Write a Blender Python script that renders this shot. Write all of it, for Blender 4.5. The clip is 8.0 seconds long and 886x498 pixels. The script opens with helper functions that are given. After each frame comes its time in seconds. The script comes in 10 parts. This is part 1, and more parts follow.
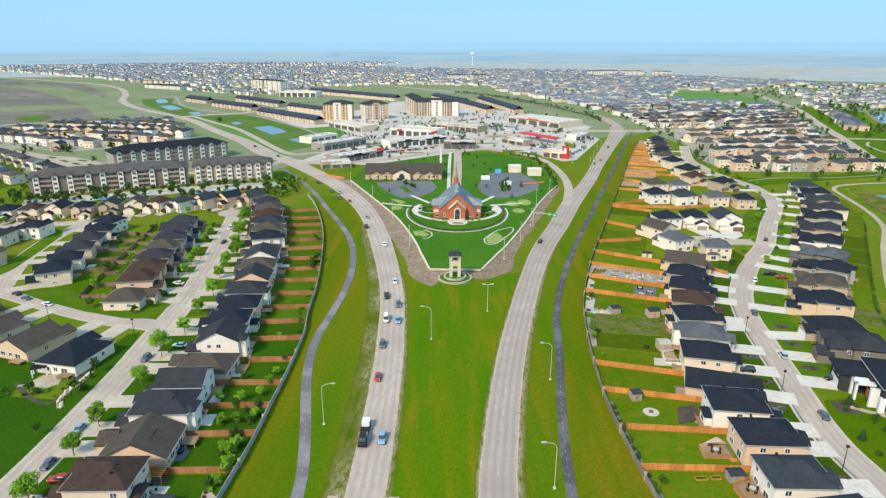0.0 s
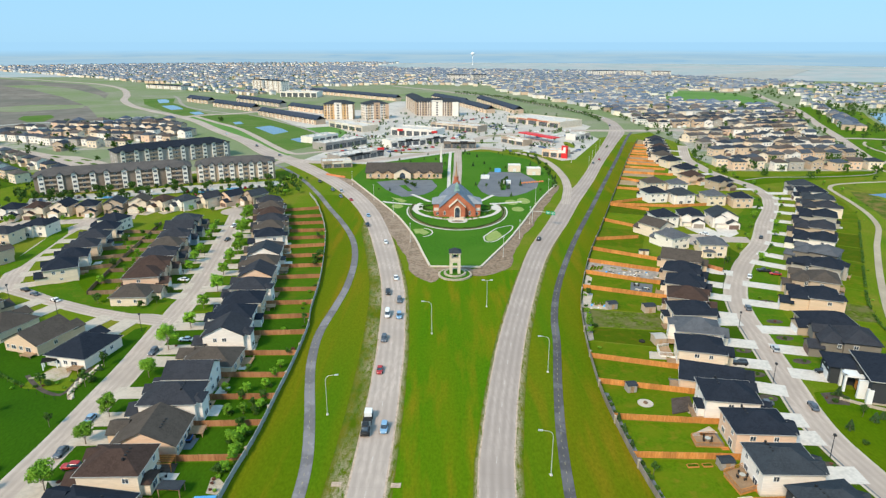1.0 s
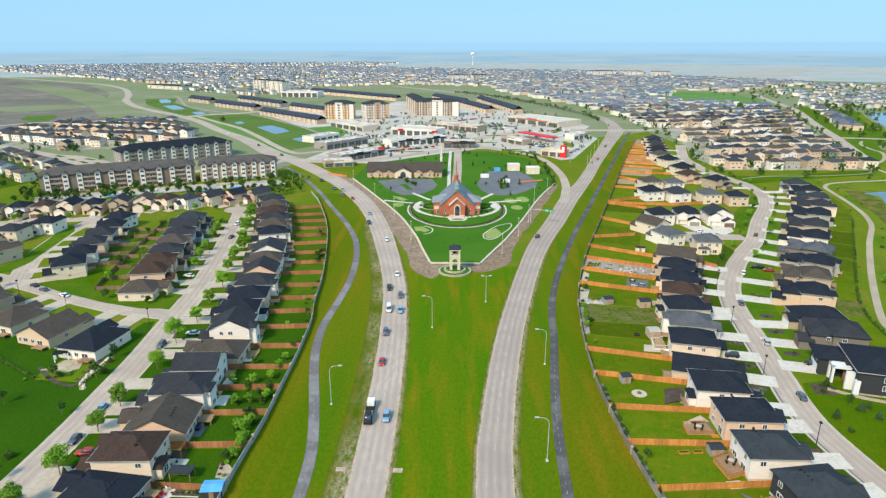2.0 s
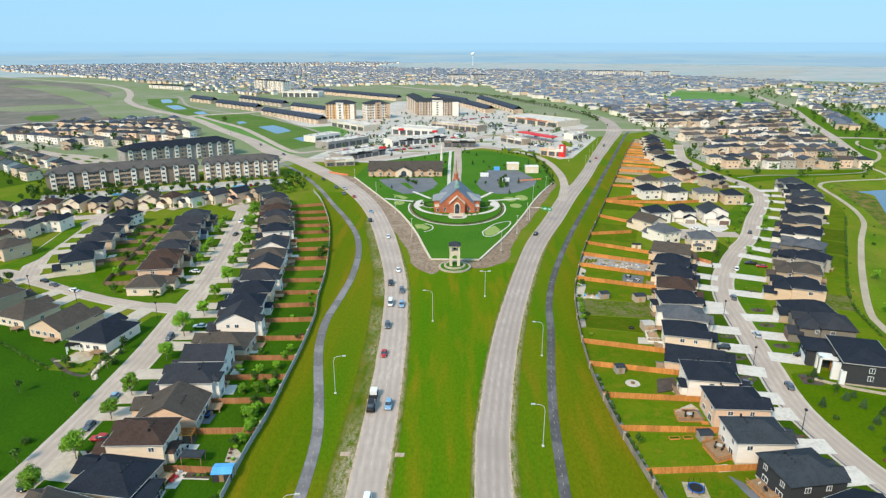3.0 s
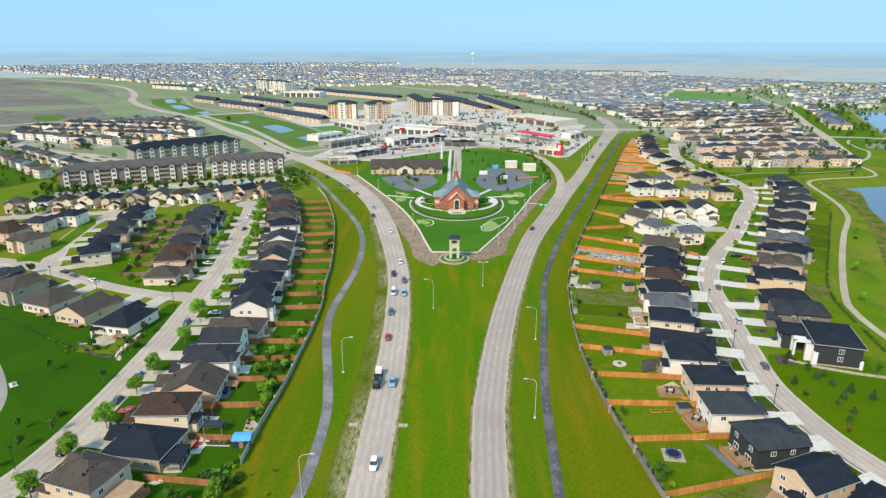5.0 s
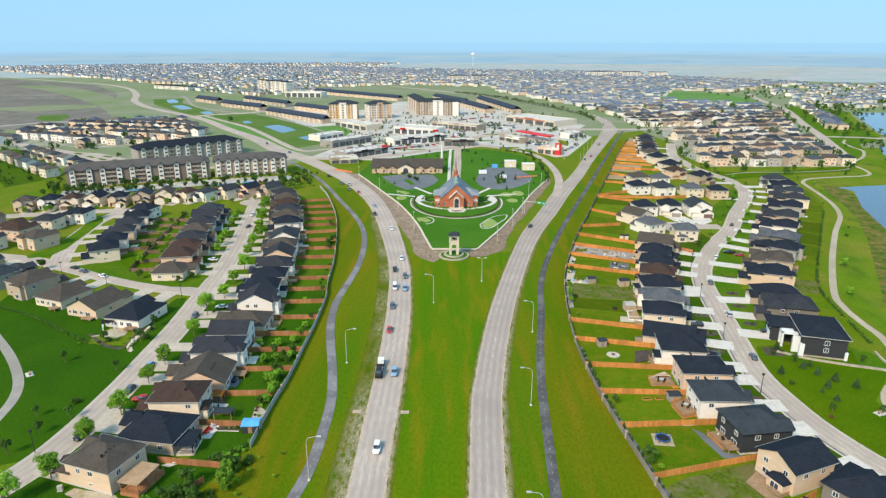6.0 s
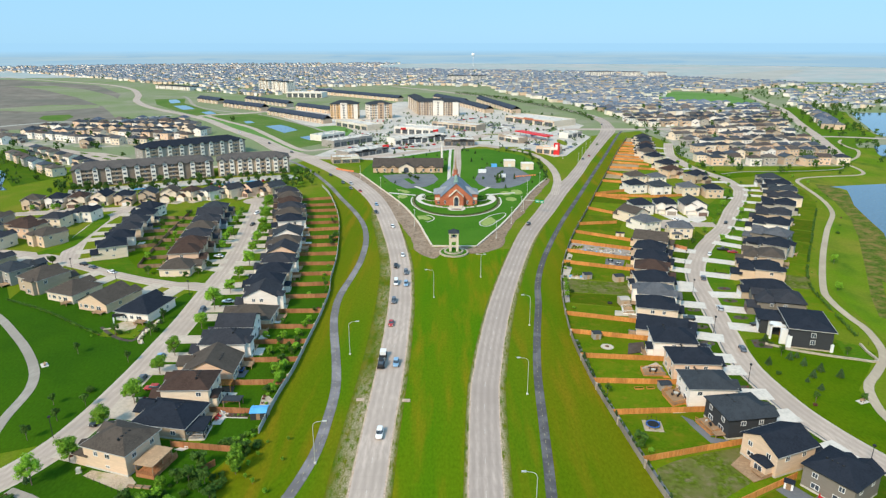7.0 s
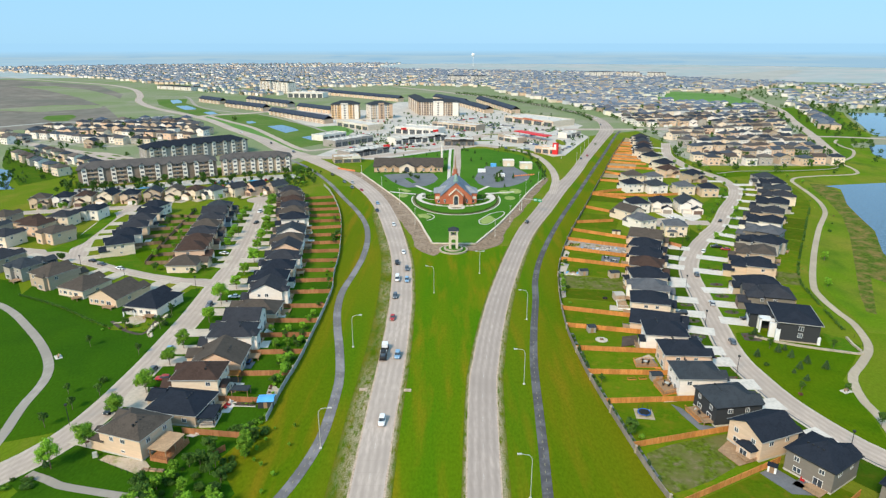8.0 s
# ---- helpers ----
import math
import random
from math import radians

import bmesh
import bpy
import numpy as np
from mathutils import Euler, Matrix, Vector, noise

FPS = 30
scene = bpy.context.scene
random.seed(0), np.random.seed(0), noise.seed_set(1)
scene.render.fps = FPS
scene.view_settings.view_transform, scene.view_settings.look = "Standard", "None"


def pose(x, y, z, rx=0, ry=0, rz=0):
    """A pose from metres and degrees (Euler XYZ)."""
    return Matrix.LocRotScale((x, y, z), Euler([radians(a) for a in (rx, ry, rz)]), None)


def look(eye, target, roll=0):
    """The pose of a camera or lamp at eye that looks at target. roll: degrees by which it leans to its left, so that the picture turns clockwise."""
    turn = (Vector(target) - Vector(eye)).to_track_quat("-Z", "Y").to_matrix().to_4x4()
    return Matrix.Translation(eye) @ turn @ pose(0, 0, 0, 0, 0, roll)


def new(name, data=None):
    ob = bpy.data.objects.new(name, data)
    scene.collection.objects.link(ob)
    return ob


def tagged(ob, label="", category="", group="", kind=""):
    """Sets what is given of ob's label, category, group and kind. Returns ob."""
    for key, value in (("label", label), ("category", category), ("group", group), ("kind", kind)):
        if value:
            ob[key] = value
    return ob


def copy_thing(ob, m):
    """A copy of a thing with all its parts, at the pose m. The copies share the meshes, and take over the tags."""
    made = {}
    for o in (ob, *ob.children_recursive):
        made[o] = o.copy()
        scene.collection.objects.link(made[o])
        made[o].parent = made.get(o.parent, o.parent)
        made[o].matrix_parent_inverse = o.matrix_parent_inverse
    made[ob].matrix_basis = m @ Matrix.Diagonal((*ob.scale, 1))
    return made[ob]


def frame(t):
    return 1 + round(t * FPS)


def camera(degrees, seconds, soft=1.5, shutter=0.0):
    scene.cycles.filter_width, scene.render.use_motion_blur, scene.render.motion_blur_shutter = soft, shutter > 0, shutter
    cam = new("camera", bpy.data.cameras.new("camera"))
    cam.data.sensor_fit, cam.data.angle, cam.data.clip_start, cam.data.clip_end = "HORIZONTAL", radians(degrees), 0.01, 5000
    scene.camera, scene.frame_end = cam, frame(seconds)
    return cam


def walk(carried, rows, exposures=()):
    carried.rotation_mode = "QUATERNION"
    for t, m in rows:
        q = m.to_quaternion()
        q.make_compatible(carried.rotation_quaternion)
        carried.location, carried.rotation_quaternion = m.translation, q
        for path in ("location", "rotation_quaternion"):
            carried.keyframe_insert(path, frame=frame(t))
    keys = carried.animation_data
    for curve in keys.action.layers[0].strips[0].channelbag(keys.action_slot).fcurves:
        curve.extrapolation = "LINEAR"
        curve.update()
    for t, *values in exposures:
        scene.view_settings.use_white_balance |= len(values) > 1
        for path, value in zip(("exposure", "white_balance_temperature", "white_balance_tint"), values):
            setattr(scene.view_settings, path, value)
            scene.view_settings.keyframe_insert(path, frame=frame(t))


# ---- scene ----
# Camera: a drone that backs away and climbs slowly, looking down at a steady angle.
cam = camera(70.0, 8.0, soft=1.3)
ROWS = [
    (0.0, 0.0, 0.0, 92.0, 71.969, 0.0), (0.5, -0.01, -2.32, 92.16, 71.97, 0.007), (1.0, -0.02, -4.88, 92.34, 71.971, 0.014),
    (1.5, -0.02, -7.63, 92.54, 71.972, 0.02), (3.0, -0.01, -16.93, 93.23, 71.975, 0.041), (3.5, 0.0, -20.31, 93.5, 71.975, 0.048),
    (4.0, 0.02, -23.79, 93.79, 71.976, 0.055), (4.5, 0.04, -27.35, 94.1, 71.977, 0.061), (6.0, 0.14, -38.32, 95.18, 71.98, 0.082),
    (6.5, 0.18, -42.01, 95.59, 71.981, 0.089), (7.0, 0.23, -45.68, 96.03, 71.982, 0.096), (7.5, 0.28, -49.31, 96.5, 71.983, 0.102),
    (8.0, 0.34, -52.88, 97.0, 71.984, 0.109),
]
walk(cam, [(t, pose(x, y, z, rx, 0, rz)) for t, x, y, z, rx, rz in ROWS], exposures=[(0.0, -0.08), (8.0, -0.08)])

# Light: hazy afternoon sun from behind the camera and to its left, with a pale sky.
SUN_ELEVATION, SUN_AZIMUTH = 40.0, 214.0
world = bpy.data.worlds.new("world")
scene.world = world
world.use_nodes = True
wn = world.node_tree.nodes
sky = wn.new("ShaderNodeTexSky")
sky.sky_type, sky.sun_disc = "NISHITA", False
sky.sun_elevation, sky.sun_rotation = radians(SUN_ELEVATION), radians(SUN_AZIMUTH)
sky.air_density, sky.dust_density, sky.ozone_density = 1.0, 0.3, 3.0
tint = wn.new("ShaderNodeMix")
tint.data_type, tint.blend_type = "RGBA", "MULTIPLY"
tint.inputs[0].default_value, tint.inputs[7].default_value = 1.0, (0.85, 1.0, 1.4, 1)
haze = wn.new("ShaderNodeMix")
haze.data_type = "RGBA"
haze.inputs[0].default_value, haze.inputs[7].default_value = 0.88, (3.15, 6.0, 8.3, 1)
world.node_tree.links.new(sky.outputs["Color"], tint.inputs[6])
world.node_tree.links.new(tint.outputs[2], haze.inputs[6])
world.node_tree.links.new(haze.outputs[2], wn["Background"].inputs["Color"])
wn["Background"].inputs["Strength"].default_value = 0.13
sun = new("sun", bpy.data.lights.new("sun", "SUN"))
sun.data.energy, sun.data.angle, sun.data.color = 4.5, radians(13.0), (1.0, 0.85, 0.64)
sa, se = radians(SUN_AZIMUTH), radians(SUN_ELEVATION)
toward_sun = Vector((math.sin(sa) * math.cos(se), math.cos(sa) * math.cos(se), math.sin(se)))
sun.matrix_world = look(toward_sun * 500, (0, 0, 0))

rng = random.Random(11)


# ---- materials ----
def node_mat(name):
    m = bpy.data.materials.new(name)
    m.use_nodes = True
    return m, m.node_tree.nodes, m.node_tree.links, m.node_tree.nodes["Principled BSDF"]


def mixc(nodes, links, fac, a, b):
    n = nodes.new("ShaderNodeMix")
    n.data_type = "RGBA"
    for socket, v in ((0, fac), (6, a), (7, b)):
        if isinstance(v, (int, float)):
            n.inputs[socket].default_value = v
        elif isinstance(v, tuple):
            n.inputs[socket].default_value = (*v, 1)
        else:
            links.new(v, n.inputs[socket])
    return n.outputs[2]


def noise_fac(nodes, links, scale, detail=4, stretch=(1, 1, 1), lo=0.35, hi=0.65, rough=0.55):
    g = nodes.new("ShaderNodeNewGeometry")
    mp = nodes.new("ShaderNodeMapping")
    mp.inputs["Scale"].default_value = stretch
    n = nodes.new("ShaderNodeTexNoise")
    n.inputs["Scale"].default_value, n.inputs["Detail"].default_value, n.inputs["Roughness"].default_value = scale, detail, rough
    r = nodes.new("ShaderNodeMapRange")
    r.inputs["From Min"].default_value, r.inputs["From Max"].default_value = lo, hi
    links.new(g.outputs["Position"], mp.inputs["Vector"])
    links.new(mp.outputs["Vector"], n.inputs["Vector"])
    links.new(n.outputs["Fac"], r.inputs["Value"])
    return r.outputs["Result"]


def surface(name, base, second=None, third=None, rough=0.85, fine=1.5, broad=0.06, spread=0.22, bump=0.25, metal=0.0, spec=0.25, jitter=0.0, stretch=(1, 1, 1), depth=0.03):
    """A weathered surface: fine grain and broad patches between the base colour and a second and third one."""
    m, nodes, links, bsdf = node_mat(name)
    dark = tuple(c * (1 - spread) for c in base)
    light = tuple(min(1, c * (1 + spread)) for c in base)
    grain = noise_fac(nodes, links, fine, 5, stretch)
    c = mixc(nodes, links, grain, dark, light)
    if second:
        c = mixc(nodes, links, noise_fac(nodes, links, broad, 4, stretch, 0.42, 0.66), c, second)
    if third:
        c = mixc(nodes, links, noise_fac(nodes, links, broad * 2.7, 5, stretch, 0.52, 0.72), c, third)
    if jitter:
        oi = nodes.new("ShaderNodeObjectInfo")
        hv = nodes.new("ShaderNodeHueSaturation")
        mr = nodes.new("ShaderNodeMapRange")
        mr.inputs["To Min"].default_value, mr.inputs["To Max"].default_value = 1 - jitter, 1 + jitter
        links.new(oi.outputs["Random"], mr.inputs["Value"])
        links.new(mr.outputs["Result"], hv.inputs["Value"])
        links.new(c, hv.inputs["Color"])
        c = hv.outputs["Color"]
    links.new(c, bsdf.inputs["Base Color"])
    bsdf.inputs["Roughness"].default_value, bsdf.inputs["Metallic"].default_value = rough, metal
    bsdf.inputs["Specular IOR Level"].default_value = spec
    if bump:
        b = nodes.new("ShaderNodeBump")
        b.inputs["Strength"].default_value, b.inputs["Distance"].default_value = bump, depth
        links.new(grain, b.inputs["Height"])
        links.new(b.outputs["Normal"], bsdf.inputs["Normal"])
    return m


def palette(name, colours, rough=0.85, island=False, fine=2.0, spread=0.15):
    """One colour out of a list for each object, or for each loose piece of a joined mesh."""
    m, nodes, links, bsdf = node_mat(name)
    if island:
        src = nodes.new("ShaderNodeNewGeometry").outputs["Random Per Island"]
    else:
        src = nodes.new("ShaderNodeObjectInfo").outputs["Random"]
    ramp = nodes.new("ShaderNodeValToRGB")
    ramp.color_ramp.interpolation = "CONSTANT"
    el = ramp.color_ramp.elements
    while len(el) < len(colours):
        el.new(0.5)
    for i, c in enumerate(colours):
        el[i].position, el[i].color = i / len(colours), (*c, 1)
    links.new(src, ramp.inputs["Fac"])
    hv = nodes.new("ShaderNodeHueSaturation")
    mr = nodes.new("ShaderNodeMapRange")
    mr.inputs["To Min"].default_value, mr.inputs["To Max"].default_value = 1 - spread, 1 + spread
    links.new(noise_fac(nodes, links, fine), mr.inputs["Value"])
    links.new(mr.outputs["Result"], hv.inputs["Value"])
    links.new(ramp.outputs["Color"], hv.inputs["Color"])
    links.new(hv.outputs["Color"], bsdf.inputs["Base Color"])
    bsdf.inputs["Roughness"].default_value = rough
    bsdf.inputs["Specular IOR Level"].default_value = 0.1
    return m


def paving(name, base, joints=5.0, tracks=0.0, cracks=0.0, dark=(0.05, 0.05, 0.055), patches=0.0):
    """Poured road surface: u runs along in metres, v across from 0 to 1; cross joints, wheel tracks and patched cracks."""
    m, nodes, links, bsdf = node_mat(name)
    uv = nodes.new("ShaderNodeUVMap")
    sep = nodes.new("ShaderNodeSeparateXYZ")
    links.new(uv.outputs["UV"], sep.inputs["Vector"])
    c = mixc(nodes, links, noise_fac(nodes, links, 1.4, 5, (1, 0.2, 1)), tuple(k * 0.86 for k in base), tuple(k * 1.12 for k in base))
    c = mixc(nodes, links, noise_fac(nodes, links, 0.05, 3), c, tuple(k * 0.82 for k in base))

    def math_node(op, a, b=None):
        n = nodes.new("ShaderNodeMath")
        n.operation = op
        for i, v in enumerate((a, b)):
            if v is None:
                continue
            if isinstance(v, (int, float)):
                n.inputs[i].default_value = v
            else:
                links.new(v, n.inputs[i])
        return n.outputs[0]
    if joints:
        w = math_node("MODULO", sep.outputs["X"], joints)
        j = math_node("LESS_THAN", w, 0.16)
        c = mixc(nodes, links, math_node("MULTIPLY", j, 0.14), c, tuple(k * 0.5 for k in base))
    if tracks:
        s = math_node("SINE", math_node("MULTIPLY", sep.outputs["Y"], math.pi * 4))
        k = math_node("MULTIPLY", math_node("POWER", math_node("ABSOLUTE", s), 2.0), tracks)
        n = noise_fac(nodes, links, 0.05, 2, (1, 0.3, 1), 0.1, 0.5)
        c = mixc(nodes, links, math_node("MULTIPLY", k, n), c, tuple(q * 0.55 for q in base))
    if patches:
        k = noise_fac(nodes, links, 0.09, 4, (1, 1, 1), 0.5, 0.56)
        c = mixc(nodes, links, math_node("MULTIPLY", k, patches), c, tuple(q * 2.1 for q in base))
        k = noise_fac(nodes, links, 0.55, 4, (1, 1, 1), 0.6, 0.66)
        c = mixc(nodes, links, math_node("MULTIPLY", k, patches * 0.7), c, tuple(q * 2.6 for q in base))
    if cracks:
        v = nodes.new("ShaderNodeTexVoronoi")
        v.feature = "DISTANCE_TO_EDGE"
        v.inputs["Scale"].default_value = 0.35
        g = nodes.new("ShaderNodeNewGeometry")
        links.new(g.outputs["Position"], v.inputs["Vector"])
        e = math_node("LESS_THAN", v.outputs["Distance"], 0.022)
        c = mixc(nodes, links, math_node("MULTIPLY", e, cracks), c, dark)
    links.new(c, bsdf.inputs["Base Color"])
    bsdf.inputs["Roughness"].default_value = 0.95
    bsdf.inputs["Specular IOR Level"].default_value = 0.08
    return m


def glassy(name, base, rough=0.12):
    m, nodes, links, bsdf = node_mat(name)
    c = mixc(nodes, links, noise_fac(nodes, links, 0.6, 2), tuple(k * 0.6 for k in base), tuple(k * 1.5 for k in base))
    links.new(c, bsdf.inputs["Base Color"])
    bsdf.inputs["Roughness"].default_value = rough
    bsdf.inputs["Specular IOR Level"].default_value = 0.6
    return m


M = {}


def grass(name, base, second, third, along=(1, 0.2, 1), broad=0.05):
    """Grass with soft broad drifts of other greens, long streaks and a fine low grain."""
    m, nodes, links, bsdf = node_mat(name)
    c = mixc(nodes, links, noise_fac(nodes, links, broad, 3, along, 0.36, 0.70, 0.45), base, second)
    c = mixc(nodes, links, noise_fac(nodes, links, broad * 2.3, 4, along, 0.50, 0.78, 0.5), c, third)
    grain = noise_fac(nodes, links, 1.7, 5, (1, 0.45, 1), 0.25, 0.75, 0.65)
    hv = nodes.new("ShaderNodeHueSaturation")
    mr = nodes.new("ShaderNodeMapRange")
    mr.inputs["To Min"].default_value, mr.inputs["To Max"].default_value = 0.74, 1.22
    links.new(grain, mr.inputs["Value"])
    links.new(mr.outputs["Result"], hv.inputs["Value"])
    links.new(c, hv.inputs["Color"])
    links.new(hv.outputs["Color"], bsdf.inputs["Base Color"])
    bsdf.inputs["Roughness"].default_value, bsdf.inputs["Specular IOR Level"].default_value = 0.9, 0.02
    b = nodes.new("ShaderNodeBump")
    b.inputs["Strength"].default_value, b.inputs["Distance"].default_value = 0.12, 0.04
    links.new(grain, b.inputs["Height"])
    links.new(b.outputs["Normal"], bsdf.inputs["Normal"])
    return m


M["ground"] = grass("prairie_grass", (0.106, 0.176, 0.008), (0.15, 0.184, 0.013), (0.205, 0.188, 0.028), (1, 0.6, 1), 0.025)
M["lime"] = grass("lime_planting", (0.27, 0.34, 0.10), (0.33, 0.38, 0.14), (0.20, 0.28, 0.06), (1, 1, 1), 0.2)
M["shop_glass"] = glassy("shop_glass", (0.10, 0.11, 0.12), 0.15)
M["hall_brick"] = surface("peach_brick", (0.60, 0.40, 0.26), (0.66, 0.46, 0.32), fine=2, broad=0.3, spread=0.14)
M["median"] = grass("median_grass", (0.066, 0.164, 0.003), (0.124, 0.170, 0.004), (0.23, 0.174, 0.008), (1, 0.13, 1), 0.085)
M["verge"] = grass("verge_grass", (0.086, 0.143, 0.003), (0.152, 0.147, 0.005), (0.225, 0.150, 0.009), (1, 0.12, 1), 0.07)
M["verge_green"] = grass("verge_green", (0.078, 0.154, 0.004), (0.132, 0.156, 0.005), (0.195, 0.152, 0.008), (1, 0.1, 1), 0.08)
M["shoulder_earth"] = surface("shoulder_earth", (0.50, 0.37, 0.285), (0.56, 0.43, 0.34), (0.33, 0.25, 0.15), fine=1.6, broad=0.25, spread=0.3, spec=0.02)
M["trail_grey"] = paving("grey_trail_asphalt", (0.19, 0.175, 0.18), joints=11.3, cracks=0.0, patches=0.3)
# Northern grass, greyed and lightened so that its colour carries haze.
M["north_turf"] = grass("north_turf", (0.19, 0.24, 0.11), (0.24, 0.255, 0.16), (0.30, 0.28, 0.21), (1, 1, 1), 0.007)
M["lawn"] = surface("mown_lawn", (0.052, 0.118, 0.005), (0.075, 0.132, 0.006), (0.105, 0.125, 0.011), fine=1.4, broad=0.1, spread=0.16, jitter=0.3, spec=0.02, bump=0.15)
M["lawn_east"] = surface("lime_yard_lawn", (0.077, 0.138, 0.004), (0.112, 0.148, 0.006), (0.16, 0.145, 0.011), fine=1.4, broad=0.12, spread=0.16, jitter=0.28, spec=0.02, bump=0.15)
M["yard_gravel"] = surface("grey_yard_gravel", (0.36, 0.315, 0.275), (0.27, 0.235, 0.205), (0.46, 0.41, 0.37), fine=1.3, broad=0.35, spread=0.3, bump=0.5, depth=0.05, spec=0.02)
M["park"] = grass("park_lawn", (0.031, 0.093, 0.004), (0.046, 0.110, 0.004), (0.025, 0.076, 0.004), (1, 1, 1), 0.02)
M["park_east"] = grass("lime_lawn", (0.062, 0.132, 0.002), (0.092, 0.142, 0.003), (0.045, 0.112, 0.002), (1, 1, 1), 0.035)
M["church_lawn"] = surface("church_lawn", (0.052, 0.150, 0.012), (0.070, 0.170, 0.016), fine=1.2, broad=0.03, spread=0.25, spec=0.02)
M["meadow"] = grass("rough_meadow", (0.112, 0.195, 0.008), (0.22, 0.20, 0.03), (0.055, 0.125, 0.010), (1, 0.5, 1), 0.035)
M["reeds"] = surface("dry_reeds", (0.085, 0.13, 0.015), (0.25, 0.17, 0.06), (0.05, 0.11, 0.012), fine=0.9, broad=0.16, spread=0.35, bump=0.8, depth=0.3, spec=0.02)
M["far_green"] = grass("far_green", (0.12, 0.24, 0.06), (0.15, 0.26, 0.08), (0.10, 0.21, 0.05), (1, 1, 1), 0.02)
M["worn"] = surface("worn_lawn", (0.09, 0.125, 0.012), (0.15, 0.14, 0.05), (0.20, 0.165, 0.09), fine=0.8, broad=0.16, spread=0.3, spec=0.02)
M["bank"] = grass("pond_bank_grass", (0.085, 0.165, 0.03), (0.12, 0.185, 0.045), (0.17, 0.185, 0.07), (1, 1, 1), 0.02)
# Far fields: distance haze is mixed into these pale bluish colours.
M["far_field"] = surface("hazed_field", (0.35, 0.40, 0.40), (0.47, 0.43, 0.41), (0.30, 0.39, 0.39), fine=0.02, broad=0.004, spread=0.1, bump=0, spec=0.02)
M["peat"] = surface("brown_field", (0.205, 0.178, 0.150), (0.155, 0.150, 0.125), (0.265, 0.235, 0.195), fine=0.05, broad=0.006, spread=0.2, bump=0, spec=0.02)
M["dirt"] = surface("bare_earth", (0.21, 0.135, 0.09), (0.28, 0.20, 0.145), (0.13, 0.095, 0.065), fine=0.9, broad=0.12, spread=0.3, bump=0.6, depth=0.1)
M["mulch"] = surface("dark_mulch", (0.075, 0.058, 0.045), (0.11, 0.085, 0.068), (0.05, 0.04, 0.032), fine=1.5, broad=0.3, spread=0.35, bump=0.6, depth=0.06)
M["churned"] = surface("churned_earth", (0.27, 0.185, 0.125), (0.36, 0.26, 0.185), (0.15, 0.11, 0.07), fine=0.9, broad=0.16, spread=0.4, bump=0.7, depth=0.12)
M["churned_dark"] = surface("dark_churned_earth", (0.24, 0.16, 0.105), (0.34, 0.24, 0.165), (0.12, 0.085, 0.05), fine=0.8, broad=0.22, spread=0.45, bump=0.8, depth=0.15)
M["earth"] = surface("dry_earth", (0.36, 0.24, 0.13), (0.42, 0.30, 0.18), (0.22, 0.22, 0.05), fine=0.9, broad=0.12, spread=0.25)
# Bare far field, greyed a little to put haze into its colour.
M["earth_pale"] = surface("pale_bare_field", (0.37, 0.36, 0.32), (0.42, 0.40, 0.36), fine=0.05, broad=0.006, spread=0.1, bump=0)
M["gravel"] = surface("gravel_shoulder", (0.42, 0.33, 0.24), (0.5, 0.42, 0.33), (0.2, 0.24, 0.05), fine=2.5, broad=0.15, spread=0.25)
M["highway"] = paving("highway_concrete", (0.53, 0.43, 0.37), joints=4.6, tracks=0.34)
M["highway_east"] = paving("worn_highway_concrete", (0.475, 0.385, 0.335), joints=4.6, tracks=0.42)
M["street"] = paving("street_concrete", (0.53, 0.428, 0.362), joints=6.0, tracks=0.3)
M["trail"] = paving("trail_asphalt", (0.105, 0.099, 0.102), joints=11.3, cracks=0.0, patches=0.38)
M["park_trail"] = paving("trail_concrete", (0.37, 0.325, 0.28), joints=3.0)
M["tan_trail"] = paving("tan_trail_concrete", (0.47, 0.385, 0.29), joints=3.0)
M["asphalt"] = surface("parking_asphalt", (0.145, 0.15, 0.165), (0.175, 0.178, 0.19), (0.12, 0.122, 0.132), fine=1.5, broad=0.05, spread=0.15)
M["lot"] = surface("pale_lot", (0.50, 0.45, 0.40), (0.58, 0.52, 0.46), (0.39, 0.36, 0.33), fine=0.7, broad=0.03, spread=0.2)
M["concrete"] = surface("pale_concrete", (0.61, 0.55, 0.49), (0.67, 0.61, 0.55), (0.52, 0.47, 0.42), fine=1.2, broad=0.15, spread=0.12)
M["walkway"] = surface("walkway_concrete", (0.50, 0.42, 0.34), (0.56, 0.475, 0.39), (0.43, 0.365, 0.30), fine=1.2, broad=0.15, spread=0.14)
M["kerb"] = surface("kerb_concrete", (0.56, 0.52, 0.47), fine=2, spread=0.12)
M["paint"] = surface("road_paint", (0.8, 0.8, 0.78), fine=3, spread=0.1, rough=0.6)
M["worn_paint"] = surface("worn_road_paint", (0.60, 0.55, 0.50), (0.5, 0.43, 0.38), fine=3, broad=0.6, spread=0.15, rough=0.7)
M["trail_paint"] = surface("yellow_trail_paint", (0.46, 0.38, 0.20), (0.3, 0.26, 0.17), fine=3, broad=0.6, spread=0.15, rough=0.7)
M["fence_wood"] = surface("cedar_boards", (0.58, 0.235, 0.06), (0.46, 0.18, 0.045), (0.64, 0.31, 0.11), fine=3.0, broad=0.5, spread=0.25, stretch=(3, 3, 0.3), jitter=0.18)
M["fence_brown"] = surface("aged_boards", (0.34, 0.145, 0.065), (0.40, 0.19, 0.09), fine=3.0, broad=0.5, spread=0.28, stretch=(3, 3, 0.3), jitter=0.25)
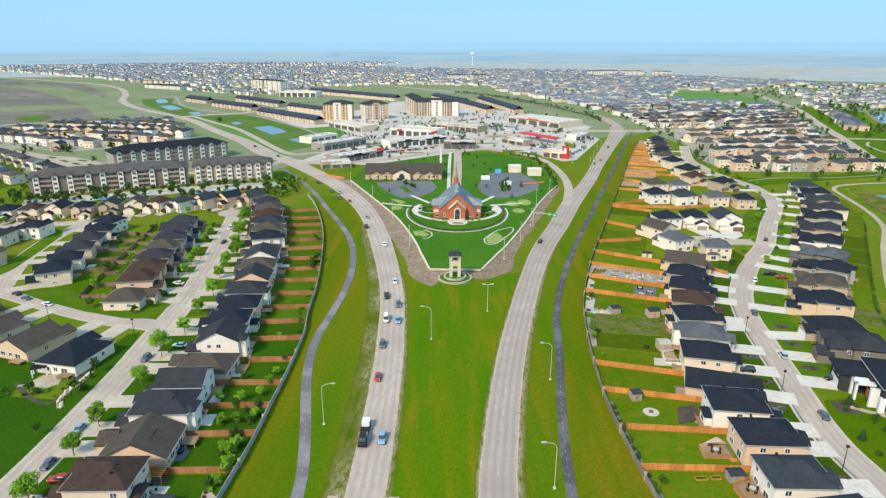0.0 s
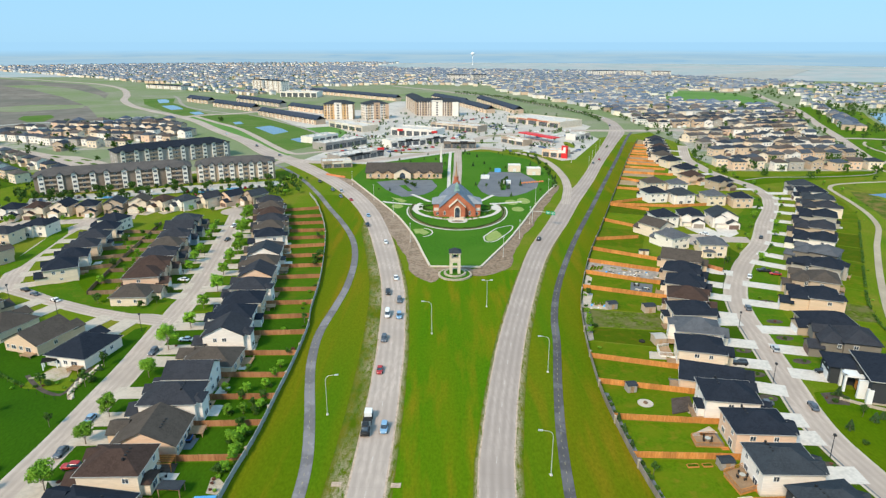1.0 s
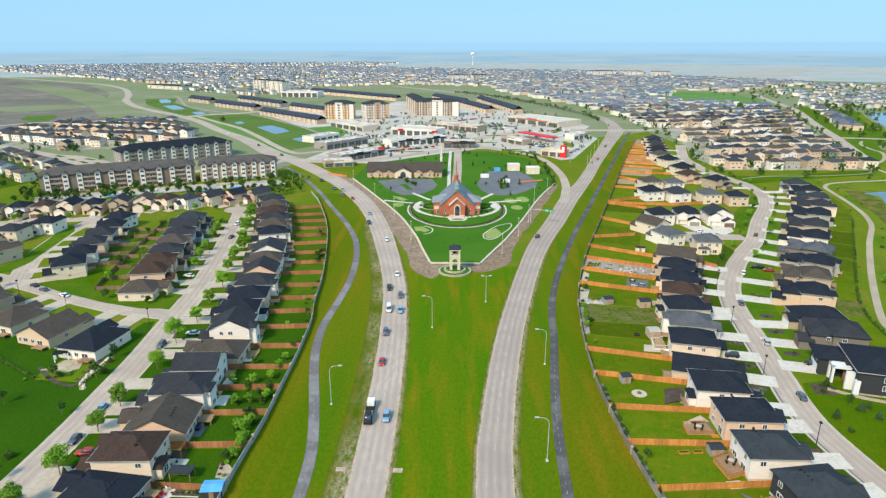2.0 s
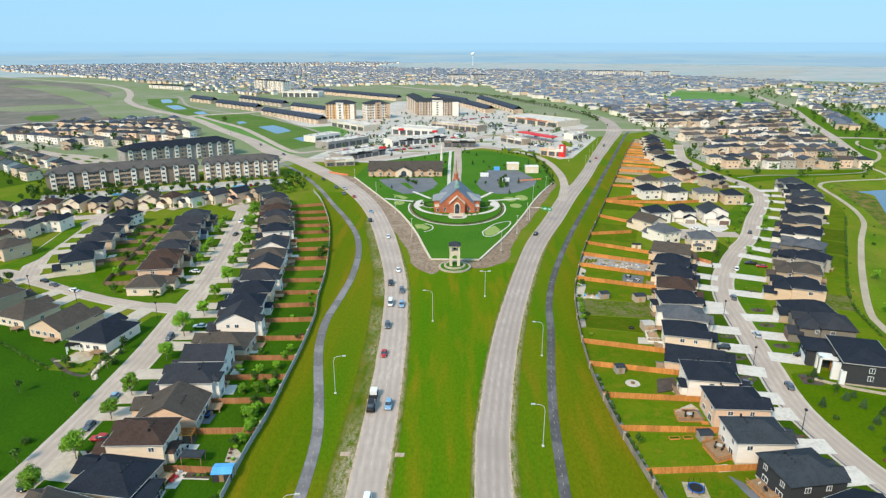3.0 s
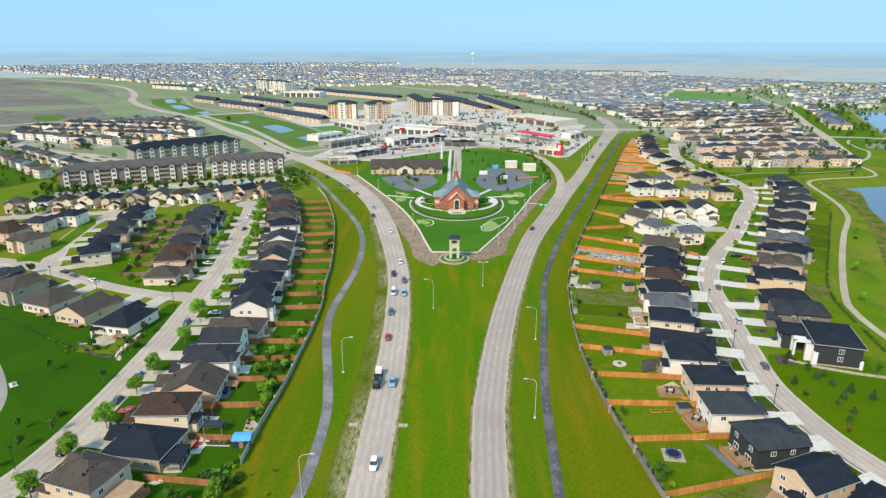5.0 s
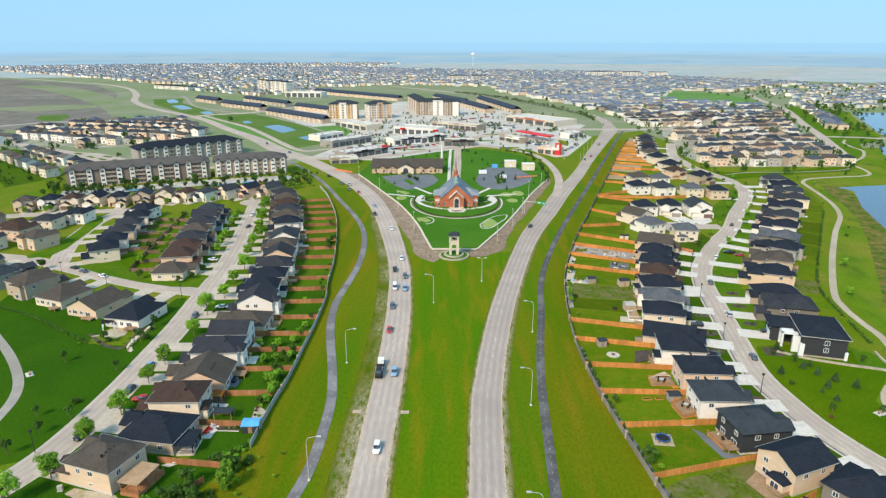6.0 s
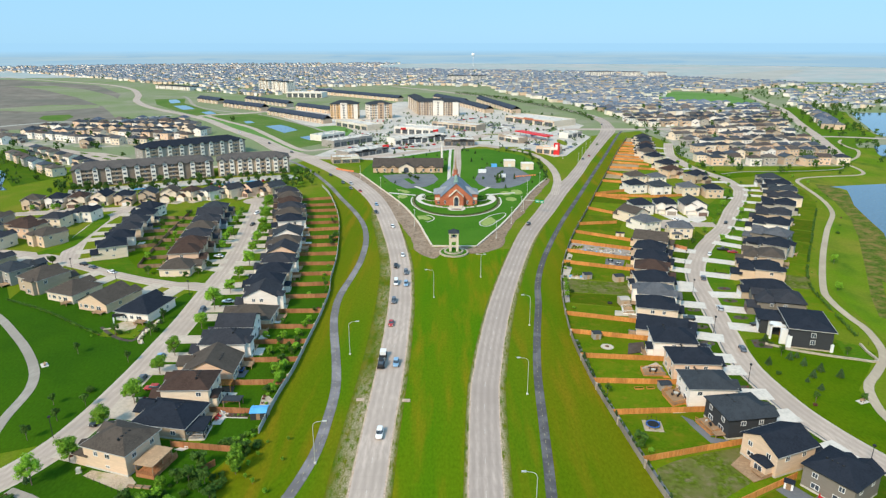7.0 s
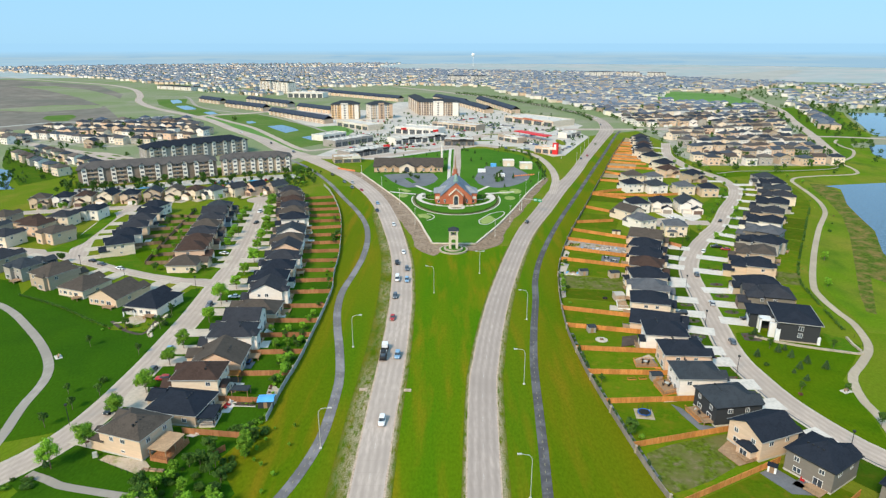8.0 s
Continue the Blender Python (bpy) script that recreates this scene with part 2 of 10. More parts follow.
M["fence_dull"] = surface("dull_boards", (0.235, 0.150, 0.095), (0.29, 0.20, 0.135), fine=3.0, broad=0.5, spread=0.28, stretch=(3, 3, 0.3), jitter=0.25)
M["fence_pale"] = surface("pale_grey_panels", (0.36, 0.36, 0.35), (0.44, 0.43, 0.41), fine=2, broad=0.2, spread=0.15, jitter=0.1)
M["fence_grey"] = surface("grey_panels", (0.225, 0.19, 0.16), (0.30, 0.26, 0.22), fine=2, broad=0.2, spread=0.18, jitter=0.12)
M["black_metal"] = surface("black_metal", (0.025, 0.025, 0.027), rough=0.5, fine=4, spread=0.1, bump=0)
M["steel"] = surface("galvanised_steel", (0.6, 0.58, 0.53), rough=0.45, metal=0.3, fine=2, spread=0.1, bump=0)
M["deck"] = surface("deck_boards", (0.42, 0.27, 0.16), (0.34, 0.22, 0.13), fine=2, broad=0.5, spread=0.2, jitter=0.2)
M["mulch_wood"] = surface("dark_stained_boards", (0.085, 0.062, 0.05), (0.12, 0.09, 0.075), fine=2, broad=0.5, spread=0.2, jitter=0.2)
M["glass"] = glassy("window_glass", (0.045, 0.06, 0.08))
M["frame"] = surface("white_frame", (0.78, 0.78, 0.77), fine=5, spread=0.05, bump=0, rough=0.5)
M["trim"] = surface("eaves_trim", (0.42, 0.40, 0.37), fine=5, spread=0.08, bump=0, rough=0.6)
M["garage_door"] = palette("garage_doors", [(0.75, 0.74, 0.72), (0.68, 0.62, 0.52), (0.3, 0.26, 0.22), (0.75, 0.73, 0.7), (0.18, 0.12, 0.1)], rough=0.6)
M["door"] = palette("front_doors", [(0.12, 0.06, 0.04), (0.05, 0.05, 0.06), (0.5, 0.48, 0.45)], rough=0.5)
M["water"] = glassy("pond_water", (0.06, 0.10, 0.15), 0.06)
M["pool"] = surface("pool_water", (0.05, 0.32, 0.62), (0.08, 0.4, 0.7), fine=1, spread=0.1, rough=0.1, spec=0.5, bump=0.05)
M["brick"] = surface("red_brick", (0.42, 0.13, 0.07), (0.5, 0.17, 0.09), (0.33, 0.1, 0.06), fine=4, broad=0.4, spread=0.2)
M["stone"] = surface("buff_stone", (0.62, 0.53, 0.41), (0.7, 0.61, 0.5), (0.5, 0.42, 0.32), fine=2.5, broad=0.4, spread=0.15)
M["terrace"] = surface("terrace_stone", (0.42, 0.35, 0.27), (0.5, 0.42, 0.33), (0.3, 0.25, 0.2), fine=2.5, broad=0.4, spread=0.25)
M["slate"] = surface("blue_slate", (0.16, 0.19, 0.23), (0.21, 0.24, 0.29), (0.12, 0.14, 0.17), fine=2.5, broad=0.25, spread=0.18)
M["copper"] = surface("green_copper", (0.2, 0.33, 0.29), (0.28, 0.4, 0.34), fine=2, spread=0.15)
ROOFS = {"navy": (0.020, 0.025, 0.036), "charcoal": (0.038, 0.040, 0.048), "grey": (0.095, 0.10, 0.112), "brown": (0.062, 0.040, 0.033), "taupe": (0.080, 0.066, 0.056), "slate": (0.040, 0.047, 0.056), "blue": (0.045, 0.058, 0.085)}
for k, c in ROOFS.items():
    M["roof_" + k] = surface(k + "_shingles", c, tuple(q * 1.18 for q in c), tuple(q * 0.85 for q in c), fine=2.6, broad=0.3, spread=0.2, bump=0.4, depth=0.04, rough=1.0, spec=0.08)
WALLS = {"white": (0.86, 0.785, 0.71), "cream": (0.80, 0.66, 0.51), "beige": (0.70, 0.52, 0.37), "tan": (0.50, 0.385, 0.285), "grey": (0.40, 0.365, 0.325), "greige": (0.22, 0.195, 0.165), "dark": (0.042, 0.045, 0.05), "blue": (0.36, 0.41, 0.48), "peach": (0.76, 0.53, 0.38)}
for k, c in WALLS.items():
    M["wall_" + k] = surface(k + "_siding", c, tuple(q * 0.93 for q in c), tuple(q * 0.88 for q in c), fine=1.0, broad=0.35, spread=0.07, stretch=(0.6, 0.6, 5), bump=0.3, depth=0.02)
M["any_wall"] = palette("siding_mix", [WALLS["cream"], WALLS["white"], WALLS["beige"], WALLS["tan"], WALLS["cream"], WALLS["grey"], WALLS["peach"], WALLS["white"]], spread=0.08)
M["any_roof"] = palette("shingle_mix", [(0.045, 0.052, 0.066), (0.10, 0.086, 0.078), (0.075, 0.08, 0.092), (0.035, 0.042, 0.056), (0.125, 0.105, 0.095), (0.065, 0.078, 0.098), (0.09, 0.07, 0.062)], spread=0.2)
M["far_wall"] = palette("far_siding", [(0.85, 0.78, 0.66), WALLS["cream"], WALLS["white"], WALLS["beige"], (0.6, 0.6, 0.6), WALLS["white"], WALLS["tan"]], island=True)
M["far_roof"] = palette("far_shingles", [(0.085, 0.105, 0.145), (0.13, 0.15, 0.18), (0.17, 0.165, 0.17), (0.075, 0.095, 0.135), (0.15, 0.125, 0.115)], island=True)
# Shingles of the farthest houses, with blue-grey haze put into the colour.
M["hazed_roof"] = palette("hazed_shingles", [(0.14, 0.175, 0.23), (0.20, 0.225, 0.265), (0.25, 0.245, 0.255), (0.125, 0.16, 0.215)], island=True)
M["car_paint"] = palette("car_paint", [(0.03, 0.035, 0.04), (0.75, 0.75, 0.75), (0.12, 0.13, 0.15), (0.42, 0.44, 0.46), (0.3, 0.03, 0.03), (0.1, 0.2, 0.36), (0.05, 0.05, 0.06)], rough=0.3, spread=0.02)
M["tyre"] = surface("tyre_rubber", (0.02, 0.02, 0.02), fine=8, bump=0)
M["bark"] = surface("bark", (0.16, 0.12, 0.09), (0.22, 0.17, 0.13), fine=3, spread=0.3, stretch=(3, 3, 0.4))


def leafy(name, lo, hi):
    m, nodes, links, bsdf = node_mat(name)
    g = nodes.new("ShaderNodeNewGeometry")
    oi = nodes.new("ShaderNodeObjectInfo")
    c = mixc(nodes, links, g.outputs["Random Per Island"], lo, hi)
    hv = nodes.new("ShaderNodeHueSaturation")
    mr = nodes.new("ShaderNodeMapRange")
    mr.inputs["To Min"].default_value, mr.inputs["To Max"].default_value = 0.75, 1.3
    links.new(oi.outputs["Random"], mr.inputs["Value"])
    links.new(mr.outputs["Result"], hv.inputs["Value"])
    links.new(c, hv.inputs["Color"])
    links.new(hv.outputs["Color"], bsdf.inputs["Base Color"])
    bsdf.inputs["Roughness"].default_value = 0.7
    bsdf.inputs["Specular IOR Level"].default_value = 0.2
    return m


M["leaf_bright"] = leafy("bright_leaves", (0.085, 0.21, 0.010), (0.23, 0.42, 0.03))
M["leaf_dark"] = leafy("dark_leaves", (0.026, 0.070, 0.008), (0.072, 0.145, 0.018))
M["leaf_spruce"] = leafy("spruce_needles", (0.034, 0.078, 0.022), (0.07, 0.13, 0.042))
M["leaf_red"] = leafy("purple_leaves", (0.10, 0.04, 0.03), (0.2, 0.08, 0.05))


# ---- building blocks ----
def mesh_of(name, bm, *mats):
    me = bpy.data.meshes.new(name)
    bm.to_mesh(me)
    bm.free()
    for m in mats:
        me.materials.append(m)
    return me


def part(name, bm, material, parent, label="", at=None):
    """Links a bmesh (or a mesh that is already there) as one mesh object under a thing or a part."""
    me = bm if isinstance(bm, bpy.types.Mesh) else mesh_of(name, bm, material)
    ob = new(name, me)
    ob.parent = parent
    if at is not None:
        ob.matrix_basis = at
    return tagged(ob, label)


def thing(name, label, category, at=None, group="", kind=""):
    ob = new(name)
    if at is not None:
        ob.matrix_basis = at
    return tagged(ob, label, category, group, kind)


def solid(name, bm, material, label, category, kind="", at=None, group=""):
    ob = new(name, bm if isinstance(bm, bpy.types.Mesh) else mesh_of(name, bm, material))
    if at is not None:
        ob.matrix_basis = at
    return tagged(ob, label, category, group, kind)


def box(bm, x0, x1, y0, y1, z0, z1):
    v = [bm.verts.new(p) for p in ((x0, y0, z0), (x1, y0, z0), (x1, y1, z0), (x0, y1, z0), (x0, y0, z1), (x1, y0, z1), (x1, y1, z1), (x0, y1, z1))]
    for f in ((3, 2, 1, 0), (4, 5, 6, 7), (0, 1, 5, 4), (1, 2, 6, 5), (2, 3, 7, 6), (3, 0, 4, 7)):
        bm.faces.new([v[i] for i in f])


def boxes(*dims):
    bm = bmesh.new()
    for d in dims:
        box(bm, *d)
    return bm


def polyhedron(bm, verts, faces):
    v = [bm.verts.new(p) for p in verts]
    for f in faces:
        bm.faces.new([v[i] for i in f])


def hip(bm, cx, cy, w, d, z, slope, over=0.5, thick=0.2):
    a, b = w / 2 + over, d / 2 + over
    if a >= b:
        r, h = max(a - b, 0.15), b * slope
        ridge = [(cx - r, cy, z + h), (cx + r, cy, z + h)]
        tops = ((4, 5, 9, 8), (5, 6, 9), (6, 7, 8, 9), (7, 4, 8))
    else:
        r, h = max(b - a, 0.15), a * slope
        ridge = [(cx, cy - r, z + h), (cx, cy + r, z + h)]
        tops = ((4, 5, 8), (5, 6, 9, 8), (6, 7, 9), (7, 4, 8, 9))
    ring = [(cx - a, cy - b), (cx + a, cy - b), (cx + a, cy + b), (cx - a, cy + b)]
    vs = [(x, y, z - thick) for x, y in ring] + [(x, y, z) for x, y in ring] + ridge
    polyhedron(bm, vs, ((3, 2, 1, 0), (0, 1, 5, 4), (1, 2, 6, 5), (2, 3, 7, 6), (3, 0, 4, 7)) + tops)
    return h


def gable(bm, cx, cy, w, d, z, slope, axis="x", over=0.5, thick=0.22):
    """A pitched roof slab whose ridge runs along the axis."""
    if axis == "x":
        a, b = w / 2 + over, d / 2 + over
        p = lambda u, v, q: (cx + u, cy + v, q)
    else:
        a, b = d / 2 + over, w / 2 + over
        p = lambda u, v, q: (cx - v, cy + u, q)
    h = b * slope
    vs = []
    for u in (-a, a):
        vs += [p(u, -b, z), p(u, 0, z + h), p(u, b, z), p(u, b, z - thick), p(u, 0, z + h - thick), p(u, -b, z - thick)]
    polyhedron(bm, vs, ((0, 6, 7, 1), (1, 7, 8, 2), (2, 8, 9, 3), (3, 9, 10, 4), (4, 10, 11, 5), (5, 11, 6, 0), (0, 1, 4, 5), (1, 2, 3, 4), (6, 11, 10, 7), (7, 10, 9, 8)))
    return h


def gable_wall(bm, cx, cy, w, d, z, slope, axis="x", over=0.5):
    """The triangles of wall under a pitched roof."""
    drop = over * slope
    if axis == "x":
        a, b = w / 2, d / 2
        p = lambda u, v, q: (cx + u, cy + v, q)
    else:
        a, b = d / 2, w / 2
        p = lambda u, v, q: (cx - v, cy + u, q)
    h = (b + over) * slope - 0.24
    vs = [p(-a, -b, z), p(-a, b, z), p(-a, 0, z + h), p(a, -b, z), p(a, b, z), p(a, 0, z + h)]
    polyhedron(bm, vs, ((0, 2, 1), (3, 4, 5), (0, 3, 5, 2), (1, 2, 5, 4), (0, 1, 4, 3)))


def prism(bm, pts, z0, z1):
    lo, hi = [bm.verts.new((x, y, z0)) for x, y in pts], [bm.verts.new((x, y, z1)) for x, y in pts]
    n = len(pts)
    bm.faces.new(hi)
    bm.faces.new(lo[::-1])
    for i in range(n):
        bm.faces.new((lo[i], lo[(i + 1) % n], hi[(i + 1) % n], hi[i]))


def ring_pts(cx, cy, rx, ry, n=48):
    return [(cx + rx * math.cos(2 * math.pi * i / n), cy + ry * math.sin(2 * math.pi * i / n)) for i in range(n)]


def lathe(bm, profile, n=12):
    rings = [[bm.verts.new((r * math.cos(2 * math.pi * i / n), r * math.sin(2 * math.pi * i / n), z)) for i in range(n)] for r, z in profile]
    for a, b in zip(rings, rings[1:]):
        for i in range(n):
            bm.faces.new((a[i], a[(i + 1) % n], b[(i + 1) % n], b[i]))
    bm.faces.new(rings[0][::-1])
    bm.faces.new(rings[-1])


def tube(bm, pts, r0, r1, n=6):
    """A tapered round bar along a line of points."""
    pts = [Vector(p) for p in pts]
    rings = []
    for i, p in enumerate(pts):
        t = (pts[min(i + 1, len(pts) - 1)] - pts[max(i - 1, 0)]).normalized()
        s = t.orthogonal().normalized()
        q = t.cross(s)
        r = r0 + (r1 - r0) * i / (len(pts) - 1)
        rings.append([bm.verts.new(p + s * r * math.cos(2 * math.pi * k / n) + q * r * math.sin(2 * math.pi * k / n)) for k in range(n)])
    for a, b in zip(rings, rings[1:]):
        for k in range(n):
            bm.faces.new((a[k], a[(k + 1) % n], b[(k + 1) % n], b[k]))
    bm.faces.new(rings[0][::-1])
    bm.faces.new(rings[-1])


def smooth(ctrl, step=4.0):
    """A flowing line through the given points, sampled about every step metres."""
    P = [np.array(p, float) for p in ctrl]
    P = [2 * P[0] - P[1]] + P + [2 * P[-1] - P[-2]]
    out = []
    for a, b, c, d in zip(P, P[1:], P[2:], P[3:]):
        n = max(2, int(np.linalg.norm(c - b) / step))
        for k in range(n):
            t = k / n
            out.append(0.5 * (2 * b + (c - a) * t + (2 * a - 5 * b + 4 * c - d) * t * t + (3 * b - a - 3 * c + d) * t ** 3))
    out.append(P[-2])
    return np.array(out)


def normals(line):
    t = np.gradient(line, axis=0)
    t /= np.linalg.norm(t, axis=1)[:, None] + 1e-9
    return np.stack([t[:, 1], -t[:, 0]], 1)


def shifted(line, d):
    return line + normals(line) * d


def lengths(line):
    return np.concatenate([[0], np.cumsum(np.linalg.norm(np.diff(line, axis=0), axis=1))])


def walk_line(line, s):
    """The point and the direction at s metres along a line."""
    L = lengths(line)
    s = min(max(s, 0), L[-1] - 1e-3)
    i = int(np.searchsorted(L, s, "right")) - 1
    i = min(i, len(line) - 2)
    t = (line[i + 1] - line[i]) / (L[i + 1] - L[i])
    return line[i] + t * (s - L[i]), t


def ribbon(name, line, width, z, material, label, category, offset=0.0, thick=0.12):
    """A slab that follows a line; width may be a number or one for each point."""
    nrm = normals(line)
    w = np.broadcast_to(np.asarray(width, float), (len(line),))
    left, right = line + nrm * (offset - w / 2)[:, None], line + nrm * (offset + w / 2)[:, None]
    L = lengths(line)
    bm = bmesh.new()
    uv = bm.loops.layers.uv.new("UVMap")
    rows = [[bm.verts.new((*a, z)), bm.verts.new((*b, z)), bm.verts.new((*b, z - thick)), bm.verts.new((*a, z - thick))] for a, b in zip(left, right)]
    for i, (p, q) in enumerate(zip(rows, rows[1:])):
        for k, (va, vb) in enumerate(((0, 1), (1, 1), (1, 0), (0, 0))):
            f = bm.faces.new((p[k], p[(k + 1) % 4], q[(k + 1) % 4], q[k]))
            for loop, (u, v) in zip(f.loops, ((L[i], va), (L[i], vb), (L[i + 1], vb), (L[i + 1], va))):
                loop[uv].uv = (u, v)
    bm.normal_update()
    if rows and bm.faces:
        bm.faces.ensure_lookup_table()
        if bm.faces[0].normal.z < 0:
            bmesh.ops.reverse_faces(bm, faces=bm.faces[:])
    return solid(name, bm, material, label, category, "structure")


def patch(name, pts, z, material, label, category, kind="structure", thick=0.1):
    bm = bmesh.new()
    area = sum(a[0] * b[1] - a[1] * b[0] for a, b in zip(pts, pts[1:] + pts[:1]))
    prism(bm, pts if area > 0 else pts[::-1], z - thick, z)
    bm.normal_update()
    bmesh.ops.triangulate(bm, faces=[f for f in bm.faces if len(f.verts) > 4], ngon_method="EAR_CLIP")
    return solid(name, bm, material, label, category, kind)


def inside(p, poly):
    hit = False
    for (x0, y0), (x1, y1) in zip(poly, poly[1:] + poly[:1]):
        if (y0 > p[1]) != (y1 > p[1]) and p[0] < (x1 - x0) * (p[1] - y0) / (y1 - y0) + x0:
            hit = not hit
    return hit


def nearest(line, p):
    d = np.linalg.norm(line - np.array(p), axis=1)
    i = int(np.argmin(d))
    return i, float(d[i])


# ---- lines of the plan ----
ROAD_L = smooth([(-18.5, -60), (-17.8, 0), (-17.2, 65), (-17.0, 95), (-16.4, 128), (-16.4, 155), (-17.2, 188), (-21.2, 239), (-35.9, 322), (-52.8, 379), (-78.4, 436), (-122.7, 511), (-154, 553), (-197, 627), (-253, 708), (-312, 799), (-367, 864), (-423, 924), (-479, 992), (-541, 1093), (-594, 1215), (-688, 1386), (-820, 1542), (-981, 1658), (-1254, 1854), (-2200, 2500)], 5)
ROAD_R = smooth([(5.5, -60), (7.5, 10), (9.4, 65), (11.8, 112), (13.6, 128), (17.2, 153), (23.5, 188), (35.0, 239), (46.0, 280), (60.2, 320), (67.5, 342), (82, 385), (95.9, 420), (108, 454), (120, 490), (135.6, 536), (163.5, 616), (188, 687), (199, 735), (206, 790), (204, 850), (187, 924), (163, 1001), (136, 1071), (97, 1163), (39, 1243), (-16, 1335), (-120, 1480)], 5)
TRAIL_L = smooth([(-75, -30), (-56, 20), (-43.5, 50), (-36, 66), (-31.8, 84), (-31, 100), (-31.5, 118), (-34.5, 137), (-37.7, 153), (-40.3, 169), (-41.4, 188), (-39.6, 211), (-38.4, 233), (-39.6, 263), (-44.3, 292), (-53.5, 322), (-67.3, 358), (-80.7, 394), (-98.1, 434), (-116, 469), (-150, 520)], 3)
TRAIL_R = smooth([(17, -40), (20, 20), (23.7, 65), (25.2, 82), (26.4, 97), (28.9, 127), (32.4, 153), (36.7, 180), (39.4, 201), (44.9, 227), (54.3, 260), (67.9, 302), (87.7, 358), (115.6, 438), (148, 530), (188, 646), (205, 690)], 3)
FENCE_L = smooth([(-47.6, 95), (-47.2, 112), (-46, 128), (-45.7, 147), (-45.4, 169), (-46, 192), (-48.1, 208), (-50.5, 239), (-57.4, 289), (-64, 322), (-75.8, 365), (-85.5, 391)], 2.4)
FENCE_R = smooth([(62, 20), (54, 48), (50.3, 65), (48.6, 76), (46.4, 97), (44.9, 113), (44.2, 125), (43.8, 147), (44.9, 165), (46.8, 184), (50, 206), (53.1, 221), (59.9, 246), (68.9, 275), (85.5, 322), (102.7, 372), (125.6, 438), (157.4, 530), (193, 627)], 2.4)
STREET_A = smooth([(-150, 20), (-122, 52), (-105, 72.5), (-99.2, 82), (-96, 91), (-94.2, 103), (-93.4, 116), (-93.0, 130), (-93.2, 144), (-93.5, 165), (-95, 190), (-96, 210), (-98.4, 234), (-102.6, 264), (-107.5, 292), (-112.5, 322), (-117, 345)], 4)
STREET_W = smooth([(-96, 197), (-105, 199.5), (-113, 201.4), (-127, 206.7), (-145.5, 215.5), (-161.5, 223.8), (-177.5, 231.9), (-188, 236.5), (-207, 242), (-240, 248), (-300, 252)], 4)
STREET_N = smooth([(-172, 227), (-180, 245), (-188, 268), (-192.5, 292), (-193.5, 310), (-190, 331)], 4)
STREET_C = smooth([(-260, 313), (-233, 320), (-218, 324), (-201, 327), (-188, 331), (-172, 337)], 4)
STREET_B = smooth([(150, 30), (122, 62), (108.3, 78.6), (103, 88), (99.4, 97.2), (96.8, 106.5), (95.3, 118), (94.6, 130), (95.9, 142), (98, 153), (100.7, 168), (104.5, 189), (108, 207), (114.8, 226.5), (128.5, 252), (138.5, 267), (154.3, 289), (174, 325.2), (189.4, 351), (199.1, 370), (204.8, 384.7), (207.1, 401.5), (208.1, 421), (204.3, 438.6), (200.4, 467.4), (201.5, 494), (203.4, 520.6), (215.1, 560.4), (226.1, 594.2)], 4)
STREET_D = smooth([(151, 293), (140, 294), (127, 293)], 3)
TRAIL_E = smooth([(104, 60), (114, 80), (119.0, 96), (119.8, 104.5), (122.6, 113.8), (126.2, 120.5), (134.2, 128.6), (143.2, 139.8), (149, 157), (149.7, 168.6), (151.8, 183.8), (157, 198.4), (180, 239), (206, 281), (216, 295.8), (230.2, 317.4), (240.8, 342), (248.7, 370), (254.6, 397), (258.5, 410), (268.4, 421), (288, 427.3), (319.4, 434), (330.9, 451.3), (336.5, 477.7), (343.6, 490), (368.3, 516), (389.7, 550), (393, 571), (402, 600), (415, 619)], 3)
TRAIL_W = smooth([(-210, 190), (-173, 174.5), (-147, 152), (-129, 132), (-121, 118), (-118, 102), (-114.6, 89), (-113, 80)], 3)
RAMP = smooth([(73.5, 366), (79.4, 392), (83.6, 413), (87.0, 446), (87.0, 486), (83, 520), (75, 540), (64, 556)], 4)
EAST_WEST = smooth([(300, 705), (221, 703), (187, 703), (153, 703), (109, 698), (70, 676), (38, 642), (24, 600)], 5)
COLLECTOR = smooth([(56, 566), (34, 582), (14, 571), (-12, 553), (-40, 530), (-66, 512), (-101, 507), (-128, 520)], 5)
BOULEVARD = smooth([(9, 388), (9.3, 428), (11.3, 480), (12.7, 544), (14.6, 575)], 5)
NE_STREET = smooth([(358, 525), (363.2, 540), (405, 645.6), (430, 714), (454, 777.6), (517, 942.5), (563.4, 1127), (600, 1240)], 6)
LINK_W = smooth([(-128, 520), (-150, 478), (-175, 470), (-215, 452)], 5)
POND_ROAD = smooth([(-95, 566), (-113, 557), (-127, 547.3), (-140, 559), (-163, 598), (-196, 658.5), (-233.5, 722.4), (-280.4, 782.8), (-333, 853)], 5)
CROSS_ROAD = smooth([(-345, 832), (-328, 856), (-308, 869), (-288, 880), (-272, 895), (-258, 925), (-232, 968)], 5)
NW_STREET = smooth([(-420, 590), (-382, 562), (-331, 531), (-301, 503), (-270, 470), (-280, 440)], 5)
MIDLINE = smooth([(-137, 221), (-140, 238), (-145, 275), (-151, 322)], 3)
BACK_E = smooth([(131, 133.5), (138, 134.5), (141.5, 141), (142.6, 152), (145.2, 166), (149, 184.5), (151.8, 196.5), (159.1, 213.2), (174.7, 240.3), (191.3, 267.8), (210.8, 300.7), (222.6, 320), (234.6, 342), (244, 370), (249.6, 397), (252, 414)], 3)
